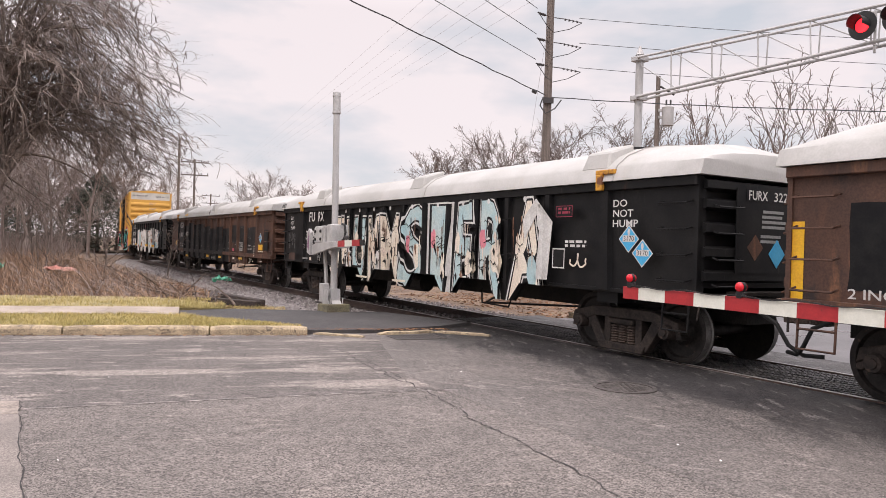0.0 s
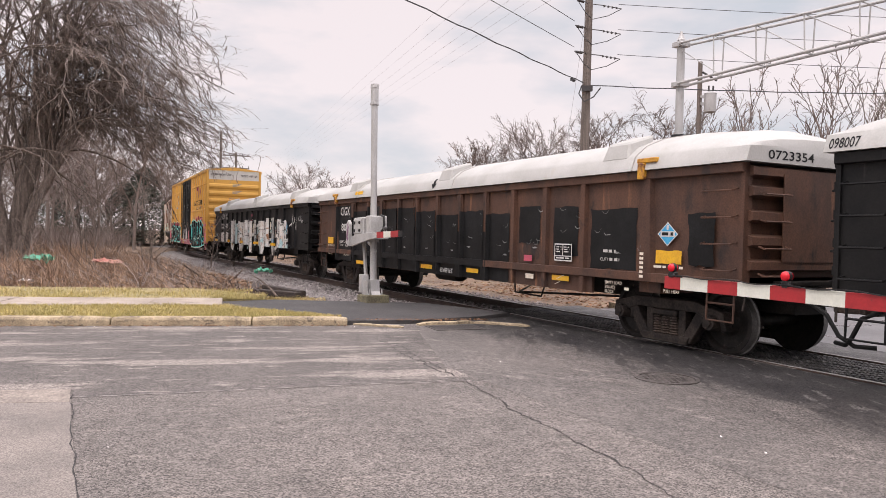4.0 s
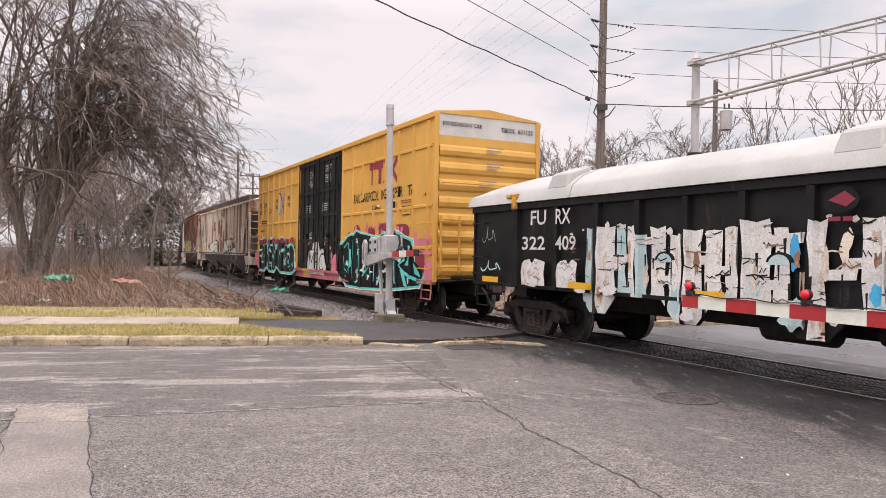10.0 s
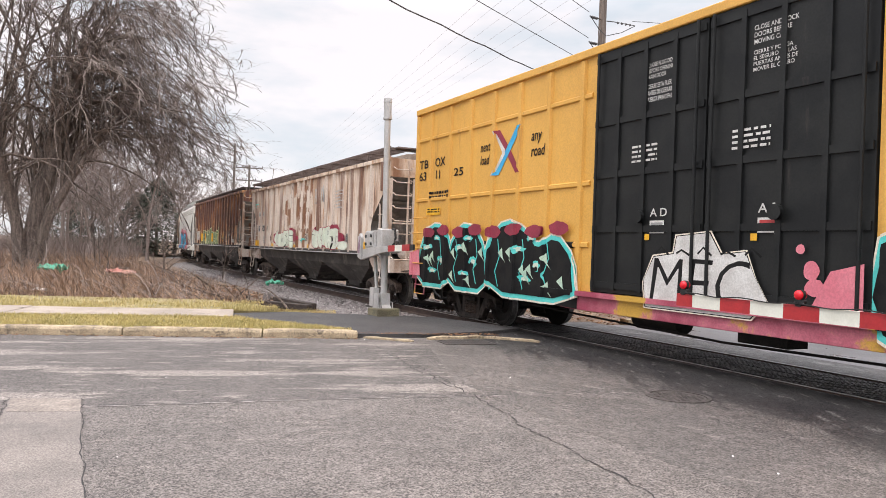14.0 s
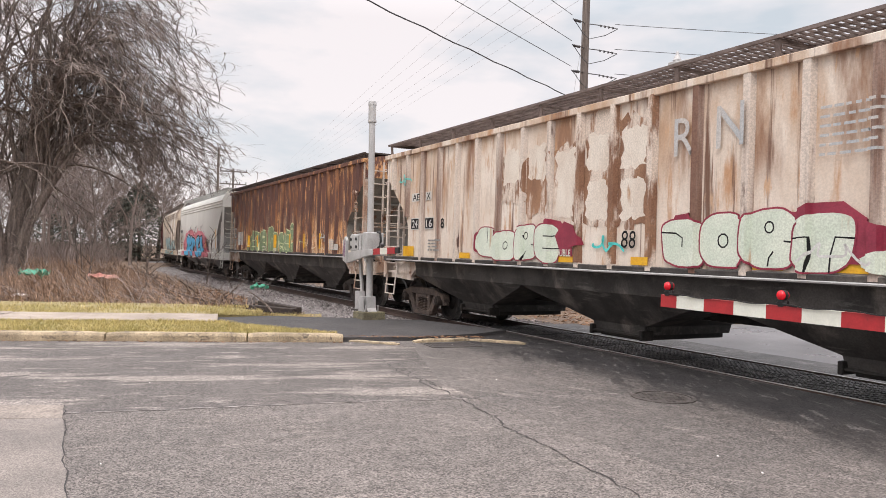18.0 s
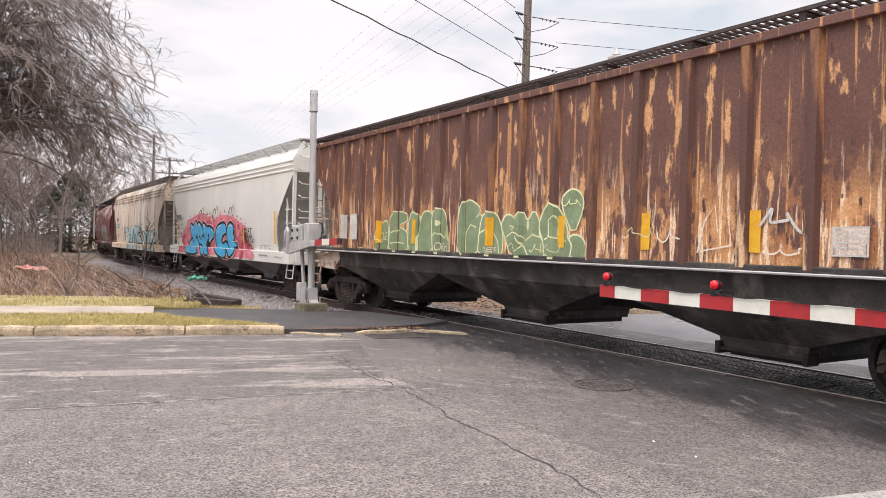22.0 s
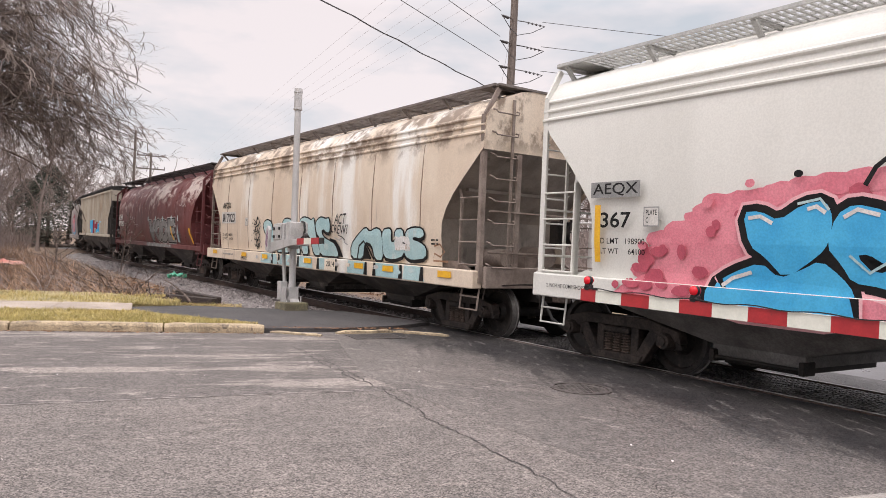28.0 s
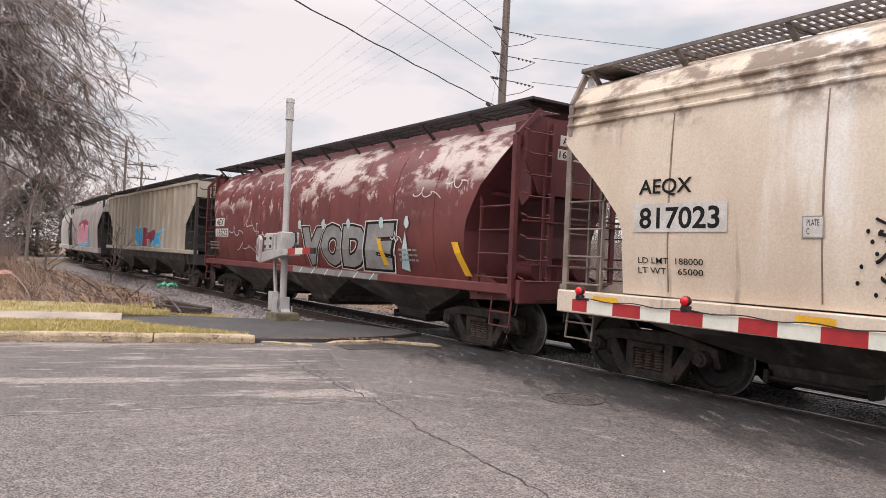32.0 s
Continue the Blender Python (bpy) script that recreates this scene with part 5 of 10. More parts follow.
P_ROSE = mat("spray_rose", (.50, .09, .13), (.42, .07, .11), 2, rough=.5, fine=.08)
P_PALEPINK = mat("spray_pale_pink", (.78, .42, .45), (.72, .36, .40), 2, rough=.5, fine=.06)
P_STEEL = mat("faded_blue_grey_letter", (.40, .42, .44), (.52, .48, .45), 3, (1, 1, .3), rough=.7, fine=.1)
P_CHALK = mat("spray_chalky_mint", (.66, .70, .60), (.56, .62, .52), 2.2, rough=.65, fine=.1, layers=(((.50, .38, .26), 2.5, (1.4, 1, .25), .60, .70),))
P_PLATE = mat("pale_number_panel", (.62, .60, .57), (.50, .48, .45), 3, rough=.6, fine=.08)
cover_mat = mat("white_fibreglass_cover", (.46, .45, .435), (.38, .37, .35), 0.9, (1, 1, 1), rough=.6, fine=.04,
                layers=(((.40, .36, .31), 2.2, (1, 1, .3), .62, .8),))
gon_black = mat("faded_black_car_paint", (.008, .008, .009), (.015, .0145, .0145), 1.6, rough=.5, fine=.12, spec=.18,
                layers=(((.10, .045, .025), 2.2, (1, 1, .3), .66, .78), ((.065, .06, .058), 4, STREAK, .6, .75)))
gon_brown = mat("rusty_brown_car_paint", (.105, .048, .029), (.060, .030, .021), 1.7, (1, 1, .5), rough=.7, fine=.15,
                layers=(((.22, .10, .05), 3, STREAK, .6, .74), ((.022, .016, .015), 2.5, (1, 1, .5), .54, .72)))
patch_black = mat("brushed_black_patch", (.008, .008, .0085), (.014, .014, .015), 2.2, rough=.5, fine=.15, spec=.2, layers=(((.05, .05, .052), 2.6, (1, 1, .6), .70, .84),))
PAINTS = [P_BLACK, P_WHITE, P_GREY, P_CREAM, P_SKY, P_PALE, P_BLUE, P_PINK, P_MAROON, P_TEAL, P_GREEN, P_LIME, P_YELLOW, P_RED, P_AQUA, P_PLATE, P_MINT, P_CHALK, P_STEEL, P_STAIN, P_GHOST, P_ROSE, P_PALEPINK, gon_brown, patch_black]
BLACK, WHITE, GREY, CREAM, SKY, PALE, BLUE, PINK, MAROON, TEAL, GREEN, LIME, YELLOW, RED, AQUA, PLATE, MINT, CHALK, STEEL, STAIN, GHOST, ROSE, PALEPINK, BROWN, PATCH = range(25)
mat_seam = mat("cover_seam_grey", (.42, .40, .38), rough=.7, fine=0)
strap_mat = mat("yellow_strap", (.66, .34, .03), (.45, .2, .03), 8, rough=.6, fine=.1, layers=(((.16, .06, .03), 5, (1, 1, 1), .52, .60),))


def start_car(name, a, b, label, category):
    """A car whose body reaches from a (front) to b (rear) along the train."""
    s0 = (a + b) / 2
    car = thing(name, TRK @ pose(-s0, 0, 0), label, category, "cars of the freight train")
    TRAIN.append((car, s0))
    return car, s0, b - a


def gondola(name, a, b, label, base, ribmat, patched=False, skirt=True, posts=(1.0, 2.0, 3.0, 4.0, 5.15, 6.5), hump=5.7, seed=1):
    """posts: how far the side posts stand from the car's middle, to either side."""
    car, s0, L = start_car(name, a, b, label, "freight car")
    h = L / 2
    r = random.Random(seed)
    zb = 1.02
    part("underframe", Geo().box(-h + .1, h - .1, -.32, .32, .62, 1.0).box(-h + .2, h - .2, -1.45, 1.45, .98, 1.06), under_mat, car)
    xs = [-q for q in reversed(posts)] + [0.0] + list(posts)
    nrib = len(xs)
    tc = h - 1.75
    ribs = [(x - .085, x + .085) for x in xs]
    for sg in (-1, 1):
        side = part("side_wall", Geo().box(-h, h, *sorted((sg * 1.42, sg * 1.47)), zb, 2.55), base, car)
        part("top_chord", Geo().box(-h, h, *sorted((sg * 1.40, sg * 1.55)), 2.50, 2.63), base, car, bevel=.01)
        part("side_sill", Geo().box(-h, h, *sorted((sg * 1.40, sg * (1.505 if skirt else 1.56))), zb - .03, zb + (.03 if skirt else .1)), base, car, bevel=.006)
        for i, x in enumerate(xs):
            big = i in (0, nrib - 1)
            w = .11 if big else .07
            foot = skirt and i % 2 == 0 and abs(x) < tc - 1.2
            lowz = .67 if foot else zb if skirt or abs(x) > tc - 1.2 else .72
            g = Geo()
            g.loft([[(x - w * k, sg * 1.46, z), (x - w * .75 * k, sg * 1.545, z), (x + w * .75 * k, sg * 1.545, z), (x + w * k, sg * 1.46, z)] for z, k in ((lowz, 1.45 if big else .9), (zb + .5, 1.25 if big else 1), (2.5, .9 if big else 1))])
            part("side_post", g, ribmat, car)
        if skirt:
            for i, x in enumerate(xs):
                if i % 2 == 0 and abs(x) < tc - 1.2:
                    part("skirt_foot", Geo().prism([(x - .52, zb), (x - .2, .67), (x + .2, .67), (x + .52, zb)], *sorted((sg * 1.42, sg * 1.47))), base, car)
        else:
            part("side_skirt", Geo().box(-tc + 1.25, tc - 1.25, *sorted((sg * 1.42, sg * 1.475)), .72, zb), base, car)
    for e in (-1, 1):
        x = e * (h - .06)
        part("end_wall", Geo().box(min(x, x - e * .06), max(x, x - e * .06), -1.44, 1.44, zb + .12, 2.58), base, car)
        g = Geo()
        for z in (1.3, 1.62, 1.94, 2.26, 2.52):
            g.prism([(x, z - .09), (x + e * .13, z - .05), (x + e * .13, z + .05), (x, z + .09)], -1.42, 1.42)
        part("end_ribs", g, base, car, "horizontal end corrugations")
        part("end_plate", Geo().box(min(x + e * .13, x + e * .145), max(x + e * .13, x + e * .145), -.85, 1.15, 1.35, 2.5), base, car)
        for y in (-1.43, 1.43):
            part("corner_post", Geo().box(min(x, x + e * .06), max(x, x + e * .06), y - .07, y + .07, zb, 2.6), ribmat, car)
        for z in (1.25, 1.6, 1.95, 2.3):
            grab(car, (e * (h - .12), -1.48, z), (e * (h - .62), -1.48, z - .0), (0, -.11, -.03), ribmat)
            grab(car, (e * (h + .08), -1.3, z - .05), (e * (h + .08), -.8, z - .05), (e * .09, 0, -.03), ribmat)
        part("end_platform", Geo().box(min(e * h, e * (h + .28)), max(e * h, e * (h + .28)), -.9, .9, 1.06, 1.1), under_mat, car)
        part("step", Geo().tube([(e * (h - .15), -1.45, 1.0), (e * (h - .15), -1.47, .55), (e * (h - .6), -1.47, .55), (e * (h - .6), -1.45, 1.0)], .018, 5).tube([(e * (h - .15), -1.47, .78), (e * (h - .6), -1.47, .78)], .015, 5), ribmat, car)
        coupler(car, e * (h + .28), e)
        truck(car, e * (h - 1.75), truck_mat)
        part("bolster_beam", Geo().box(e * (h - 1.75) - .22, e * (h - 1.75) + .22, -1.4, 1.4, .82, 1.0), base, car)
        g = Geo().box(e * (h - 1.78) - .065, e * (h - 1.78) + .065, -1.625, -1.55, 2.5, 2.74).box(e * (h - 1.78) - .3 * (e < 0) - .1 * (e > 0), e * (h - 1.78) + .3 * (e > 0) + .1 * (e < 0), -1.60, -1.5, 2.74, 2.81)
        part("tie_down_strap", g, strap_mat, car, "worn yellow tie-down strap", bevel=.01)
    part("brake_reservoir", Geo().cyl((-1.2, -.75, .72), (-.2, -.75, .72), .2, n=12).cyl((.4, -.7, .75), (.9, -.7, .75), .14, n=12), under_mat, car, smooth=True)
    part("brake_pipe", Geo().tube([(-h, .5, .72), (-2, .45, .62), (1, .5, .55), (2.5, -.9, .5), (4, -.9, .58), (h, .4, .75)], .022, 5), under_mat, car)
    part("brake_rod", Geo().tube([(2.4, -.95, .78), (2.5, -1.0, .5), (3.4, -1.0, .48), (3.5, -.95, .8)], .018, 5), under_mat, car)
    # the white lid
    prof = [(-1.60, 2.635), (-1.53, 2.84), (-1.47, 2.90), (-1.3, 3.03), (-.95, 3.17), (-.5, 3.26), (0, 3.29), (.5, 3.26), (.95, 3.17), (1.3, 3.03), (1.47, 2.90), (1.53, 2.84), (1.60, 2.635)]
    g = Geo()
    rings = []
    for x, k in ((-h - .1, .05), (-h - .06, .35), (-h + .5, .8), (-h + 1.6, 1), (0, 1), (h - 1.6, 1), (h - .5, .8), (h + .06, .35), (h + .1, .05)):
        rings.append([(x, y, 2.635 + min(z - 2.635, .2) + max(z - 2.835, 0) * k) for y, z in prof])
    g.loft(rings)
    lid = part("cover", g, cover_mat, car, "white rounded fibreglass cover", smooth=True)
    x = -h + 3.2
    while x < h - 1.5:
        for sg in (-1, 1):
            g = Geo()
            g.loft([[(x - w, sg * y0, z) for w, y0, z in ((.42, 1.54, 2.82), (-.2, 1.54, 2.82), (-.2, 1.0, 3.0), (.42, 1.0, 3.0))],
                    [(x - w, sg * y0, z) for w, y0, z in ((.36, 1.45, 3.1), (-.14, 1.45, 3.1), (-.14, .95, 3.26), (.36, .95, 3.26))]])
            part("cover_hump", g, cover_mat, lid, bevel=.03)
        part("cover_seam", Geo().tube([(x + .36, y * 1.004, z + .004) for y, z in prof], .009, 4), mat_seam, lid)
        x += hump
    return car, s0, ribs, lambda z: 1.47



# car A, leaving as the clip starts
car, s0, ribs, yf = gondola("gondola_car", -11.2, 5.33, "rust-brown open gondola with black patches and white cover", gon_brown, gon_brown, skirt=False, posts=(1.076, 2.152, 3.228, 4.304, 5.38, 6.48), seed=3)
p = Paint(s0, 3)
p.rect(4.6, 3.3, 1.25, 2.2, BLACK, .02)
p.rect(3.1, 1.8, 1.0, 2.2, BLACK, .02)
p.text("2 INCH", 4.6, 3.95, 1.16, 1.27, WHITE, .01)
p.text("PULL HERE", 4.5, 3.5, .93, 1.02, WHITE, .01)
p.rect(5.3, 5.12, .95, 2.0, YELLOW)
p.bars(3.6, 2.2, 2.28, 2.45, 2, CREAM)
p.finish("lettering", car, PAINTS, yf, label="white stencilled lettering on black patches")

# car B: black gondola, tall pastel letters
B_A, B_B = 6.6, 23.06
car, s0, ribs, yf = gondola("gondola_car", B_A, B_B, "faded black gondola with pastel graffiti and white cover", gon_black, gon_black, seed=4)
p = Paint(s0, 11)
sk = [(19.4, 18.5, "J", CREAM), (18.4, 17.75, "H", CREAM), (17.6, 16.75, "U", SKY), (16.65, 15.95, "K", CREAM), (15.85, 14.95, "M", CREAM), (14.85, 13.75, "S", SKY), (13.45, 12.85, "I", SKY), (12.5, 11.8, "E", SKY), (11.6, 10.9, "R", SKY), (10.6, 9.65, "A", CREAM)]


def pastel(p):
    """The tall letters of cream and blue, from the skirt feet up."""
    for i, (sl, sr, ch, c) in enumerate(sk):
        z0, z1 = (.70, 2.26) if i < 5 else (.70, 2.42)
        for wid, m in ((.070, BLACK), (.042, WHITE), (.024, BLACK), (.006, c)):
            p.text(ch, sl, sr, z0, z1, m, .012, (.15, -.1, .12, 0, -.15, .1, 0, .1, .05, .1)[i], 1, .10, wid)
        p.blob((sl + sr) / 2 - .2, 1.2 + .1 * (i % 3), .16, .3, (CREAM, PALE)[i % 2] if i < 5 else SKY if c == CREAM else CREAM, .6)
        if i:
            p.blob((sl + sr) / 2 + .25, 1.75 - .1 * (i % 2), .10, .2, PINK if i in (5, 6, 8) else CREAM, .6)
        p.blob((sl + sr) / 2 + .1, 2.45, .045, .05, WHITE)
        for k in range(10):
            ss, zz, w = p.r.uniform(sl, sr), p.r.uniform(.9, 2.15), p.r.uniform(.02, .08)
            p.poly([(ss + w, zz + .02), (ss + w * .2, zz + w * 1.6), (ss - w * .6, zz + .02), (ss - w * .3, zz - w * 2), (ss + w * .4, zz - w * .5)], (BLACK, BLACK, STAIN)[k % 3])
        for k in range(7):
            ss, zz, ln = p.r.uniform(sl, sr), p.r.uniform(1.1, 2.1), p.r.uniform(.08, .2)
            p.stroke([(ss + ln, zz), (ss + ln * .3, zz + .04), (ss - ln * .4, zz - .03), (ss - ln, zz + .02)], .018, BLACK)
        for k in range(9):
            ss, zz, ln, w = p.r.uniform(sl, sr), p.r.uniform(1.3, 2.2), p.r.uniform(.15, .55), p.r.uniform(.006, .022)
            p.poly([(ss + w, zz), (ss - w, zz + .02), (ss - w * .5, zz - ln), (ss + w * .3, zz - ln * .95)], (STAIN, BLACK, CREAM if c == SKY else STAIN)[k % 3])
    p.stroke([(18.6, .95), (17.5, .80), (15.6, .78), (13.6, .82)], .05, CREAM)
    p.poly([(9.55, 1.1), (9.45, 2.05), (9.9, 2.45), (10.25, 2.1), (10.2, 1.75), (9.85, 2.2), (9.7, 1.9), (9.75, 1.1)], WHITE)


pastel(p)
p.clip(1.0, 2.5)
p.text("FU", 20.57, 20.13, 2.20, 2.47, WHITE, .012)
p.text("RX", 19.86, 19.44, 2.20, 2.47, WHITE, .012)
p.text("322", 20.82, 20.14, 1.68, 1.94, WHITE, .012)
p.text("207", 19.84, 19.26, 1.68, 1.94, WHITE, .012)
p.text("LD LMT", 20.50, 20.20, 1.50, 1.58, WHITE, .008)
p.text("LT WT", 20.50, 20.26, 1.35, 1.43, WHITE, .008)
p.bars(19.86, 19.5, 1.50, 1.58, 1, WHITE, .9)
p.text("62500", 19.80, 19.48, 1.35, 1.43, WHITE, .008)
p.blob(20.1, 1.80, .018, .02, WHITE)
p.blob(20.66, 1.55, .04, .035, WHITE, .6)
p.blob(20.28, 1.62, .03, .025, WHITE, .6)
p.rect(20.48, 20.33, 1.08, 1.17, CREAM)
p.bars(21.05, 20.6, 1.10, 1.15, 1, GREY, .9)
p.stroke([(21.0, 1.50), (20.94, 1.56), (20.88, 1.50), (20.90, 1.42), (20.98, 1.42), (21.0, 1.50)], .01, GREY)
p.stroke([(19.82, 1.32), (19.78, 1.10), (19.72, 1.24), (19.68, 1.08), (19.60, 1.3)], .018, PALE)
p.text("DO\nNOT\nHUMP", 22.14, 21.76, 1.98, 2.38, WHITE, .008, lines=1.0)
p.stroke([(22.2, 1.40), (22.22, 1.85), (22.05, 1.62), (21.95, 1.86), (21.93, 1.5)], .016, GREY)
p.stroke([(21.88, 1.82), (21.78, 1.88), (21.74, 1.70), (21.86, 1.66), (21.88, 1.82)], .012, GREY)
p.stroke([(21.74, 1.86), (21.76, 1.40)], .012, GREY)
p.rect(22.22, 21.72, 1.06, 1.26, BROWN, .02)
p.text("DO\nNOT\nHUMP", 8.05, 7.55, 1.95, 2.35, WHITE, .01, lines=1.0)
for ss, zz in ((7.72, 1.78), (7.45, 1.58)):
    p.poly([(ss - .2, zz), (ss, zz + .2), (ss + .2, zz), (ss, zz - .2)], WHITE)
    p.poly([(ss - .18, zz), (ss, zz + .18), (ss + .18, zz), (ss, zz - .18)], BLUE)
    p.rect(ss + .12, ss - .12, zz - .04, zz + .05, WHITE)
    p.text("3170", ss + .1, ss - .1, zz - .03, zz + .04, BLACK)
    p.blob(ss, zz + .1, .025, .05, WHITE)
p.rect(9.35, 8.95, 2.12, 2.3, MAROON)
p.rect(9.34, 8.96, 2.13, 2.29, BLACK)
p.bars(9.3, 9.0, 2.15, 2.27, 2, MAROON)
p.bars(9.1, 8.6, 1.62, 1.75, 2, WHITE)
p.rect(9.4, 9.1, 1.3, 1.62, WHITE)
p.rect(9.38, 9.12, 1.32, 1.6, BLACK)
p.scribble(9.0, 8.55, 1.25, 1.55, CREAM, .03, 12)
p.finish("graffiti", car, PAINTS, yf, ribs, .078, "pastel cream and blue graffiti letters with white outlines")
PASTEL = (p, car)
q = Paint(s0, 12)
q.text("098007", 23.10, 22.74, 2.67, 2.79, BLACK, .008)
q.finish("cover_number", car, PAINTS, lambda z: 1.60 - (z - 2.635) * .3415, label="black stencilled number on the cover lip")
front = B_B - s0
plate = part("end_lettering", Geo().box(front + .088, front + .092, -.66, .34, 2.34, 2.5), P_BLACK, car)


def end_text(car, x, rows, mi_mat, name="end_lettering"):
    """Lettering on a car's front end; rows of (text, y0, y1, z0, z1)."""
    g = Geo()
    for body, y0, y1, z0, z1 in rows:
        v, f = glyphs(body, .012)
        xa, xb = min(q[0] for q in v), max(q[0] for q in v)
        ya, yb = min(q[1] for q in v), max(q[1] for q in v)
        g.add([(x, y0 + (q[0] - xa) / (xb - xa) * (y1 - y0), z0 + (q[1] - ya) / (yb - ya) * (z1 - z0)) for q in v], f)
    me = bpy.data.meshes.new(name)
    me.from_pydata(g.v, [], g.f)
    me.materials.append(mi_mat)
    return part(name, me, None, car)


end_text(car, front + .098, [("FURX", -.62, -.22, 2.35, 2.48), ("322", -.08, .22, 2.35, 2.48)], P_WHITE)
for k, (y0, y1) in enumerate(((-.3, .15), (-.32, .12), (-.32, .2), (-.32, .18), (-.34, .1), (-.34, .06))):
    part("stencil_line", Geo().box(front + .088, front + .090, y0, y1, 2.18 - .07 * k - (.06 if k > 3 else 0), 2.22 - .07 * k - (.06 if k > 3 else 0)), P_GREY, car)
part("hazard_placard", Geo().prism([(-.16, 1.62), (.02, 1.82), (.2, 1.62), (.02, 1.42)], front + .088, front + .092, "x"), P_BLUE, car, "blue hazard diamond")
part("hazard_placard", Geo().prism([(-.62, 1.7), (-.45, 1.88), (-.28, 1.7), (-.45, 1.52)], front + .087, front + .090, "x"), gon_brown, car, "empty dark placard diamond")

# car D: brown gondola, black patches
car, s0, ribs, yf = gondola("gondola_car", 24.3, 41.25, "brown rusty gondola with black painted panels and white cover", gon_brown, gon_brown, skirt=False, posts=(1.07, 2.13, 3.16, 4.2, 5.27, 6.75), seed=5)
p = Paint(s0, 21)
xs = sorted((-(r0 + r1) / 2 + s0) for r0, r1 in ribs)
p.rect(xs[-2] + .1, xs[4] - .1, .725, 1.7, PATCH, .004)
NEAR = ((27.35, 26.27, 1.13, 2.08), (28.37, 27.68, 1.30, 2.15), (29.46, 28.78, 1.50, 2.17), (30.58, 29.80, .73, 2.06))
for i, (q0, q1) in enumerate(zip(xs, xs[1:])):
    if i < 4:
        p.rect(*NEAR[i], PATCH, .016)
    else:
        top = (2.12 if i < 7 else 2.30) + .06 * math.sin(i * 2.3) + (.12 if i > 10 else 0)
        p.rect(q1 - .03, q0 + .03, .80, top, PATCH, .016)
    for k in range(4):
        ss, zz = p.r.uniform(q0 + .2, q1 - .2), p.r.uniform(1.3, 2.15)
        p.stroke([(ss, zz), (ss - .05, zz - .04), (ss - .12, zz - .03), (ss - .16, zz + p.r.uniform(-.06, .06))], .005 + .007 * (k == 0), GREY)
    p.blob(p.r.uniform(q0 + .3, q1 - .3), p.r.uniform(1.25, 1.5), .07, .015, GREY, .8)
for i, xx in enumerate(xs[4:-1]):
    low = (2.08, 1.86, 2.18, 2.1, 2.22, 1.62, 2.05)[i % 7]
    p.rect(xx + .085, xx - .085, low, 2.5, BROWN, .006)
p.text("CIGX", 39.22, 38.45, 2.14, 2.40, WHITE, .012)
p.text("807", 39.15, 38.5, 1.68, 1.90, WHITE, .012)
p.text("429", 37.9, 37.2, 1.73, 1.95, WHITE, .012)
p.text("LD LMT   219900", 39.28, 38.55, 1.32, 1.39, WHITE, .008)
p.text("LT WT      66100", 39.24, 38.55, 1.21, 1.28, WHITE, .008)
p.rect(40.35, 39.85, 1.28, 1.48, YELLOW)
p.rect(37.85, 37.2, .74, .84, YELLOW)
p.rect(33.6, 33.0, .82, .92, YELLOW)
p.text("RETAINER VALVE", 32.6, 32.02, .78, .88, WHITE, .01)
p.text("PULL HERE", 40.3, 39.9, .94, 1.0, CREAM, .01)
p.text("LIFT HERE", 38.9, 38.4, .94, 1.0, CREAM, .01)
p.text("2 INCH HF COMP SHOES", 40.35, 39.75, 1.2, 1.25, CREAM, .005)
p.rect(25.21, 24.75, 1.27, 1.98, PATCH, .02)
p.poly([(25.8, 1.695), (25.6, 1.87), (25.4, 1.695), (25.6, 1.52)], WHITE)
p.poly([(25.78, 1.695), (25.6, 1.85), (25.42, 1.695), (25.6, 1.54)], BLUE)
p.rect(25.74, 25.46, 1.655, 1.735, WHITE)
p.bars(25.71, 25.49, 1.67, 1.72, 1, BLACK, .9)
p.blob(25.6, 1.79, .025, .04, WHITE)
p.rect(25.82, 25.32, 1.27, 1.46, YELLOW, .006)
p.bars(25.86, 25.26, 1.20, 1.24, 1, CREAM, .9)
p.rect(31.38, 30.89, .84, .93, YELLOW)
p.rect(28.34, 27.86, .87, .96, YELLOW)
p.stroke([(28.25, .80), (28.1, .86), (28.2, .90), (28.0, .97)], .012, CREAM)
p.rect(29.23, 28.97, 1.17, 1.28, ROSE)
p.rect(29.16, 28.90, .85, .94, CREAM)
p.rect(28.28, 27.79, 1.21, 1.51, WHITE)
p.rect(28.26, 27.81, 1.23, 1.49, BLACK)
p.rect(28.05, 28.03, 1.30, 1.49, WHITE)
p.rect(28.26, 27.81, 1.29, 1.305, WHITE)
p.bars(28.22, 28.08, 1.34, 1.46, 3, WHITE, .4)
p.bars(28.0, 27.86, 1.34, 1.46, 3, WHITE, .4)
p.bars(28.22, 27.86, 1.245, 1.275, 1, WHITE, .8)
p.bars(26.98, 26.68, 1.39, 1.44, 1, WHITE, .9)
p.text("CUFT", 27.04, 26.85, 1.26, 1.31, WHITE, .006)
p.bars(26.82, 26.59, 1.26, 1.31, 1, WHITE, .9)
p.text("EMPTY LOAD\n3/16 ADJ\nBLOCK", 26.91, 26.52, .76, .95, CREAM, .006, lines=1.0)
p.bars(26.46, 26.36, .82, .87, 1, CREAM, .9)
p.text("PULL HERE", 25.64, 25.33, .855, .90, CREAM, .006)
p.bars(26.06, 25.98, 1.02, 1.42, 6, CREAM, .6)
p.finish("lettering", car, PAINTS, yf, ribs, .078, "black painted panels with white lettering and yellow reflectors")
lidp = Geo()
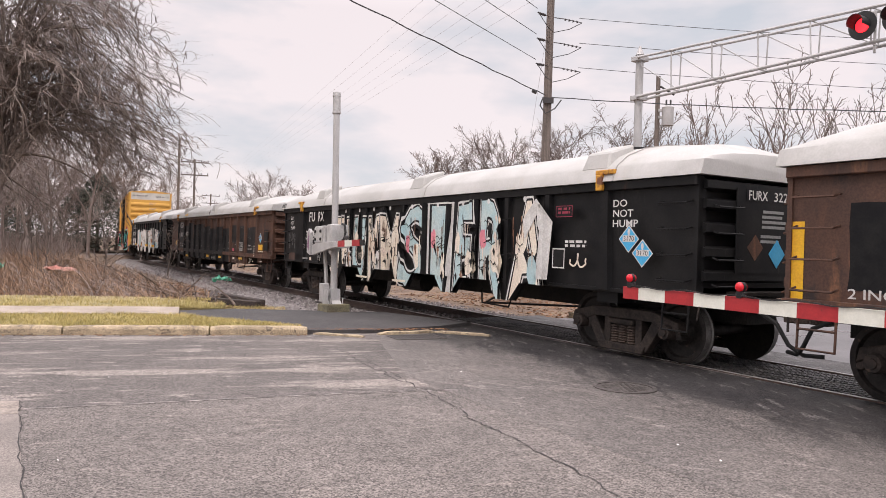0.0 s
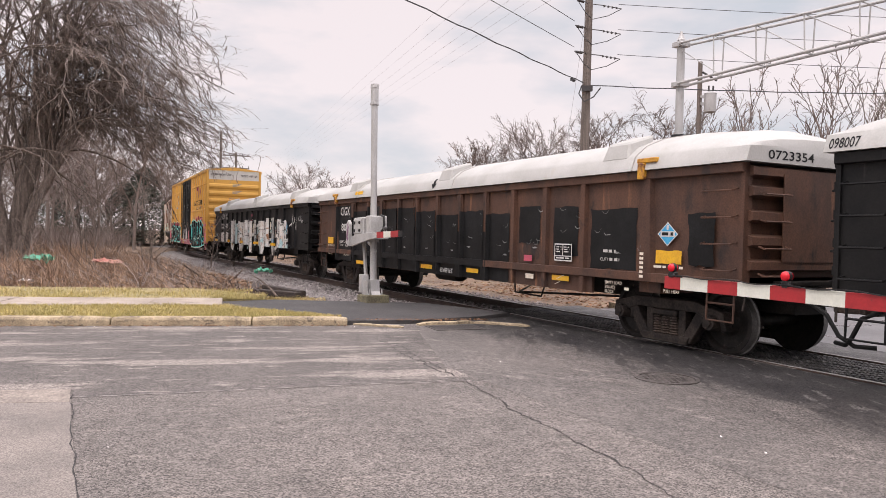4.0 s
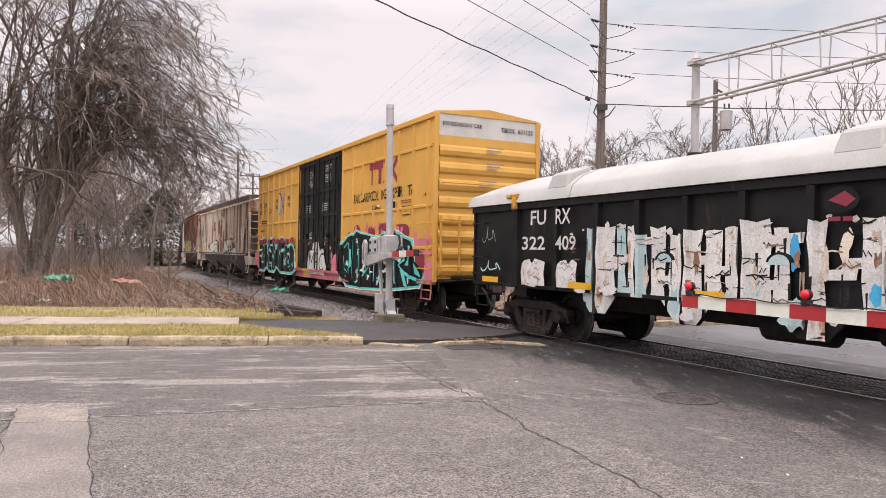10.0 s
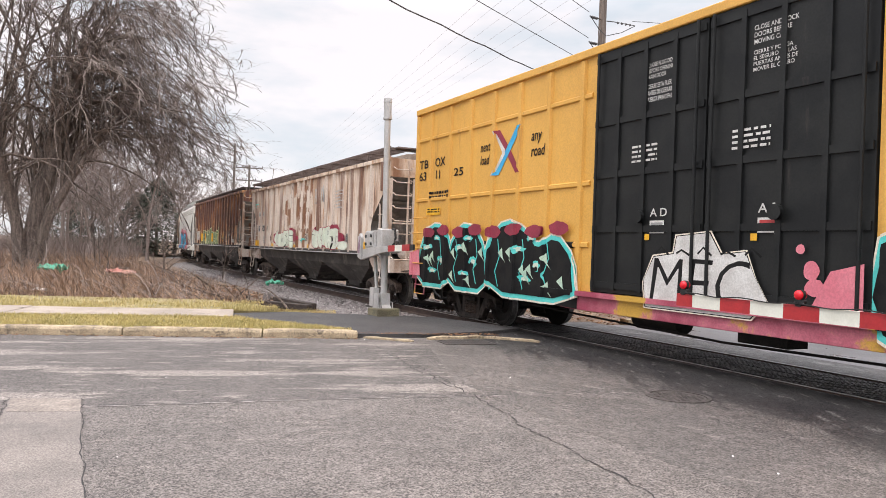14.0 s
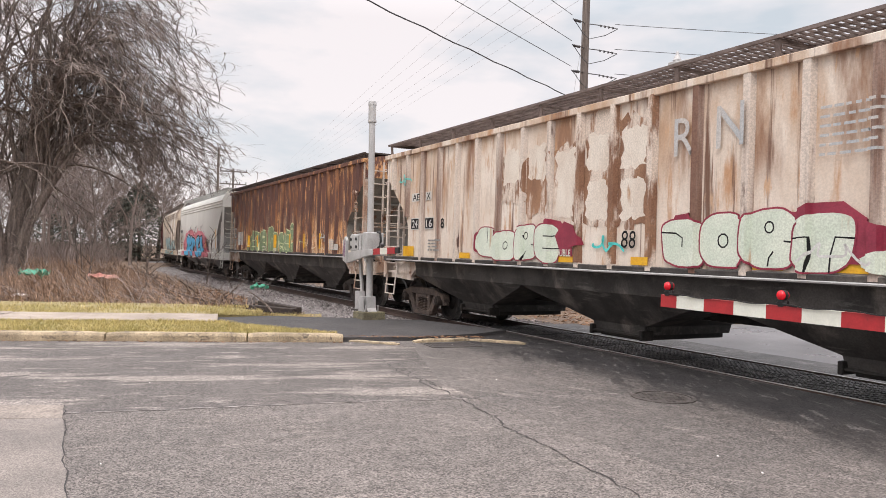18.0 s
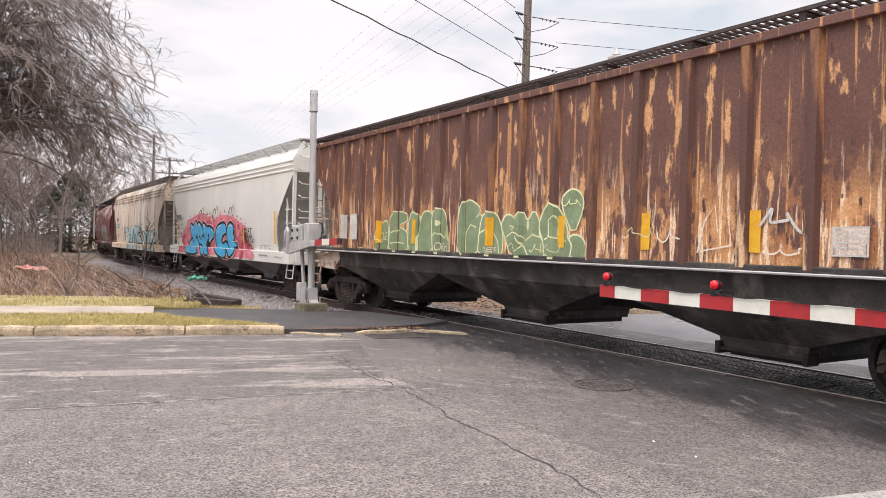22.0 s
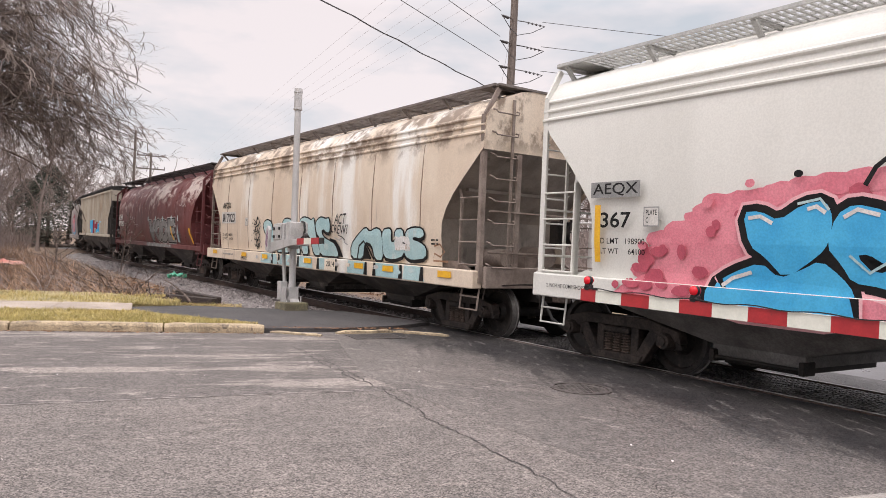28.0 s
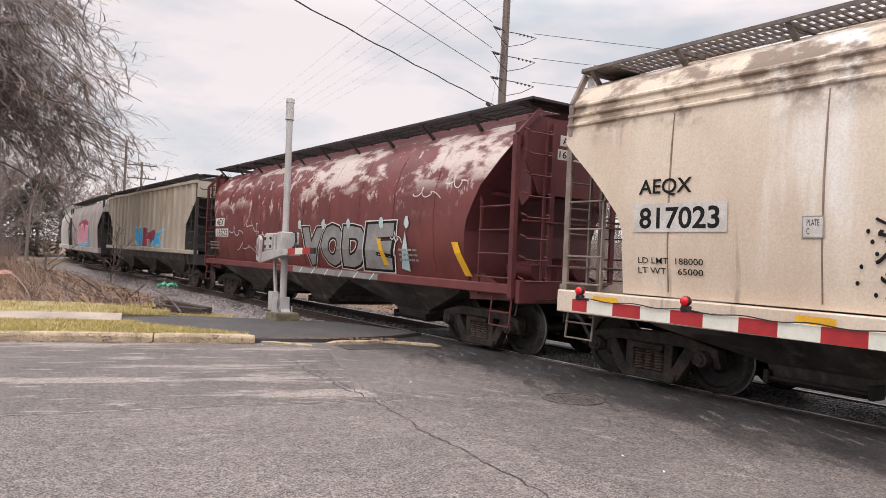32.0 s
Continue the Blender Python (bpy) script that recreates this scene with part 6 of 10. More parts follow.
lip = lambda d: (-1.600 + .324 * d - .004, 2.635 + .946 * d) if d < .2166 else (-1.53 + .707 * (d - .2166), 2.846 + .707 * (d - .2166))
v = [(-.13, .16), (0, .03), (.13, .16), (.05, .16), (.05, .2166), (.05, .295), (-.05, .295), (-.05, .2166), (-.05, .16)]
lidp.add([(s0 - 32.9 + a, *lip(d)) for a, d in v], [(0, 1, 2, 3, 8), (3, 4, 7, 8), (4, 5, 6, 7)])
part("arrow_mark", lidp, P_BLACK, car, "black painted arrow on the cover")
part("cover_label", Geo().add([(s0 - 37.9, *lip(.09)), (s0 - 37.3, *lip(.09)), (s0 - 37.3, *lip(.19)), (s0 - 37.9, *lip(.19))], [(0, 1, 2, 3)]), P_YELLOW, car, "yellow label on the cover")
end_text(car, (41.25 - 24.3) / 2 + .105, [("0723354", -1.2, -.3, 2.68, 2.80)], P_BLACK)

part("sill_patch", Geo().box(ribs[1][0], 2.13, -1.564, -1.5, .986, 1.126), patch_black, car, "sill brushed black")

# car E: black gondola, chrome-white letters
car, s0, ribs, yf = gondola("gondola_car", 42.45, 58.92, "black gondola with chrome-white graffiti and white cover", gon_black, gon_black, seed=6)
p = Paint(s0, 31)
def chrome(p):
    """Worn white letters: blotchy columns with dark wavy scratches, blue half-moons and bare black gaps."""
    r = p.r
    for i in range(11):
        c = s0 + (4.55, 3.5, 2.5, 1.5, .5, -.5, -1.5, -2.5, -3.5, -4.55, -5.6)[i]
        z1 = 2.10 + .06 * math.sin(i * 1.7)
        cuts = ((.47, .20, .12, -.16, -.22, -.47), (.46, .06, .0, -.20, -.25, -.48), (.48, .30, .22, -.08, -.16, -.46))[i % 3]
        for k in range(0, 6, 2):
            if (i == 0 and k < 4) or (i > 3 and k == 2 * ((i * 2) % 3)):
                continue
            zt = z1 - (0, .05, .12, .02)[(i + k) % 4]
            lt = [(c + cuts[k] + r.uniform(-.03, .03), .68 + (zt - .68) * q / 6) for q in range(7)]
            rt = [(c + cuts[k + 1] + r.uniform(-.03, .03), .68 + (zt - .68) * q / 6) for q in range(6, -1, -1)]
            mid = [((lt[-1][0] + rt[0][0]) / 2, zt + r.uniform(-.06, .03))]
            p.poly(lt + mid + rt, SKY if (2 * i + k) % 11 == 4 else PALE)
        for q in range(2 if i else 0):
            zc = (1.22, 1.52, 1.80, 1.38)[(i + 2 * q) % 4]
            w0, w1 = ((.40, -.1), (.1, -.42))[(i + q) % 2]
            p.poly([(c + w0, zc), (c + w0 - .02, zc + .12), (c + w1, zc + .15), (c + w1 + .02, zc + .02)], PALE)
        for k in range(5):
            ss, zz, ln = c + r.uniform(-.44, .44), r.uniform(1.2, z1 - .05), r.uniform(.15, .5)
            w = r.uniform(.008, .026)
            p.poly([(ss + w, zz), (ss - w, zz + .01), (ss - w * .5, zz - ln), (ss + w * .3, zz - ln * .95)], (BLACK, BLACK, STAIN)[k % 3])
        if i > 3:
            p.blob(c + (.3, -.28, .05)[i % 3], 1.6 + .1 * (i % 3), .07, .2, (SKY, BLUE, CREAM)[i % 3], .7)
            p.blob(c + (-.2, .3, -.34)[i % 3], 1.25, .10, .12, (CREAM, SKY, BLUE)[i % 3], .7)
        if i % 2 == 0 and i:
            m = [(c + .16 * math.cos(q) - .06, 1.55 + .13 * math.sin(q)) for q in (k * math.pi / 8 for k in range(9))]
            p.poly([(a_ + (a_ - c) * .3, z + .03) for a_, z in m], BLACK)
            p.poly(m, SKY)
        p.blob(c - .3, .95, .16, .22, SKY, .8)
        p.blob(c + .3, 1.35 + .2 * (i % 2), .05, .16, STAIN, .9)
        p.blob(c - .33, 1.62, .05, .10, STAIN, .9)
        for k in range(12):
            ss, zz, w = c + r.uniform(-.3, .34), r.uniform(1.1, z1 - .08), r.uniform(.008, .022)
            ln, sw = r.uniform(.06, .20), r.uniform(-.04, .04)
            p.stroke([(ss + ln, zz + sw), (ss + ln * .4, zz - sw), (ss, zz + sw * .6), (ss - ln * .7, zz - sw)], w, BLACK if k < 9 else STAIN)
        for k in range(2):
            p.blob(c + r.uniform(-.35, .35), z1 - r.uniform(.02, .1), r.uniform(.03, .08), r.uniform(.02, .05), PALE, .7)
    for k in range(22):
        p.blob(s0 + r.uniform(-7, 6.2), r.uniform(.75, 1.1), r.uniform(.05, .2), r.uniform(.04, .12), r.choice((PALE, PALE, SKY, BLACK)), .6)


def on_feet(p, car, painter, label):
    """The same paint where it runs over the skirt feet below the side sheet."""
    for x in (-4.0, -2.0, 0.0, 2.0, 4.0):
        q = Paint(p.s0, p.seed)
        painter(q)
        q.clip(.675, 1.0)
        keep = []
        for v, f, mi, lift in q.lay:
            bm = bmesh.new()
            vs = [bm.verts.new((px, 0, pz)) for px, pz in v]
            for e in f:
                try:
                    bm.faces.new([vs[i] for i in e])
                except ValueError:
                    pass
            for co, no in (((x - .2, 0, .67), (-.735, 0, -.678)), ((x + .2, 0, .67), (.735, 0, -.678))):
                bmesh.ops.bisect_plane(bm, geom=bm.verts[:] + bm.edges[:] + bm.faces[:], plane_co=co, plane_no=no, clear_outer=True)
            bm.verts.index_update()
            if bm.faces:
                keep.append(([(w.co.x, w.co.z) for w in bm.verts], [tuple(w.index for w in e.verts) for e in bm.faces], mi, lift))
            bm.free()
        q.lay = keep
        if keep:
            q.finish("foot_paint", car, PAINTS, lambda z: 1.47, [(x - .05, x + .05)], .078, label)


chrome(p)
p.clip(1.0, 2.45)
for sl, sr in ((56.85, 56.05), (55.7, 55.08)):
    p.poly([(sl - .03, 1.06), (sl, 1.3), (sl - .04, 1.46), (sl - .12, 1.52), (sl - .3, 1.55), (sl - .36, 1.47), (sl - .48, 1.56), (sr, 1.50), (sr + .04, 1.3), (sr, 1.06)], PALE)
    for k in range(9):
        ss, zz = p.r.uniform(sr + .05, sl - .1), p.r.uniform(1.15, 1.5)
        p.stroke([(ss + .1, zz), (ss + .03, zz + .03), (ss - .04, zz - .03), (ss - .1, zz + .02)], .010, (BLACK, STAIN)[k % 2])
for ss in (58.0, 55.0, 52.2, 49.3, 46.6):
    p.rect(ss + .32, ss - .32, 1.06, 1.17, YELLOW)
p.text("FU", 56.52, 56.02, 2.18, 2.45, WHITE, .012)
p.text("RX", 55.72, 55.28, 2.18, 2.45, WHITE, .012)
p.text("322", 56.80, 56.04, 1.72, 1.97, WHITE, .012)
p.text("409", 55.72, 55.12, 1.72, 1.97, WHITE, .012)
p.blob(50.25, 2.3, .22, .15, BLACK, .05)
p.poly([(50.4, 2.3), (50.2, 2.4), (50.07, 2.3), (50.18, 2.22)], MAROON)
p.bars(50.4, 50.1, 2.03, 2.11, 1, MAROON)
p.scribble(58.3, 57.8, 1.75, 2.2, GREY, .02, 12)
p.scribble(58.35, 57.6, 1.2, 1.5, SKY, .03, 12)
p.scribble(44.1, 43.5, 1.7, 2.3, WHITE, .02, 14)
p.scribble(43.3, 42.8, 1.9, 2.2, WHITE, .02, 12)
p.finish("graffiti", car, PAINTS, yf, ribs, .078, "chrome-white graffiti letters with black scratches")
on_feet(p, car, chrome, "worn white and blue paint")
on_feet(*PASTEL, pastel, "cream and blue paint")
end_text(car, (58.92 - 42.45) / 2 + .098, [("FURX", .12, .6, 2.32, 2.44)], P_WHITE)
part("end_scrawl", Geo().tube([((58.92 - 42.45) / 2 + .1, -.9 + .05 * i, 1.35 + .09 * math.sin(i * 1.7)) for i in range(18)], .012, 4), P_TEAL, car)


# ---- car F: yellow boxcar ----
box_yellow = mat("weathered_yellow_car_paint", (.70, .385, .08), (.62, .335, .066), 0.8, (1, 1, .4), rough=.5, fine=.06,
                 layers=(((.36, .17, .04), 2.4, STREAK, .62, .78), ((.22, .10, .04), 5, STREAK, .70, .80)))
door_black = mat("black_door_paint", (.010, .011, .012), (.017, .018, .018), 1.8, rough=.5, fine=.1, spec=.25, layers=(((.06, .05, .045), 3, STREAK, .64, .78),))
roof_white = mat("pale_end_band", (.62, .60, .565), (.53, .51, .48), 2, rough=.55, fine=.06)
sill_paint = mat("red_pink_sill", (.32, .05, .09), (.55, .17, .22), 1.1, rough=.55, fine=.1, layers=(((.55, .32, .05), 1.1, (1, 1, 1), .55, .62),))


def boxcar(a, b):
    car, s0, L = start_car("boxcar", a, b, "tall yellow boxcar with black plug doors and graffiti", "freight car")
    h = L / 2
    d0, d1 = s0 - 72.69, s0 - 67.83        # the doorway, in the car's x
    part("underframe", Geo().box(-h - .2, h + .2, -.35, .35, .62, .95).box(-h, h, -1.4, 1.4, .92, 1.0), under_mat, car)
    zt = 5.05
    ribs = []
    for sg in (-1, 1):
        y = sorted((sg * 1.44, sg * 1.49))
        for x0, x1 in ((-h, d0), (d1, h)):
            part("side_wall", Geo().box(x0, x1, *y, .92, zt), box_yellow, car)
            xs = [s0 - 79.68, s0 - 78.95] + [s0 - 77.95 + .98 * i for i in range(6)] if x0 < d0 else [s0 - 67.7 + .92 * i for i in range(8)]
            for x in xs:
                part("side_post", Geo().loft([[(x - .075, sg * 1.485, z), (x - .05, sg * 1.54, z), (x + .05, sg * 1.54, z), (x + .075, sg * 1.485, z)] for z in (.95, 4.9)]), box_yellow, car)
                if sg < 0:
                    ribs.append((x - .05, x + .05))
            for z in (1.76, 2.80, 4.28):
                part("side_rail", Geo().loft([[(x, sg * 1.485, z - .055), (x, sg * 1.525, z - .03), (x, sg * 1.525, z + .03), (x, sg * 1.485, z + .055)] for x in (x0 + .1, x1 - .1)]), box_yellow, car)
            if sg < 0:
                for x in xs:
                    top = 1.93 if 61.7 < s0 - x < 67.75 else 1.8 if 73.1 < s0 - x < 79.0 else 0
                    if top:
                        part("sprayed_post", Geo().loft([[(x - .079, -1.486, z), (x - .053, -1.543, z), (x + .053, -1.543, z), (x + .079, -1.486, z)] for z in (.96, top)]), P_BLACK, car, "post sprayed black")
                a0, a1 = (max(x0, s0 - 67.75), min(x1, s0 - 62.1)) if x0 > d0 else (max(x0, s0 - 79.0), min(x1, s0 - 73.1))
                part("sprayed_rail", Geo().loft([[(x, -1.486, 1.702), (x, -1.529, 1.727), (x, -1.529, 1.793), (x, -1.486, 1.818)] for x in (a0 + .1, a1 - .1)]), P_BLACK, car, "rail sprayed black")
        part("eave", Geo().box(-h, h, *sorted((sg * 1.42, sg * 1.555)), 4.93, zt + .02), box_yellow, car, bevel=.012)
        part("side_sill", Geo().prism([(-h, .98), (-h, .86), (-h + 4.2, .86), (d0 - .6, .66), (d1 + .6, .66), (h - 4.2, .86), (h, .86), (h, .98)], *sorted((sg * 1.40, sg * 1.53))), sill_paint, car, bevel=.008)
        # two plug doors with their own ribs and rods
        mid = (d0 + d1) / 2
        for q0, q1 in ((d0, mid), (mid, d1)):
            dr = part("door", Geo().box(q0 + .02, q1 - .02, *sorted((sg * 1.45, sg * 1.52)), 1.0, 4.92), door_black, car, "black plug door")
            w = q1 - q0
            for i in range(1, 4):
                part("door_post", Geo().box(q0 + w * i / 4 - .04, q0 + w * i / 4 + .04, *sorted((sg * 1.51, sg * 1.56)), 1.05, 4.85), door_black, dr)
            for z in (1.12, 2.02, 2.9, 3.75, 4.8):
                part("door_rail", Geo().box(q0 + .04, q1 - .04, *sorted((sg * 1.51, sg * 1.55)), z - .05, z + .05), door_black, dr)
            for xx in (q0 + .14, q1 - .14):
                part("lock_rod", Geo().cyl((xx, sg * 1.59, 1.0), (xx, sg * 1.59, 4.9), .024, n=8), door_black, dr)
            part("door_handle", Geo().cyl((mid + (w * .5 if q0 >= mid else -w * .5), sg * 1.58, 2.2), (mid + (w * .5 if q0 >= mid else -w * .5), sg * 1.64, 2.2), .1, n=12), door_black, dr)
        part("door_track", Geo().box(d0 - 1.2, d1 + 1.2, *sorted((sg * 1.5, sg * 1.6)), .90, .98), sill_paint, car)
    for e in (-1, 1):
        x = e * (h - .02)
        lo, hi = min(x, x - e * .06), max(x, x - e * .06)
        part("end_wall", Geo().box(lo, hi, -1.46, 1.46, .92, 4.52), box_yellow, car)
        part("end_band", Geo().box(lo, hi, -1.46, 1.46, 4.52, zt), roof_white, car, "pale band across the top of the end")
        for z in (1.2, 1.62, 2.04, 2.46, 2.88, 3.30, 3.72, 4.14):
            part("end_corrugation", Geo().loft([[(x, y, z - .15), (x + e * .05, y, z - .1), (x + e * .075, y, z + .0), (x + e * .05, y, z + .1), (x, y, z + .15)] for y in (-1.38, 1.38)]), box_yellow, car)
        for y in (-1.46, 1.46):
            part("corner_post", Geo().box(min(x, x + e * .05), max(x, x + e * .05), y - .06, y + .06, .92, zt), box_yellow, car, bevel=.01)
        for z in (1.25, 1.62, 1.99, 2.36):
            grab(car, (e * (h - .1), -1.5, z), (e * (h - .72), -1.5, z), (0, -.1, 0), box_yellow)
            grab(car, (e * (h + .04), -1.36, z + .05), (e * (h + .04), -.8, z + .05), (e * .11, 0, 0), box_yellow)
        part("end_rail", Geo().tube([(e * (h + .04), -1.3, 3.35), (e * (h + .14), -1.3, 3.35), (e * (h + .14), 1.3, 3.35), (e * (h + .04), 1.3, 3.35)], .016, 5), box_yellow, car)
        part("end_ladder", Geo().beam((e * (h + .1), -1.34, 1.15), (e * (h + .1), -1.34, 2.55), .05, .04).beam((e * (h + .1), -.84, 1.15), (e * (h + .1), -.84, 2.55), .05, .04), box_yellow, car)
        part("end_platform", Geo().box(min(e * h, e * (h + .35)), max(e * h, e * (h + .35)), -1.0, 1.0, 1.02, 1.06), under_mat, car)
        part("step", Geo().tube([(e * (h - .12), -1.46, .95), (e * (h - .12), -1.5, .5), (e * (h - .65), -1.5, .5), (e * (h - .65), -1.46, .95)], .02, 5).tube([(e * (h - .12), -1.5, .72), (e * (h - .65), -1.5, .72)], .016, 5), sill_paint, car)
        coupler(car, e * (h + .5), e)
        truck(car, e * (h - 2.25))
    part("roof", Geo().loft([[(x, y, z) for y, z in ((-1.52, zt), (-1.5, zt + .04), (0, zt + .2), (1.5, zt + .04), (1.52, zt))] for x in (-h, h)]), box_yellow, car)
    for i in range(22):
        x = -h + .4 + i * (L - .8) / 21
        part("roof_rib", Geo().loft([[(x + q, -1.5, zt + .03), (x + q, 0, zt + .24 - abs(q)), (x + q, 1.5, zt + .03), (x + q, 0, zt + .1)] for q in (-.05, .05)]), box_yellow, car)
    part("brake_gear", Geo().cyl((-2, -.7, .6), (-1, -.7, .6), .2, n=12).box(.2, 1.0, -.9, -.5, .45, .8).tube([(-5, -.9, .55), (0, -.95, .42), (5.5, -.9, .5)], .02, 5), under_mat, car)
    return car, s0, ribs


car, s0, ribs = boxcar(60.94, 79.78)
p = Paint(s0, 41)
# lettering
p.text("RAIL CAR", 66.66, 65.45, 3.12, 3.40, BLACK, .008)
p.text("POOL", 65.40, 64.6, 3.12, 3.40, BLACK, .008)
p.text("ING", 64.38, 63.9, 3.12, 3.40, BLACK, .008)
p.text("EXPER", 63.85, 62.86, 3.12, 3.40, BLACK, .008)
p.text("TS", 62.55, 62.15, 3.12, 3.40, BLACK, .008)
p.text("XGH61C", 65.05, 64.45, 2.86, 2.98, BLACK, .015)
# the owner's mark: plain bars and arrows in dark red
p.rect(65.35, 64.30, 4.02, 4.22, MAROON)
p.rect(65.18, 64.98, 3.58, 4.06, MAROON)
p.rect(64.62, 64.42, 3.58, 4.06, MAROON)
p.poly([(64.28, 4.22), (64.02, 4.22), (63.66, 3.9), (64.02, 3.58), (64.28, 3.58), (63.94, 3.9)], MAROON)
p.poly([(63.98, 4.22), (63.92, 4.22), (63.58, 3.9), (63.92, 3.58), (63.98, 3.58), (63.66, 3.9)], BLACK)
p.poly([(63.3, 4.26), (63.06, 4.26), (63.5, 3.9), (63.06, 3.54), (63.3, 3.54), (63.72, 3.9)], MAROON)
p.text("next\nload", 76.55, 76.15, 3.42, 3.86, BLACK, .012, .15)
p.text("any\nroad", 74.62, 74.15, 3.42, 3.86, BLACK, .012, .15)
p.poly([(75.98, 4.08), (75.78, 4.08), (75.38, 3.66), (74.95, 3.16), (75.15, 3.16), (75.5, 3.56)], MAROON)
p.poly([(75.15, 4.08), (74.95, 4.08), (75.36, 3.62), (75.78, 3.16), (75.98, 3.16), (75.56, 3.62)], BLUE)
p.poly([(76.02, 4.08), (75.98, 4.08), (75.56, 3.66), (75.56, 3.56), (75.98, 3.16), (76.04, 3.16), (75.66, 3.6)], WHITE)
p.text("TB\n63", 79.6, 79.1, 3.28, 3.78, BLACK, .012)
p.text("OX\n11", 78.72, 78.2, 3.28, 3.78, BLACK, .012)
p.text("25", 77.75, 77.3, 3.28, 3.46, BLACK, .012)
p.bars(78.9, 77.9, 2.78, 2.98, 2, BLACK, .6)
p.rect(79.0, 78.35, 2.42, 2.60, YELLOW)
p.bars(78.95, 78.4, 2.46, 2.57, 2, BLACK, .6)
p.rect(63.78, 63.28, 2.82, 3.04, WHITE)
p.rect(63.76, 63.55, 2.84, 3.02, BLACK)
p.rect(63.52, 63.3, 2.84, 3.02, BLACK)
p.rect(62.86, 62.30, 2.62, 2.86, BLACK)
p.rect(62.84, 62.32, 2.64, 2.84, YELLOW)
p.bars(62.75, 62.4, 2.68, 2.8, 2, RED, .6)
p.bars(62.9, 62.2, 2.9, 3.02, 2, MAROON, .5)
p.text("A-END", 61.5, 61.25, 3.05, 3.11, BLACK, .005)
p.rect(64.65, 64.4, 2.92, 2.98, WHITE)
p.finish("lettering", car, PAINTS, lambda z: 1.49, ribs, .052, "dark lettering and owner's mark on yellow sides")
# door stencils
p = Paint(s0, 42)
for q, (sl, sr) in enumerate(((71.45, 70.85), (69.5, 68.85))):
    p.text(("CLOSE AND LOCK\nDOORS BEFORE\nMOVING CAR" if q else "CLOSE PLUG DOOR\nBEFORE OPENING\nMAIN DOOR"), sl, sr, 4.28 + .08 * q, 4.52 + .08 * q, WHITE, .006)
    p.text("CIERRE Y PONGA\nEL SEGURO EN LAS\nPUERTAS ANTES DE\nMOVER EL CARRO" if q else "CIERRE ESTA PUERTA\nANTES DE CERRAR LA\nPUERTA PRINCIPAL", sl, sr, 3.93 + .08 * q, 4.2 + .08 * q, WHITE, .006)
    p.bars(sl + .3, sr + .35, 3.0, 3.3, 4, WHITE, .45)
    p.rect(sl - .15, sl - .45, 1.95, 2.14, WHITE)
    p.rect(sl - .18, sl - .42, 1.98, 2.11, RED if q else GREY)
    p.text("A D", sl - .15, sl - .5, 2.2, 2.32, WHITE, .01)
    p.rect(sl - .05, sl - .15, 1.85, 1.94, YELLOW)
p.finish("door_lettering", car, PAINTS, lambda z: 1.522, (), 0, "white door stencils")
# the large pieces near the sill
p = Paint(s0, 43)
for ss, zz, rs, rz in ((66.35, 2.26, .32, .2), (65.1, 2.2, .3, .2), (64.15, 2.24, .42, .22), (62.85, 2.2, .5, .2), (67.0, 2.1, .3, .15)):
    p.blob(ss, zz, rs, rz, MAROON, .3)
for k in range(20):
    p.blob(p.r.uniform(61.0, 62.1), p.r.uniform(1.1, 2.1), .07 + p.r.random() * .14, .06 + p.r.random() * .12, PINK, .3)
for k in range(14):
    p.blob(p.r.uniform(62.2, 66.8), p.r.uniform(2.2, 2.42), .03 + p.r.random() * .07, .04 + p.r.random() * .07, PINK, .3)
p.poly([(62.3, .95), (61.15, .95), (61.25, 1.35), (61.5, 1.65), (61.9, 1.72), (62.3, 1.7)], MAROON)
p.poly([(61.3, .95), (60.97, .95), (60.97, 1.45), (61.15, 1.5), (61.3, 1.3)], PINK)
o = [(67.83, 1.26), (67.72, 1.80), (67.07, 2.08), (66.53, 2.12), (66.33, 2.23), (65.72, 2.14), (65.04, 2.07), (64.56, 2.0), (64.17, 2.15), (63.8, 2.05), (63.54, 1.91), (63.34, 2.2), (62.7, 1.99), (62.16, 1.9),
     (62.03, 1.44), (61.5, 1.2), (61.5, 1.08), (61.73, .83), (63.63, .66), (65.96, .59), (67.18, .62), (67.67, .87)]


def grown(pts, d):
    cx, cz = sum(q[0] for q in pts) / len(pts), sum(q[1] for q in pts) / len(pts)
    return [(q[0] + d * (1 if q[0] > cx else -1), q[1] + d * (1 if q[1] > cz else -1)) for q in pts]


p.poly(grown(o, .095), CREAM)
p.poly(grown(o, .07), TEAL)
p.poly(grown(o, .018), BLACK)


def splash(ss, zz, w, h):
    """A jagged streaked highlight: slanting strokes of mint over teal."""
    for k in range(6):
        o, q = p.r.uniform(-.6, .6) * w, p.r.uniform(-.8, .8) * h
        ln = w * p.r.uniform(.4, .9)
        p.poly([(ss + o + ln, zz + q - .01), (ss + o + ln * .2, zz + q + h * .35), (ss + o - ln, zz + q + h * .2), (ss + o - ln * .1, zz + q - h * .3)], TEAL if k < 3 else CHALK)


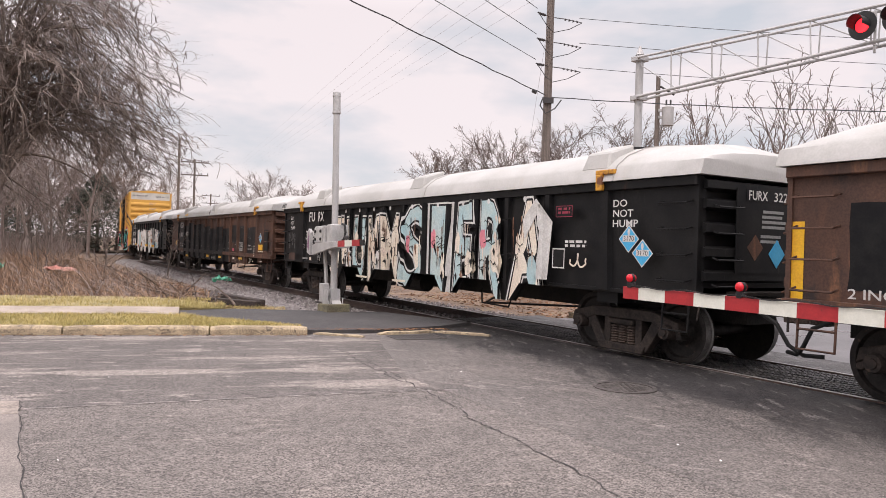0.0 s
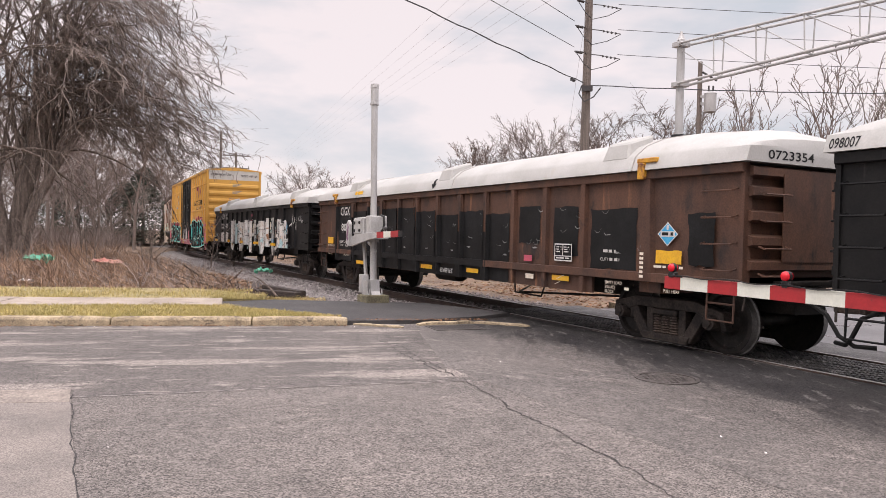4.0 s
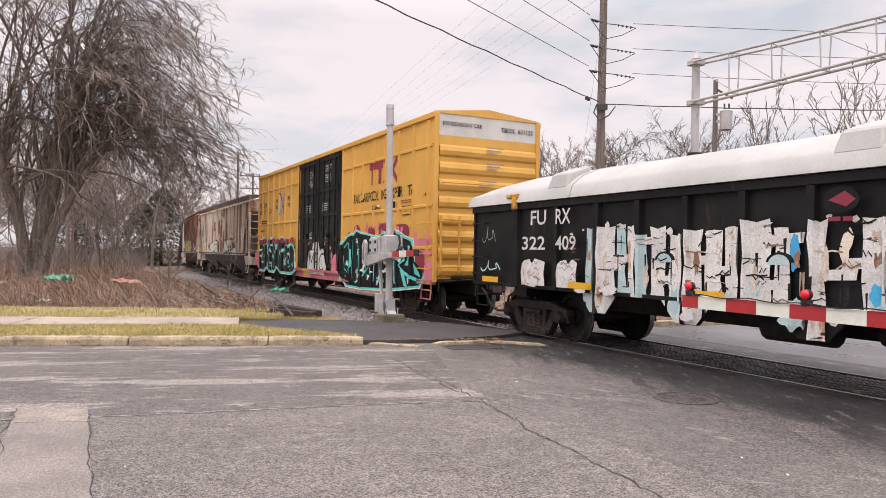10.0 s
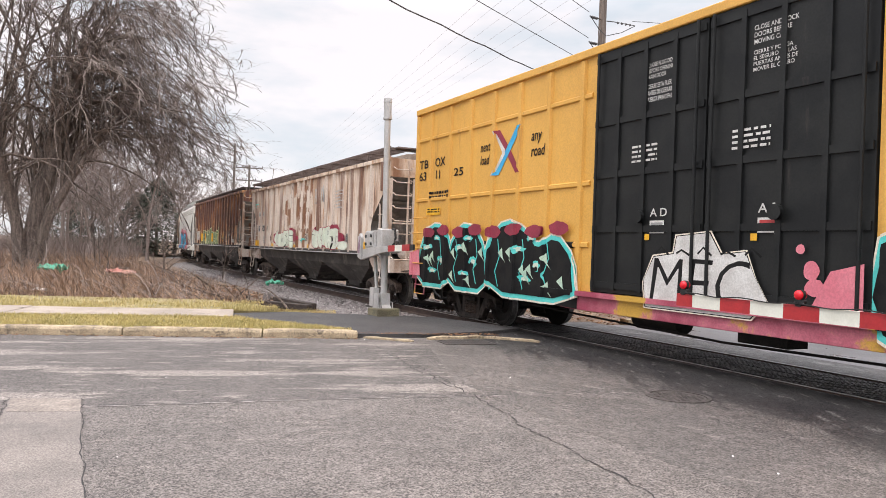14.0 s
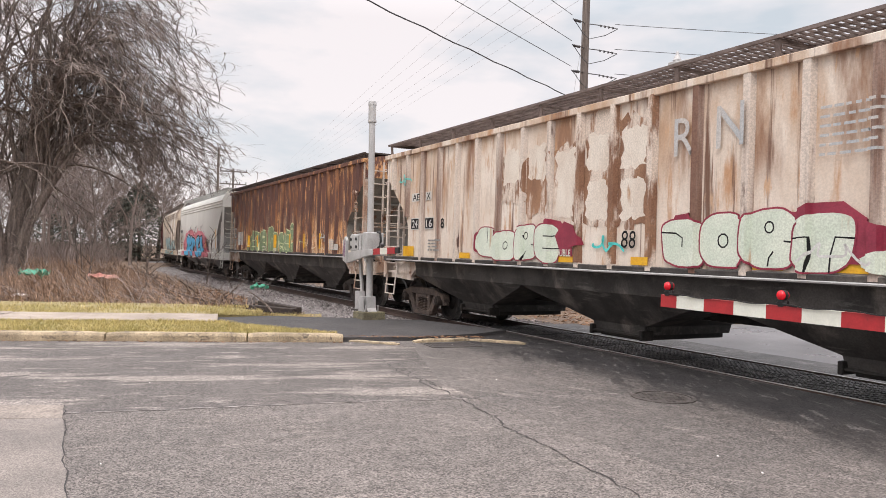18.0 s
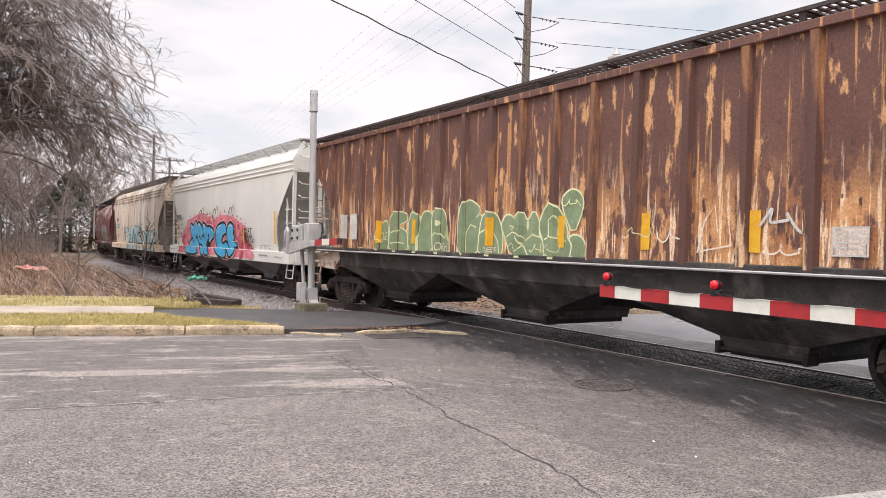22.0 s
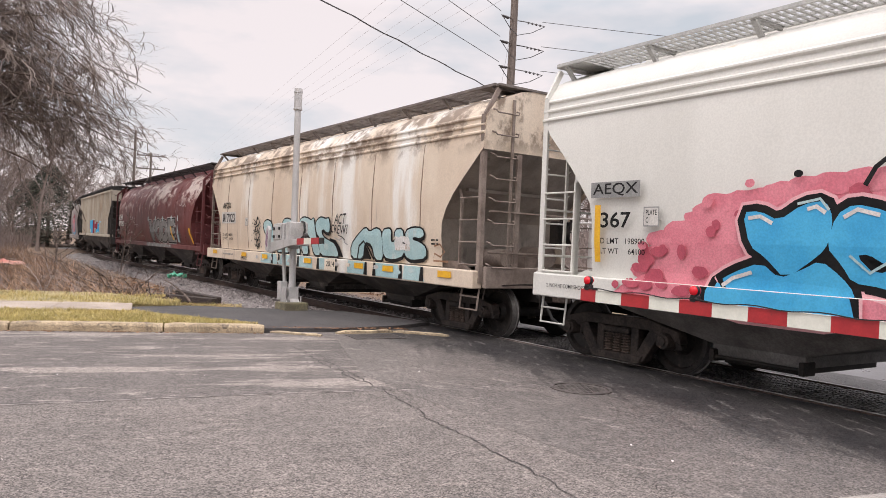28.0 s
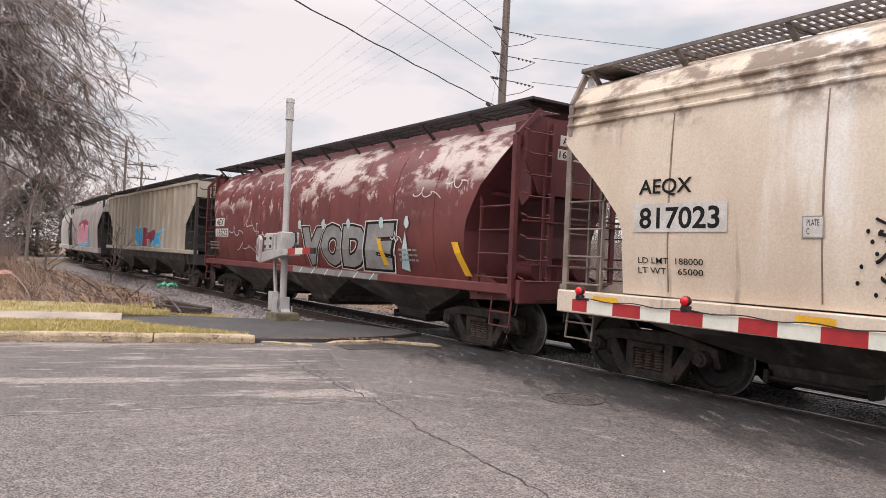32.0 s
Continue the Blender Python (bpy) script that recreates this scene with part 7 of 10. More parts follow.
for ss, zz, w, h in ((66.27, 1.98, .1, .1), (66.17, 1.62, .1, .12), (67.12, 1.28, .16, .12), (65.67, 1.15, .16, .18), (66.23, 1.04, .12, .08), (65.0, 1.1, .15, .1), (65.16, 1.55, .08, .1), (64.54, 1.52, .16, .12),
                     (63.54, 1.39, .22, .16), (63.89, 1.15, .2, .1), (62.94, 1.48, .14, .18), (64.44, .77, .12, .08), (66.2, .72, .14, .06), (63.3, 1.62, .08, .2)):
    splash(ss, zz, w * .95, h * 1.1)
p.poly([(62.55, 1.3), (62.2, 1.3), (62.12, 1.8), (62.35, 1.82), (62.3, 1.5)], TEAL)
p.poly([(62.85, 1.18), (62.65, 1.18), (62.35, .75), (62.55, .75)], TEAL)
p.poly([(62.0, 1.38), (61.6, 1.12), (61.55, 1.02), (61.9, 1.1)], TEAL)
for x0 in (66.6, 65.35, 64.0, 63.1):
    p.stroke([(x0, 2.0), (x0 - .06, 1.6), (x0 + .05, 1.25), (x0 - .05, .8)], .026, TEAL)
for line, w in (([(67.35, 1.75), (67.0, 1.92), (66.72, 1.7), (66.7, 1.2), (66.95, .95), (67.3, 1.1), (67.4, 1.5)], .05), ([(66.1, 1.95), (66.0, 1.5), (66.05, .85)], .04), ([(65.75, 1.8), (65.3, 1.7), (65.6, 1.4), (65.15, 1.2), (65.7, .9)], .05),
                ([(64.75, 1.9), (64.7, 1.4), (64.75, .8)], .06), ([(64.5, 1.75), (64.05, 1.8)], .05), ([(64.5, 1.35), (64.1, 1.38)], .07), ([(64.5, .9), (63.95, .85)], .05), ([(63.3, 2.05), (63.25, 1.5), (63.2, .8)], .05),
                ([(63.0, 1.85), (62.6, 1.7), (62.55, 1.45), (62.95, 1.3), (62.55, 1.1), (62.1, 1.0), (61.75, .95)], .09)):
    p.stroke(line, w, TEAL)
p.text("2022", 61.75, 61.3, .88, .98, WHITE, .01, .3)
# white piece on the doors, black one by the rear
dp = [(71.3, .86), (71.35, 1.25), (71.15, 1.6), (70.75, 1.65), (70.7, 1.9), (70.1, 1.95), (69.9, 1.66), (69.5, 1.7), (69.35, 1.4), (69.15, 1.1), (69.4, .86)]
REAR = ([(79.35, .8), (79.28, 1.5), (78.95, 2.0), (78.4, 2.16), (77.9, 1.95), (77.65, 1.5), (77.8, .8)], [(77.8, .8), (77.7, 1.65), (77.2, 2.12), (76.6, 2.05), (76.2, 1.65), (76.0, .8)],
        [(76.05, .8), (75.95, 1.8), (75.35, 2.18), (74.65, 2.0), (74.2, 1.65), (73.65, 1.9), (73.15, 1.5), (73.0, .8)])
for q in REAR:
    p.outlined(q, ((.12, CREAM), (.085, TEAL)), BLACK)
for q in REAR:
    p.outlined(q, (), BLACK)
    cs, cz = sum(a_[0] for a_ in q) / len(q), 1.45
    for dx, dz, w, h in ((.35, .2, .2, .08), (-.3, -.1, .17, .11), (.1, -.35, .22, .07), (-.1, .42, .15, .06)):
        p.blob(cs + dx, cz + dz, w, h, TEAL, .7)
        p.blob(cs + dx, cz + dz, w * .6, h * .6, CHALK, .7)
        p.blob(cs + dx * .8, cz + dz - .06, w * .5, h * .5, BLACK, .7)
for x0 in (78.2, 77.4, 76.5, 75.6, 74.7, 73.9):
    p.stroke([(x0, 1.85), (x0 - .08, 1.5), (x0 + .08, 1.2), (x0 - .05, .9)], .03, TEAL)
for k in range(8):
    p.blob(78.8 - k * .75, 2.0 + .05 * (k % 2), .3, .12, MAROON, .3)
for k in range(16):
    ss, zz = p.r.uniform(79, 73.5), p.r.uniform(.95, 1.7)
    p.poly([(ss, zz), (ss - .16, zz + .1), (ss - .2, zz - .1), (ss - .3, zz - .2)], MINT)
p.poly([(79.75, .95), (79.2, .95), (79.3, 1.6), (79.75, 1.5)], PINK)
p.poly([(68.6, .95), (67.9, .95), (67.9, 1.6), (68.3, 1.5)], PINK)
p.finish("graffiti", car, PAINTS, lambda z: 1.492, ribs, .052, "black and teal graffiti with pink clouds")
p = Paint(s0, 44)
p.poly(grown(dp, .03), CREAM)
p.poly(grown(dp, .012), BLACK)
p.poly(dp, WHITE)
p.text("MEC", 71.2, 69.4, .95, 1.58, BLACK, -.01, .1, 1, .06)
for k in range(5):
    p.stroke([(71.1 - .4 * k, 1.66), (71.0 - .4 * k, 1.75 - .04 * (k % 2)), (70.85 - .4 * k, 1.64)], .03, BLACK)
p.blob(68.55, 1.5, .1, .12, PINK)
p.blob(68.5, 1.3, .14, .1, PINK)
p.blob(68.7, 1.75, .06, .06, PINK)
p.finish("door_graffiti", car, PAINTS, lambda z: 1.565, (), 0, "white bubble graffiti on the doors")
p = Paint(s0, 45)
p.poly([(67.75, .98), (67.75, .80), (66.6, .69), (64.5, .75), (62.5, .87), (61.6, .87), (61.6, .98)], BLACK)
p.poly([(79.1, .98), (79.1, .87), (76.5, .87), (74.2, .70), (73.0, .67), (73.0, .98)], BLACK)
for ss in (67.2, 66.1, 65.2, 64.3, 63.2, 62.3, 78.4, 77.2, 75.9, 74.6, 73.6):
    p.poly([(ss + .1, .97), (ss - .12, .95), (ss - .02, .86), (ss + .06, .80)], p.r.choice((TEAL, CHALK, TEAL)))
p.finish("sill_graffiti", car, PAINTS, lambda z: 1.532, (), 0, "black paint running over the sill")
part("track_paint", Geo().box(s0 - 67.75, s0 - 66.62, -1.603, -1.5, .896, .984).box(s0 - 73.9, s0 - 73.0, -1.603, -1.5, .896, .984), P_BLACK, car)
hx = (79.78 - 60.94) / 2
end_text(car, hx + .004, [("TBOX  631125", .35, 1.3, 4.72, 4.84), ("EXCESS HEIGHT CAR", -1.3, -.2, 4.76, 4.86)], P_BLACK)
g = Geo()
for y0, z0 in ((-.1, 4.3), (-.1, 3.9), (-.3, 3.45)):
    for k in range(3):
        g.box(hx + .078, hx + .08, y0, y0 + .5 - .1 * k, z0 - .07 * k - .03, z0 - .07 * k)
part("end_stencils", g, P_GREY, car)


# ---- covered hoppers ----
bay_mat = mat("dusty_black_bay", (.062, .056, .052), (.026, .023, .022), 1.4, rough=.6, fine=.15, spec=.3, layers=(((.15, .13, .115), 1.4, (1, 1, .6), .52, .72), ((.10, .092, .085), 5.0, (.25, 1, 1.6), .56, .68), ((.05, .10, .13), 1.1, (1, 1, 1), .70, .74)))


def hopper(name, a, b, label, prof, inset, m, roofm, ribbed=None, sill=(1.36, 1.5, 1.5), board=None, bays=3, baym=None, tr_off=1.4, tr_m=None, framem=None, board_z=4.3,
           slope_m=None, deep=0.36, back=0.0, corr=False, board_y=(-1.5, -.82), ladder_m=None, brake_e=-1, sill_m=None):
    """prof: (half width, height) from the sill up to the eave; inset(z): how far the side sheet stops short of the end."""
    car, s0, L = start_car(name, a, b, label, "freight car")
    h = L / 2
    framem = framem or m
    slope_m = slope_m or m
    ladder_m = ladder_m or framem
    zs = [z for _, z in prof]

    def hw(z):
        for (w0, z0), (w1, z1) in zip(prof, prof[1:]):
            if z <= z1:
                return w0 + (w1 - w0) * max(0, (z - z0)) / (z1 - z0)
        return prof[-1][0]

    part("center_sill", Geo().box(-h - .3, h + .3, -.32, .32, .68, 1.0), under_mat, car)
    rings = []
    n = 1
    levels = []
    for (w0, z0), (w1, z1) in zip(prof, prof[1:]):
        k = max(1, int((z1 - z0) / .25))
        levels += [z0 + (z1 - z0) * i / k for i in range(k)]
    levels.append(zs[-1])
    for sg in (-1, 1):
        g = Geo()
        g.loft([[(x, sg * hw(z), z) for x in [(-h + inset(z)) + (L - 2 * inset(z)) * i / 8 for i in range(9)]] for z in levels], cap=False, closed=False)
        part("side_sheet", g, m, car, smooth=True)
        part("side_sill", Geo().box(-h + .05, h - .05, *sorted((sg * (sill[2] - .16), sg * (sill[2] + .06))), sill[0], sill[1]), sill_m or m, car, bevel=.015)
        if sill_m:
            part("sill_pipe", Geo().tube([(-h + .3, sg * (sill[2] + .075), sill[0] + .035), (0, sg * (sill[2] + .075), sill[0] + .02), (h - .3, sg * (sill[2] + .075), sill[0] + .035)], .018, 6), galv, car, smooth=True)
    zk0, zk1 = inset.span
    for e in (-1, 1):
        # bulkhead and slope sheet take slope_m, the upper panel the side colour
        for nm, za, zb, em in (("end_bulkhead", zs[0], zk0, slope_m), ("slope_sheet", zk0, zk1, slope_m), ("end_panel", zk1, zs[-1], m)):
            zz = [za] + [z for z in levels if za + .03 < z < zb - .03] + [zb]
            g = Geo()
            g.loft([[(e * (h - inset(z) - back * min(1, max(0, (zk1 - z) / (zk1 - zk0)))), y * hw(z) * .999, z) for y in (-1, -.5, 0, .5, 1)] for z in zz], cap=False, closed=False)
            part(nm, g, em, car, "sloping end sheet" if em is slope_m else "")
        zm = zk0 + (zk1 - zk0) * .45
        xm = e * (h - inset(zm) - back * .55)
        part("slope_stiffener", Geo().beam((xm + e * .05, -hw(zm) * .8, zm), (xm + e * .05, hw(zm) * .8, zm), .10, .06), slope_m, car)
    ribs = []
    if ribbed:
        nr, w, out, rm = ribbed
        zt = zs[-1] - .02
        for i in range(nr + 1):
            x = -h + .5 + (L - 1.0) * i / nr
            z0 = zs[0]
            while h - abs(x) < inset(z0) + .06 and z0 < zt - .3:
                z0 += .04
            for sg in (-1, 1):
                part("side_post", Geo().loft([[(x - w, sg * hw(z) * .998, z), (x - w * .6, sg * (hw(z) + out), z), (x + w * .6, sg * (hw(z) + out), z), (x + w, sg * hw(z) * .998, z)] for z in (z0, zt)]), rm, car)
            ribs.append((x - w * .6, x + w * .6))
        for sg in (-1, 1):
            part("top_rail", Geo().box(-h, h, *sorted((sg * (hw(zt) - .05), sg * (hw(zt) + out + .01))), zt - .06, zt + .05), m, car, bevel=.008)
    if corr:
        for sg in (-1, 1):
            for z in (3.66, 3.80, 3.94):
                part("side_ridge", Geo().loft([[(x, sg * (hw(z) - .01), z - .045), (x, sg * (hw(z) + .035), z - .012), (x, sg * (hw(z) + .035), z + .012), (x, sg * (hw(z) - .01), z + .045)] for x in (-h + inset(z) + .02, h - inset(z) - .02)]), m, car)
    zt = zs[-1]
    rw = hw(zt)
    crown = [(-rw, zt), (-rw * .7, zt + .13), (-rw * .3, zt + .2), (rw * .3, zt + .2), (rw * .7, zt + .13), (rw, zt)]
    part("roof", Geo().loft([[(x, y, z) for y, z in crown] for x in (-h + inset(zt), h - inset(zt))]), roofm, car, smooth=False)
    part("hatch_trough", Geo().loft([[(x, y, z) for y, z in ((-.3, zt + .18), (-.26, zt + .34), (.26, zt + .34), (.3, zt + .18))] for x in (-h + .9, h - .9)]), roofm, car)
    if board:
        bm_ = board
        y0, y1 = board_y
        for sg in (1, -1):
            g = Geo()
            ya, yb = sorted((sg * y0, sg * y1))
            zb = board_z
            for y in (ya, yb):
                g.beam((-h + .05, y, zb), (h - .05, y, zb), .04, .045)
            k = int(L / .11)
            for i in range(k):
                x = -h + .1 + i * (L - .2) / k
                g.box(x, x + .035, ya, yb, zb - .010, zb + .012)
            for q in (.33, .66):
                g.box(-h + .1, h - .1, ya + (yb - ya) * q - .012, ya + (yb - ya) * q + .012, zb - .012, zb + .018)
            part("running_board", g, bm_, car, "steel grating running board")
            k = int(L / 1.55)
            for i in range(k + 1):
                x = -h + .2 + i * (L - .4) / k
                part("board_bracket", Geo().beam((x, sg * hw(zt) * .97, zt - .05), (x, sg * abs(y0) * .985, zb), .07, .04).beam((x, sg * abs(y1), zb - .03), (x, sg * abs(y0) * .98, zb - .03), .05, .04), bm_, car)
        for e in (-1, 1):
            part("roof_end_walk", Geo().box(min(e * (h - .6), e * (h + .02)), max(e * (h - .6), e * (h + .02)), -1.3, 1.3, board_z - .02, board_z + .02), bm_, car)
    # hopper bays with their outlet gates
    baym = baym or bay_mat
    span = L - 2 * inset(zs[0]) - .6
    bw = span / bays
    zs0 = sill[0] + .02
    skirt = max(.03, min(.34, zs0 - 1.02))
    for i in range(bays):
        c = -span / 2 + bw * (i + .5)
        g = Geo()
        g.loft([[(c - w, -y, z), (c + w, -y, z), (c + w, y, z), (c - w, y, z)] for w, y, z in ((bw * .5, 1.42, zs0), (bw * .5, 1.38, zs0 - skirt), (bw * .47, 1.33, zs0 - skirt - .06), (.62, .98, deep + .16), (.60, .95, deep + .02))])
        part("hopper_bay", g, baym, car, "dark sloping hopper bay")
        part("outlet_gate", Geo().box(c - .5, c + .5, -.92, .92, deep - .07, deep + .04).cyl((c - .62, -1.0, deep), (c + .62, -1.0, deep), .03, n=6).box(c - .64, c - .57, -1.05, -.8, deep - .06, deep + .1).box(c + .57, c + .64, -1.05, -.8, deep - .06, deep + .1), under_mat, car, bevel=.01)
    for e in (-1, 1):
        xi = e * (h - inset(zs[0]))
        xe = e * h
        part("end_platform", Geo().box(min(xi, xe + e * .05), max(xi, xe + e * .05), -1.42, 1.42, 1.06, 1.12), framem, car)
        part("end_sill", Geo().box(min(xe, xe + e * .1), max(xe, xe + e * .1), -1.48, 1.48, .92, 1.3), framem, car, bevel=.01)
        for sg in (-1, 1):
            g = Geo()
            if zs[-1] - zs[0] > 2.7 and len(prof) > 3:
                foot, bendp, tip = (xe - e * .05, sg * 1.5, 1.0), (xe - e * .05, sg * 1.52, zt - .36), (xe - e * .05, sg * (rw + .16), zt + .12)
                g.beam(foot, bendp, .085, .05, up=(1, 0, 0)).beam(bendp, tip, .085, .05, up=(1, 0, 0)).beam((xe - e * .085, sg * 1.535, 1.0), (xe - e * .085, sg * 1.555, zt - .36), .02, .08, up=(1, 0, 0))
            else:
                g.beam((xe - e * .05, sg * 1.45, 1.0), (xe - e * .05, sg * 1.45, zt + .02), .10, .03, up=(1, 0, 0)).beam((xe - e * .09, sg * 1.49, 1.0), (xe - e * .09, sg * 1.49, zt + .02), .025, .10, up=(1, 0, 0))
            part("corner_post", g, ladder_m, car)
            part("inner_post", Geo().beam((xe - e * .02, sg * .75, 1.1), (xe - e * .02, sg * .75, inset_top(inset, zs)), .1, .05, up=(1, 0, 0)), ladder_m, car)
            zq = zk0 + (zk1 - zk0) * .42
            xq = xe - e * max(.55, inset(zq) - .05)
            part("side_strut", Geo().beam((xq, sg * 1.47, 1.0), (xq, sg * 1.47, zq - .15), .05, .03, up=(1, 0, 0)).beam((xq, sg * 1.47, zq - .15), (xq - e * .1, sg * 1.46, zq + .03), .05, .03, up=(0, 1, 0)), ladder_m, car)
            for z in (1.32, 1.72, 2.12, 2.52):
                part("rung", Geo().tube([(xq, sg * 1.48, z), (xq + e * .02, sg * 1.53, z), (xe - e * .1, sg * 1.55, z), (xe - e * .08, sg * 1.50, z)], .014, 5), ladder_m, car)
        part("ladder_stile", Geo().beam((xe + e * .03, -.96, 1.12), (xe + e * .03, -.96, zt - .05), .05, .03, up=(1, 0, 0)), ladder_m, car)
        for k in range(8):
            z = 1.3 + k * (zt - 1.45) / 7.4
            part("rung", Geo().tube([(xe - e * .02, -1.40, z + .05), (xe + e * .09, -1.40, z + .02), (xe + e * .10, -1.36, z - .02), (xe + e * .10, -.90, z - .02), (xe + e * .09, -.88, z + .03), (xe + e * .03, -.90, z + .05)], .015, 5), ladder_m, car)
        part("cross_rail", Geo().tube([(xe + e * .02, -1.4, 2.28), (xe + e * .02, 1.4, 2.28)], .02, 5).tube([(xe + e * .02, -1.4, 1.55), (xe + e * .02, 1.4, 1.55)], .02, 5), ladder_m, car)
        for y in (-1.38, 1.3):
            part("bolster_web", Geo().prism([(xi, 1.0), (xi - e * .5, 1.36), (xi + e * .3, 1.36), (xe - e * .2, 1.05), (xe - e * .2, .95), (xi, .9)], y, y + .08), framem, car)
        part("step", Geo().tube([(xe - e * .1, -1.45, 1.0), (xe - e * .1, -1.5, .52), (xe - e * .62, -1.5, .52), (xe - e * .62, -1.45, 1.0)], .02, 5).tube([(xe - e * .1, -1.5, .75), (xe - e * .62, -1.5, .75)], .016, 5), ladder_m, car)
        coupler(car, xe + e * .3, e)
        truck(car, e * (h - tr_off), tr_m)
    part("brake_cylinder", Geo().cyl((h - 1.25, -.5, 1.45), (h - .55, -.5, 1.45), .17, n=14).cyl((h - 1.1, .4, 1.5), (h - .4, .4, 1.5), .2, n=14).box(h - .9, h - .5, -.1, .2, 1.12, 1.5), framem, car, "brake cylinder and reservoir", smooth=True)
    brake_wheel(car, brake_e * (h + .02), .45, 2.0, brake_e, under_mat)
    return car, s0, ribs, hw


def inset_top(inset, zs):
    """Height at which the side sheet comes out to the end."""
    z = zs[0]
    while inset(z) > .08 and z < zs[-1] - .1:
        z += .05
    return z


def knee(top, zt0, zt1, ins, soft=0.0):
    """Side-sheet end: flush above zt1, sloping in to ins at zt0, upright below."""
    def f(z):
        if z >= f.span[1]:
            return top
        if z <= zt0:
            return ins
        t = (zt1 - z) / (zt1 - zt0)
        return top + (ins - top) * (t * (1 - soft) + soft * (1 - (1 - t) ** 2))
    f.span = (zt0, zt1)
    return f


# car G: pale, rust-stained ribbed hopper
g_paint = mat("chalky_pale_paint_rusting", (.76, .68, .60), (.66, .55, .46), 1.1, (1, 1, .35), rough=.75, fine=.05,
              layers=(((.50, .34, .23), .9, (1.4, 1, .5), .40, .64, 1.9, 3.6), ((.28, .15, .09), 1.2, (1.3, 1, .25), .50, .68, 2.2, 3.2), ((.48, .27, .15), 2.6, (1.4, 1, .25), .54, .70), ((.17, .09, .06), 2.8, (1.9, 1, .08), .58, .68), ((.55, .35, .22), 5.0, (1.6, 1, .3), .58, .70)))
g_rib = mat("rust_stained_posts", (.62, .53, .46), (.19, .10, .07), 1.3, (1, 1, .06), lo=.46, hi=.60, rough=.75, fine=.12, layers=(((.10, .05, .04), 3.1, (1, 1, .2), .62, .72),))
g_frame = mat("pale_rust_spotted_frame", (.66, .58, .52), (.42, .30, .23), 2.4, (1, 1, .4), lo=.45, hi=.7, rough=.7, fine=.1, layers=(((.17, .08, .05), 5, (1, 1, .4), .62, .72),))
g_end = mat("mottled_grey_end_sheet", (.17, .165, .16), (.10, .095, .09), 1.6, rough=.7, fine=.1, layers=(((.33, .31, .29), 1.2, (1, 1, .6), .55, .7),))
g_roof = mat("grimy_roof", (.42, .37, .33), (.25, .2, .17), 2, rough=.8, fine=.12)
board_steel = mat("brown_grey_grating", (.20, .155, .14), (.12, .09, .08), 5, rough=.7, metal=.2, fine=.15)
car, s0, ribs, hw = hopper("hopper_car", 81.48, 98.40, "pale rust-stained ribbed covered hopper with green-white graffiti", [(1.49, 1.42), (1.49, 4.06)], knee(0.0, 2.36, 3.55, 1.36), g_paint, g_roof,
                           (19, .09, .075, g_rib), (1.36, 1.48, 1.5), board_steel, 3, None, 1.42, rusty_truck, g_frame, 4.36, g_end, ladder_m=g_frame, sill_m=bay_mat)
p = Paint(s0, 51)
# rust stains round the ghosts of an old name
for k, (sa, za, zb) in enumerate(((90.36, 2.1, 3.95), (89.52, 2.1, 3.8), (91.20, 2.2, 3.5), (92.04, 2.3, 3.4), (92.87, 2.6, 3.5))):
    p.rect(sa - .06, sa - .78, za, zb, STAIN, .09)
    for zz in ((3.28, 2.5) if k != 2 else (3.1, 2.6)):
        if zz > za + .2:
            p.rect(sa - .16, sa - .68, zz - .3, zz + .32, GHOST, .05)
for sa in (90.36, 89.52, 88.68):
    p.rect(sa + .09, sa - .09, 1.5, 4.0, STAIN, .01)
p.rect(96.85, 96.45, 2.82, 3.02, PLATE)
p.rect(96.1, 95.8, 2.82, 3.02, PLATE)
p.text("AE", 96.8, 96.42, 2.84, 3.0, BLACK, .015)
p.text("X", 96.05, 95.85, 2.84, 3.0, BLACK, .015)
for tt, sl in (("24", 96.84), ("16", 96.08)):
    p.rect(sl + .02, sl - .42, 2.14, 2.42, PLATE)
    p.rect(sl, sl - .4, 2.16, 2.40, BLACK)
    p.text(tt, sl - .05, sl - .35, 2.19, 2.37, WHITE, .015)
p.text("8", 95.3, 95.15, 2.16, 2.38, BLACK, .015)
for ss in (96.9, 94.2, 90.7, 88.9, 86.7, 85.6, 83.3):
    p.rect(ss + .2, ss - .24, 1.5, 1.62 if ss not in (96.9, 83.3) else 1.74, YELLOW)
p.bars(95.9, 95.3, 1.6, 1.9, 4, GREY, .4)
p.scribble(97.6, 96.9, 3.2, 3.55, TEAL, .03, 14)
p.poly([(91.7, 1.6), (91.5, 2.1), (91.2, 2.26), (90.85, 2.2), (90.55, 1.95), (90.5, 1.6)], MAROON)
p.bubble("VORE", 93.6, 90.9, 1.5, 2.12, CHALK, MAROON, .022, .12, BLACK)
p.poly([(91.0, 1.95), (90.75, 2.2), (90.4, 2.1), (90.2, 1.8), (90.6, 1.75), (90.8, 1.6)], MAROON)
p.text("DOUBLE", 91.05, 90.55, 1.6, 1.72, CHALK, .01, .1, 1, .03)
p.scribble(90.0, 89.3, 1.65, 1.95, TEAL, .04, 14)
p.poly([(88.4, 1.9), (88.2, 2.22), (87.9, 2.25), (87.7, 1.9)], MAROON)
p.poly([(86.9, 2.0), (86.7, 2.25), (86.3, 2.2), (86.1, 2.3), (85.7, 2.3), (85.35, 2.05), (85.0, 1.95), (84.95, 1.6), (86, 1.6)], MAROON)
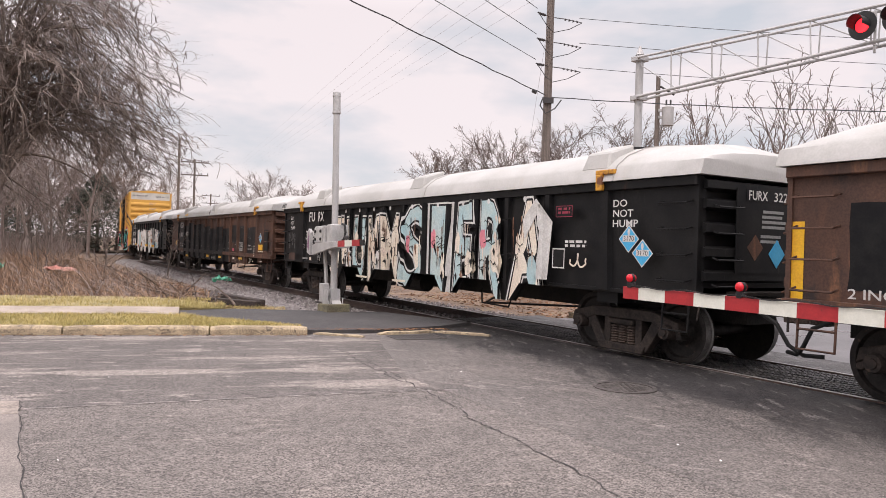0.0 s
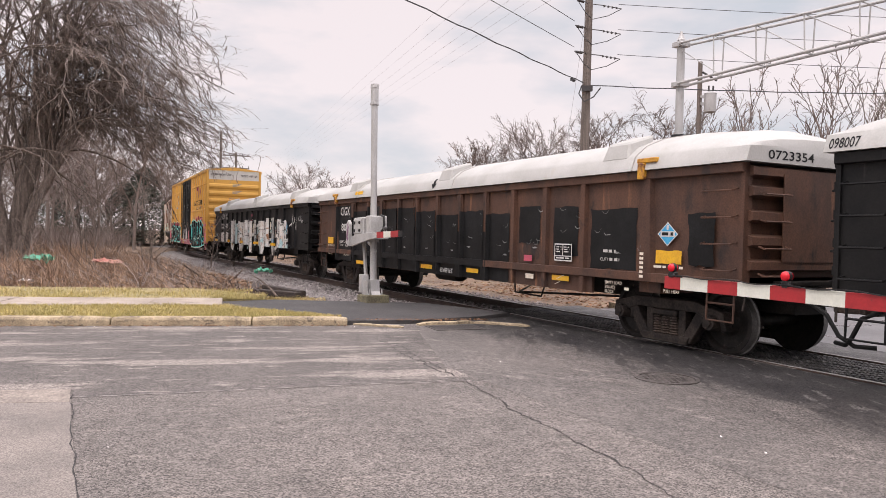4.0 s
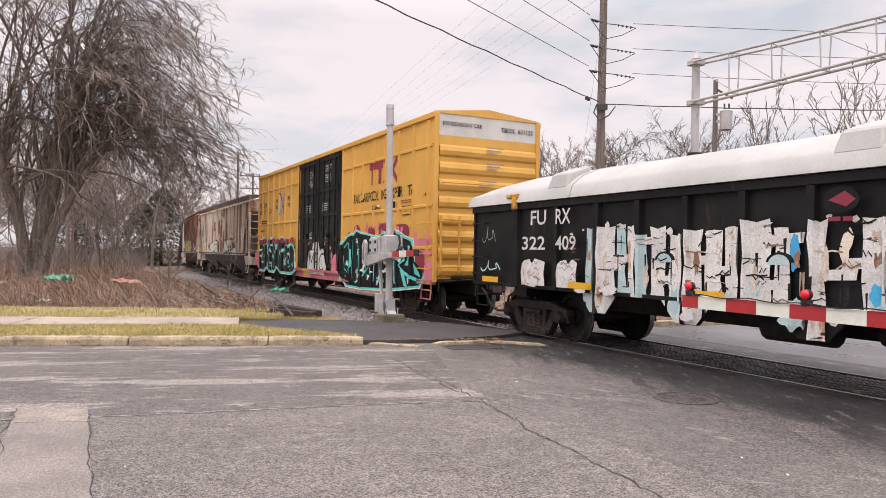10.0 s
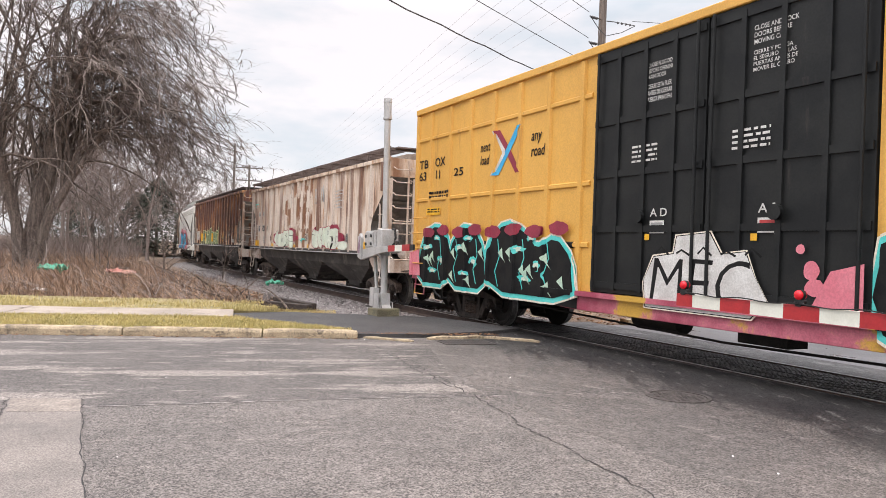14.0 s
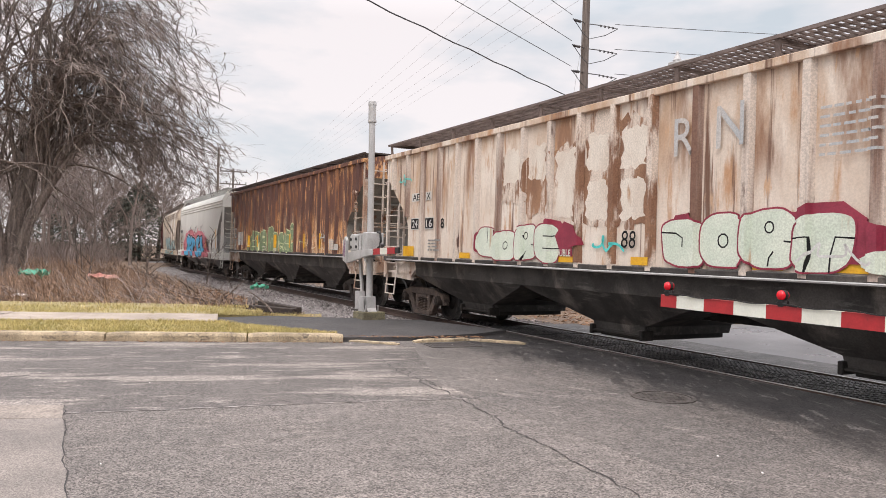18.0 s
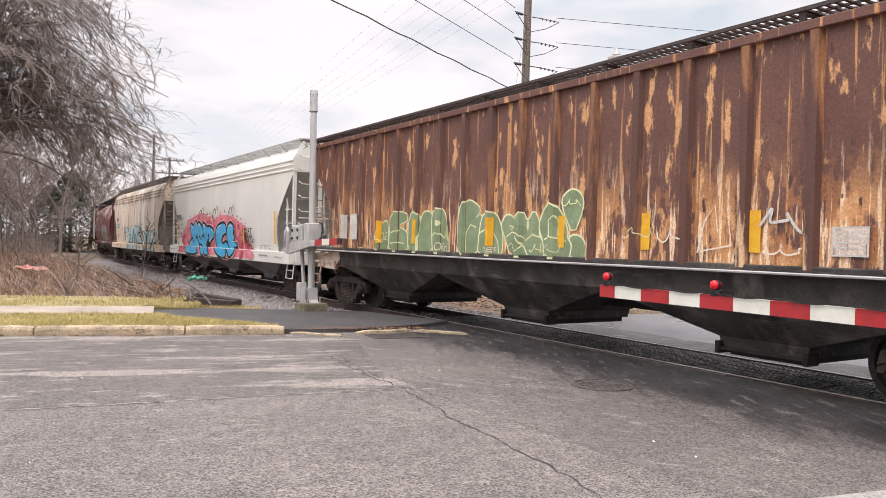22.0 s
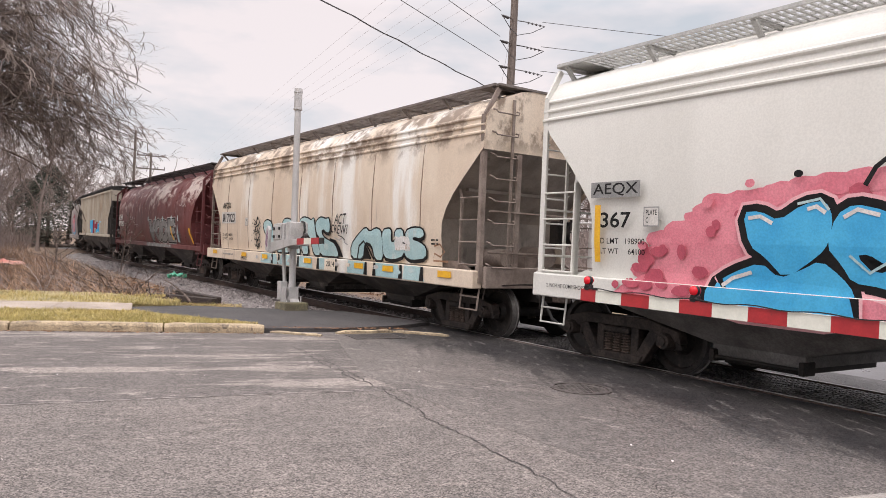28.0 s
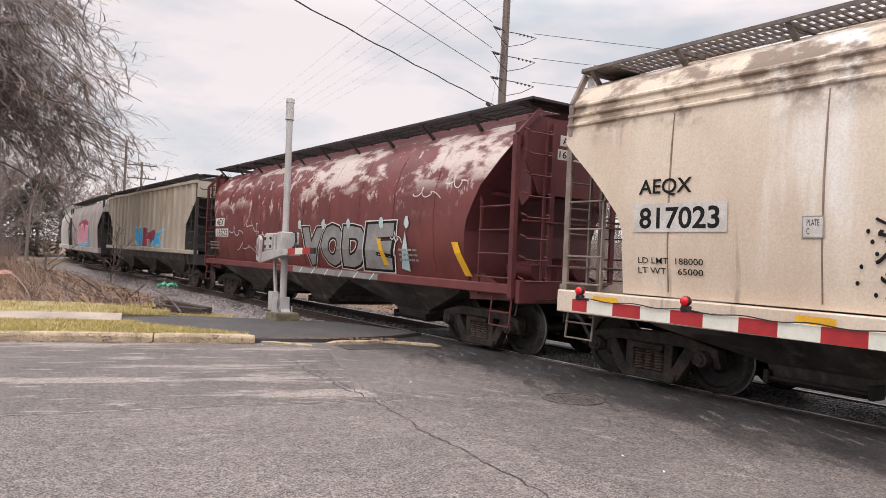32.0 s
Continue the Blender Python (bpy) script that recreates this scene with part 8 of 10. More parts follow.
p.bubble("JORT", 88.4, 85.6, 1.5, 2.18, CHALK, MAROON, .024, .14, BLACK)
p.blob(85.1, 1.62, .42, .14, CHALK, .2)
p.scribble(86.2, 85.4, 1.55, 1.85, WHITE, .03, 12)
p.text("88", 89.3, 88.98, 1.74, 2.02, BLACK, .0, .1, 1, .03)
p.text("R", 88.25, 87.88, 3.05, 3.58, STEEL, .0)
p.text("N", 87.5, 87.0, 3.08, 3.64, STEEL, .0)
p.rect(84.85, 84.5, 1.72, 2.0, PLATE)
p.rect(84.83, 84.53, 1.74, 1.98, BLACK)
p.rect(84.7, 84.66, 1.74, 1.98, PLATE)
p.bars(86.0, 85.25, 2.75, 3.4, 6, STEEL, .3)
p.finish("graffiti", car, PAINTS, hw, ribs, .078, "pale green bubble graffiti, number plates and yellow reflectors")

# car H: dark rust-brown ribbed hopper
h_paint = mat("dark_brown_paint_rusting", (.118, .050, .037), (.150, .066, .048), 1.3, (1, 1, .4), rough=.5, fine=.15,
              layers=(((.52, .25, .10), 2.0, (4.2, 1, .10), .57, .63), ((.58, .29, .12), 2.4, (1.3, 1, .55), .46, .54, 2.9, 1.9), ((.36, .15, .06), 5.0, (1.2, 1, .6), .52, .60, 2.9, 1.9), ((.84, .62, .42), 4.0, (2.6, 1, .22), .53, .60, 3.2, 1.8),
                      ((.62, .33, .15), 2.6, (1.5, 1, .5), .57, .63), ((.075, .035, .028), 6, (1.4, 1, .5), .60, .66)))
h_rib = mat("dark_brown_rusting_posts", (.105, .046, .035), (.30, .13, .055), 3.3, (1, 1, .14), lo=.50, hi=.64, rough=.55, fine=.12, layers=(((.66, .44, .26), 2.6, (1, 1, .12), .60, .66),))
h_end = mat("rusty_grey_end_sheet", (.27, .26, .235), (.19, .175, .155), 1.6, rough=.7, fine=.1, layers=(((.20, .085, .04), 1.9, (.7, .7, .35), .55, .64), ((.05, .035, .03), 3.0, (1, 1, .3), .60, .70)))
h_frame = mat("rusty_pale_frame", (.60, .52, .45), (.36, .22, .15), 2.2, (1, 1, .4), lo=.42, hi=.62, rough=.75, fine=.15, layers=(((.12, .055, .035), 4.5, (1, 1, .4), .60, .70),))
car, s0, ribs, hw = hopper("hopper_car", 99.92, 117.22, "dark brown rusting ribbed covered hopper with mossy graffiti", [(1.49, 1.44), (1.49, 4.17)], knee(0.0, 2.42, 3.66, 1.36), h_paint, h_paint,
                           (19, .09, .075, h_rib), (1.36, 1.48, 1.5), mat("dark_grating", (.07, .05, .045), (.045, .035, .03), 5, rough=.7, fine=.15), 3, None, 1.42, truck_mat, h_frame, 4.36, h_end, ladder_m=h_frame, sill_m=bay_mat)
p = Paint(s0, 61)
MOSS_FIRST = ([(113.38, 1.50), (113.28, 1.92), (113.04, 2.09), (112.85, 2.11), (112.80, 1.46), (113.12, 1.46)],
              [(112.77, 1.46), (112.76, 1.77), (112.73, 2.30), (112.02, 2.28), (111.98, 2.10), (112.30, 2.05), (112.30, 1.95), (112.01, 1.88), (111.95, 1.64), (111.99, 1.46)],
              [(111.93, 1.46), (111.91, 2.24), (111.52, 2.28), (111.43, 2.0), (111.37, 2.22), (111.22, 2.29), (110.98, 2.24), (110.94, 1.91), (110.95, 1.46), (111.53, 1.46)],
              [(110.93, 1.46), (111.0, 2.24), (110.77, 2.33), (110.54, 2.29), (110.43, 2.07), (110.45, 1.84), (110.56, 1.74), (110.35, 1.70), (110.33, 1.46), (110.77, 1.46)])
MOSS_SECOND = ([(109.93, 1.46), (109.92, 2.07), (109.83, 2.40), (109.64, 2.46), (109.35, 2.33), (109.32, 2.24), (109.47, 2.11), (109.29, 2.19), (109.19, 2.06), (109.22, 1.85), (109.36, 1.77), (109.38, 1.46)],
               [(109.35, 1.46), (109.33, 1.74), (109.26, 2.11), (109.14, 2.20), (109.02, 2.22), (108.83, 2.18), (108.71, 2.05), (108.62, 1.80), (108.62, 1.55), (108.69, 1.46)],
               [(108.66, 1.98), (108.55, 2.15), (108.39, 2.15), (108.22, 2.01), (108.19, 1.84), (107.97, 1.75), (107.86, 1.59), (107.90, 1.46), (108.38, 1.46), (108.54, 1.78)],
               [(108.25, 2.04), (108.07, 2.22), (107.94, 2.02), (107.77, 2.23), (107.62, 2.0), (107.65, 1.81), (107.52, 1.69), (107.48, 1.46), (107.90, 1.46), (108.02, 1.65), (108.21, 1.81)],
               [(107.65, 1.97), (107.47, 2.30), (107.28, 2.31), (107.09, 2.15), (106.95, 1.88), (106.96, 1.75), (106.83, 1.67), (106.86, 1.46), (107.48, 1.46), (107.52, 1.72)],
               [(106.88, 1.46), (106.83, 1.67), (106.92, 1.77), (106.77, 1.82), (106.61, 1.76), (106.51, 1.58), (106.51, 1.46)],
               [(107.10, 2.38), (106.98, 2.48), (106.86, 2.52), (106.72, 2.48), (106.62, 2.36), (106.63, 2.20), (106.81, 1.83), (107.03, 2.15)])
for q in MOSS_FIRST + MOSS_SECOND:
    p.outlined(q, ((.030, LIME),), GREEN)
for line in ([(112.70, 1.86), (112.5, 1.87), (112.3, 1.90)], [(112.70, 1.62), (112.35, 1.64), (112.1, 1.62)], [(111.5, 1.46), (111.5, 1.75), (111.42, 2.0)], [(110.95, 1.8), (110.8, 1.86), (110.62, 1.82), (110.5, 1.75)],
             [(109.75, 1.46), (109.74, 1.85), (109.6, 2.0), (109.42, 1.95)], [(109.3, 1.85), (109.1, 1.92), (108.9, 1.88), (108.75, 1.7), (108.7, 1.46)], [(108.5, 1.78), (108.35, 1.86), (108.15, 1.84), (108.0, 1.75)],
             [(108.3, 1.95), (108.42, 1.98), (108.36, 1.9), (108.3, 1.95)], [(107.98, 1.72), (107.8, 1.82), (107.62, 1.78)], [(107.5, 1.74), (107.35, 1.8), (107.15, 1.76), (106.98, 1.72)], [(107.3, 1.8), (107.32, 2.05), (107.22, 2.12), (107.15, 2.0), (107.18, 1.8)]):
    p.stroke(line, .026, LIME)
p.blob(110.68, 2.04, .05, .06, LIME)
p.blob(107.92, 1.98, .03, .08, LIME)
p.text("ACNE", 113.3, 112.84, 1.68, 1.86, LIME, .0, .2)
p.text("OKH", 110.72, 110.36, 1.5, 1.66, CREAM, .0, .2)
p.text("egs", 109.1, 108.78, 1.48, 1.6, CREAM, .0, .2)
p.scribble(107.05, 106.68, 2.24, 2.38, LIME, .018, 12)
p.scribble(107.85, 107.55, 1.5, 1.68, LIME, .016, 10)
for ss, mi in ((113.2, 0), (111.6, 0), (108.96, 0), (107.1, 0), (105.38, 0), (103.7, 0)):
    p.rect(ss + .06, ss - .09, 1.62, 2.12, YELLOW)
for ss, zz in ((113.2, 1.7), (114.0, 1.55), (108.2, 1.6), (107.3, 1.6), (105.5, 1.85)):
    p.scribble(ss + .25, ss - .25, zz - .1, zz + .1, LIME, .015, 9)
p.scribble(105.2, 104.75, 1.65, 1.95, CREAM, .02, 10)
p.stroke([(104.5, 1.6), (104.4, 2.0), (104.25, 2.2), (104.2, 1.85), (104.05, 2.0), (104.0, 1.7), (104.45, 1.62)], .02, CREAM)
p.scribble(103.6, 103.0, 1.85, 2.15, WHITE, .035, 14)
p.scribble(103.6, 103.05, 1.55, 1.72, CREAM, .02, 12)
p.rect(102.76, 102.36, 1.60, 1.92, PLATE)
p.rect(102.74, 102.38, 1.62, 1.90, STAIN)
p.bars(102.72, 102.40, 1.65, 1.87, 4, PLATE, .4)
p.rect(115.3, 114.9, 1.7, 2.3, PLATE, .02)
p.rect(114.75, 114.35, 1.7, 2.3, PLATE, .02)
p.text("A", 115.2, 115.0, 2.05, 2.25, CREAM)
p.text("EX", 114.72, 114.4, 2.05, 2.25, CREAM)
p.text("10", 115.28, 114.95, 1.76, 1.96, WHITE)
p.text("131", 114.74, 114.38, 1.76, 1.96, WHITE)
p.rect(102.1, 101.9, 1.6, 1.78, PLATE)
p.text("OFAC", 101.0, 100.35, 2.95, 3.35, STAIN, -.012, .2, 1, .06)
p.text("60s", 100.75, 100.3, 2.7, 2.95, STAIN, -.012, .2, 1, .06)
p.finish("graffiti", car, PAINTS, hw, ribs, .078, "mossy green bubble graffiti with pale outlines, yellow reflectors")
part("corner_panel", Geo().box(s0 - 101.35, s0 - 100.0, -1.5, -1.493, 1.45, 1.6), P_CREAM, car)

# car I: clean pale smooth hopper
i_paint = mat("pale_grey_white_paint", (.69, .68, .64), (.63, .62, .58), .8, (1, 1, .4), rough=.5, fine=.04,
              layers=(((.55, .44, .28), 1.1, (.6, 1, .9), .66, .76), ((.42, .39, .36), 3, STREAK, .70, .82)))
i_roof = mat("pale_roof", (.58, .57, .53), (.50, .49, .455), 1.5, rough=.6, fine=.06)
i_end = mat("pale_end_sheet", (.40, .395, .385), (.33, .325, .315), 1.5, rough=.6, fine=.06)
i_board = mat("galvanised_walkway", (.50, .50, .485), (.42, .42, .41), 4, rough=.6, metal=.2, fine=.1)
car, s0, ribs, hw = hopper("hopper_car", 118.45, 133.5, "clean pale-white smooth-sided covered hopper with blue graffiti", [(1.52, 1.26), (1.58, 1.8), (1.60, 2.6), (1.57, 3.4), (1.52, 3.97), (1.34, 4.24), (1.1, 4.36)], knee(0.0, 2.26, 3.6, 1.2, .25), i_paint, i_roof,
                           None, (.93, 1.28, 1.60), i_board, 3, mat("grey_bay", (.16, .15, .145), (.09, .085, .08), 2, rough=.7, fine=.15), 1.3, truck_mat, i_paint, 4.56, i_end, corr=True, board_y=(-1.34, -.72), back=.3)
p = Paint(s0, 71)
cloud = [(131.9, 1.0), (131.3, 1.42), (131.0, 1.85), (130.45, 2.09), (130.2, 2.28), (129.6, 2.34), (129.1, 2.44), (128.5, 2.48), (128.0, 2.5), (127.4, 2.34), (126.9, 2.34), (126.3, 2.24), (125.6, 2.4), (124.8, 2.36), (124.1, 2.3),
         (123.5, 2.14), (122.9, 2.0), (122.5, 1.5), (122.0, 1.2), (121.6, 1.0)]
Z_TOP = [(129.83, 2.17), (129.61, 2.18), (129.38, 2.07), (129.1, 2.25), (128.86, 2.28), (128.77, 2.1), (128.81, 1.83), (128.9, 1.71), (129.3, 1.42), (129.54, 1.66), (129.73, 1.78)]
Z_FOOT = [(130.26, 1.0), (130.24, 1.29), (129.97, 1.46), (129.59, 1.6), (129.37, 1.43), (129.12, 1.53), (128.9, 1.65), (128.67, 1.48), (128.55, 1.33), (128.46, 1.0)]
E_ONE = [(128.74, 2.13), (128.56, 2.24), (128.26, 2.17), (128.03, 2.03), (127.88, 1.86), (128.01, 1.75), (128.23, 1.62), (128.41, 1.73), (128.53, 1.71), (128.34, 1.52), (128.06, 1.65), (127.85, 1.7), (127.58, 1.53), (127.45, 1.4), (127.46, 1.0), (127.82, 1.0),
         (128.04, 1.32), (128.27, 1.4), (128.57, 1.43), (128.67, 1.6), (128.84, 1.8)]
P_ONE = [(127.95, 2.12), (127.77, 2.21), (127.46, 2.09), (127.24, 2.03), (126.99, 2.06), (126.64, 2.01), (126.39, 1.93), (126.32, 1.79), (126.38, 1.69), (126.7, 1.59), (127.02, 1.43), (127.15, 1.59), (126.95, 1.79), (127.18, 1.79), (127.09, 1.47), (126.79, 1.0),
         (127.41, 1.0), (127.47, 1.4), (127.74, 1.66), (127.72, 1.78), (127.89, 1.93)]
G_ONE = [(126.13, 1.66), (125.93, 2.04), (125.24, 2.18), (124.82, 2.14), (124.71, 1.85), (125.13, 1.77), (125.45, 1.53), (125.19, 1.4), (124.78, 1.52), (124.5, 1.29), (124.5, .98), (125.24, .98), (125.97, 1.22)]
E_TWO = [(124.6, 2.03), (124.21, 2.2), (123.79, 2.02), (123.97, 1.83), (123.77, 1.7), (124.02, 1.52), (123.46, 1.45), (123.5, 1.2), (124.1, .98), (124.36, 1.25), (124.6, 1.5), (124.66, 1.77)]


def blue_piece(p):
    """The pink cloud and its blue letters; they run on over the sill."""
    p.poly(cloud, PINK)
    for (s1, z1), (s2, z2) in zip(cloud[1:], cloud[2:]):
        for q in (0, .5):
            p.blob(s1 + (s2 - s1) * q, z1 + (z2 - z1) * q, .26, .12, PINK, .25)
    r = p.r
    for k in range(34):
        i = r.randrange(1, len(cloud) - 2)
        p.blob(cloud[i][0] + r.uniform(-.3, .3), cloud[i][1] - r.uniform(.05, .25), r.uniform(.05, .16), r.uniform(.04, .09), ROSE, .25)
    for k in range(16):
        p.blob(r.uniform(131.7, 130.4), r.uniform(1.0, 1.7), r.uniform(.06, .14), r.uniform(.05, .11), ROSE, .25)
    for k in range(12):
        p.blob(r.uniform(123.6, 122.2), r.uniform(1.0, 1.7), r.uniform(.06, .16), r.uniform(.05, .11), ROSE, .25)
    for shapes in ((Z_FOOT, Z_TOP, E_ONE, P_ONE), (G_ONE, E_TWO)):
        for q in shapes:
            p.outlined(q, ((.13, PALEPINK),), BLACK)
        for q in shapes:
            p.outlined(q, ((.09, BLACK), (.05, BLACK)), BLUE)
        for q in shapes:
            p.outlined(q, (), BLUE)
    for a, b, c in (((129.75, 2.1), (129.6, 2.12), (129.45, 2.04)), ((129.05, 2.19), (128.95, 2.22), (128.85, 2.15)), ((128.66, 2.1), (128.52, 2.18), (128.3, 2.12)), ((127.85, 2.1), (127.75, 2.15), (127.5, 2.05)), ((126.6, 1.96), (126.45, 1.9), (126.4, 1.8)),
                    ((125.85, 2.0), (125.6, 2.08), (125.3, 2.11)), ((124.5, 2.05), (124.25, 2.12), (124.0, 2.05)), ((127.95, 1.85), (127.85, 1.78), (127.9, 1.7)), ((127.0, 1.5), (126.85, 1.57), (126.75, 1.62)), ((130.1, 1.3), (129.95, 1.4), (129.7, 1.48))):
        p.stroke([a, b, c], .045, WHITE)
    for q in (Z_TOP, E_ONE, P_ONE, G_ONE, E_TWO):
        i = len(q) // 2
        p.stroke([(q[i][0] + .04, q[i][1] + .08), (q[i - 1][0] + .05, q[i - 1][1] + .02), (q[i - 2][0] + .06, q[i - 2][1])], .03, SKY)


blue_piece(p)
for ss, zz, w, m in ((129.74, 2.5, .06, PINK), (130.3, 2.3, .08, PINK), (129.16, 2.58, .05, BLACK), (127.67, 2.56, .05, BLACK), (127.17, 2.55, .05, BLACK), (126.82, 2.56, .05, BLACK), (127.36, 2.48, .11, PINK), (126.5, 2.42, .16, WHITE), (126.5, 2.42, .09, RED), (131.3, 1.75, .07, PINK),
                     (125.4, 2.56, .07, PINK), (124.9, 2.6, .05, BLACK), (124.3, 2.55, .05, PINK), (123.9, 2.45, .04, BLACK), (123.4, 2.4, .05, BLACK), (123.0, 2.3, .06, PINK), (122.5, 2.15, .04, BLACK)):
    p.blob(ss, zz, w, w * .85, m, .2)
for ss in (128.2, 126.2, 124.2):
    p.stroke([(ss + .25, 2.42), (ss + .15, 2.6), (ss, 2.72), (ss - .12, 2.7), (ss - .14, 2.58)], .05, BLACK)
    p.stroke([(ss - .1, 2.5), (ss - .25, 2.75), (ss - .4, 2.84), (ss - .42, 2.62)], .035, BLACK)
p.scribble(123.2, 122.75, 1.6, 1.95, BLACK, .03, 10)
p.text("DIRT\nBOYS", 122.6, 121.75, 1.5, 2.0, BLACK, .012, .1, 1, .06, .0, .75)
p.stroke([(122.4, 1.48), (122.1, 1.40), (121.9, 1.46), (122.0, 1.34), (121.8, 1.30)], .03, BLACK)
p.rect(132.25, 131.35, 2.40, 2.62, GREY)
p.text("AEQX", 132.21, 131.39, 2.42, 2.60, BLACK, .008)
p.text("367", 132.05, 131.5, 1.98, 2.20, BLACK, .015)
p.rect(131.28, 131.02, 2.0, 2.26, GREY)
p.rect(131.265, 131.035, 2.015, 2.245, PLATE)
p.text("PLATE\nC", 131.24, 131.06, 2.05, 2.22, BLACK, .01)
p.text("LD LMT   198900", 132.1, 131.25, 1.76, 1.84, BLACK, .006)
p.text("LT WT     64100", 132.06, 131.25, 1.62, 1.70, BLACK, .006)
p.rect(132.16, 132.05, 1.5, 2.3, YELLOW)
p.rect(122.75, 122.62, 1.5, 1.92, YELLOW)
p.rect(119.72, 119.58, 1.5, 2.48, YELLOW)
p.text("EXW 10-8  8-7\nEW     8-2  16-2", 121.1, 120.1, 1.34, 1.46, BLACK, .004)
p.bars(122.0, 121.5, 1.5, 1.62, 2, GREY, .4)
p.finish("graffiti", car, PAINTS, lambda z: hw(z) + .008, None, 0, "bright blue graffiti letters on a pink cloud")
p = Paint(s0, 72)
blue_piece(p)
p.clip(.935, 1.275)
p.text("2 INCH HF COMP SHOES", 119.7, 118.9, 1.08, 1.14, BLACK, .004)
p.text("2 INCH HF COMP SHOES", 133.1, 132.3, 1.08, 1.14, BLACK, .004)
p.bars(121.0, 120.2, 1.06, 1.16, 1, GREY, .5)
p.finish("sill_graffiti", car, PAINTS, lambda z: 1.662, (), 0, "pink and blue paint running over the sill")

# car J: cream streaked smooth hopper
j_paint = mat("cream_paint_streaked", (.69, .59, .48), (.60, .49, .385), .9, (1, 1, .4), rough=.55, fine=.06,
              layers=(((.80, .78, .74), .5, (1, 1, .15), .54, .64), ((.30, .24, .19), 1.6, (1.2, 1, .10), .63, .74), ((.15, .12, .10), 3.2, (1.2, 1, .12), .68, .77), ((.24, .18, .135), 2.4, (.7, 1, .8), .46, .60, 3.2, 3.7), ((.56, .44, .33), 1.0, (.8, 1, .4), .58, .78)))
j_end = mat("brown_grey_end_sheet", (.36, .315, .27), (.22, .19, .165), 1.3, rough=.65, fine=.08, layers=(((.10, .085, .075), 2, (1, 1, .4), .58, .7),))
seam_brown = mat("brown_weld_stain", (.17, .115, .085), (.30, .22, .17), 3, (1, 1, .3), rough=.7, fine=.1)
j_frame = mat("dirty_frame", (.27, .22, .19), (.17, .13, .11), 3, rough=.7, fine=.1)
car, s0, ribs, hw = hopper("hopper_car", 135.0, 150.92, "cream streaked smooth-sided covered hopper with aqua graffiti", [(1.52, 1.24), (1.58, 1.8), (1.60, 2.6), (1.57, 3.4), (1.52, 3.97), (1.34, 4.22), (1.1, 4.34)], knee(0.0, 2.16, 3.36, 1.2, .3), j_paint, j_paint,
                           None, (.90, 1.22, 1.60), mat("weathered_grating", (.19, .165, .15), (.12, .10, .09), 5, rough=.7, fine=.15), 3, None, 1.3, truck_mat, j_frame, 4.53, j_end, corr=True, board_y=(-1.34, -.72), brake_e=1, back=.3)
for k in range(7):
    x = -6 + k * 2
    part("sheet_seam", Geo().tube([(x, -(hw(z) + .003), z) for z in (1.3, 1.9, 2.6, 3.2, 3.6)], [.010, .012, .014, .013, .008], 4), seam_brown, car)
p = Paint(s0, 81)
p.rect(149.52, 148.1, 2.07, 2.44, PLATE)
p.text("AEQX", 149.44, 148.61, 2.53, 2.76, BLACK, .015)
p.text("817023", 149.42, 148.2, 2.11, 2.39, BLACK, .02)
p.text("LD LMT  188000", 149.43, 148.42, 1.66, 1.74, BLACK, .006)
p.text("LT WT    65000", 149.43, 148.42, 1.53, 1.61, BLACK, .006)
p.rect(147.18, 146.94, 2.0, 2.24, GREY)
p.rect(147.165, 146.955, 2.015, 2.225, PLATE)
p.text("PLATE\nC", 147.13, 146.99, 2.04, 2.2, BLACK, .01)
for k, z in enumerate((2.06, 1.84, 1.62, 1.42)):
    p.scribble(146.40 - .03 * k, 145.84 + .04 * k, z - .12, z + .12, BLACK, .038, 13)
    p.stroke([(146.42 - .1 * k, z + .14), (146.2, z + .02), (146.3 - .05 * k, z - .12), (146.0, z - .04), (145.86, z + .12)], .032, BLACK)
p.blob(146.08, 2.22, .07, .05, BLACK)
for k in range(12):
    p.blob(p.r.uniform(146.6, 145.75), p.r.uniform(1.35, 2.2), .02, .025, BLACK)
AQUA_K = [(145.51, 2.09), (145.23, 2.17), (144.88, 2.09), (144.78, 1.80), (144.60, 2.02), (144.24, 2.02), (144.20, 1.83), (144.45, 1.70), (144.28, 1.61), (144.10, 1.27), (144.50, 1.27), (144.62, 1.57), (144.70, 1.27), (145.18, 1.27), (145.28, 1.72), (145.53, 1.95)]
AQUA_A = [(144.12, 1.96), (144.0, 2.16), (143.69, 2.20), (143.27, 2.10), (143.10, 1.90), (143.03, 1.67), (142.86, 1.27), (143.19, 1.27), (143.27, 1.56), (143.54, 1.56), (143.65, 1.27), (144.07, 1.27), (144.01, 1.67)]
AQUA_N = [(142.87, 2.14), (142.64, 2.22), (142.28, 2.18), (142.14, 2.13), (141.98, 2.20), (141.93, 2.04), (141.86, 1.86), (141.78, 1.67), (141.60, 1.27), (142.01, 1.27), (142.15, 1.66), (142.37, 1.81), (142.41, 1.59), (142.34, 1.27), (142.76, 1.27), (142.70, 1.77)]
AQUA_S = [(141.87, 2.04), (141.73, 2.16), (141.53, 2.21), (141.26, 2.16), (141.08, 2.19), (141.02, 1.98), (141.04, 1.84), (141.24, 1.85), (141.36, 1.92), (141.51, 1.87), (141.39, 1.72), (141.05, 1.63), (140.76, 1.57), (140.55, 1.27), (141.0, 1.27), (141.60, 1.27), (141.69, 1.55), (141.62, 1.71), (141.79, 1.83)]
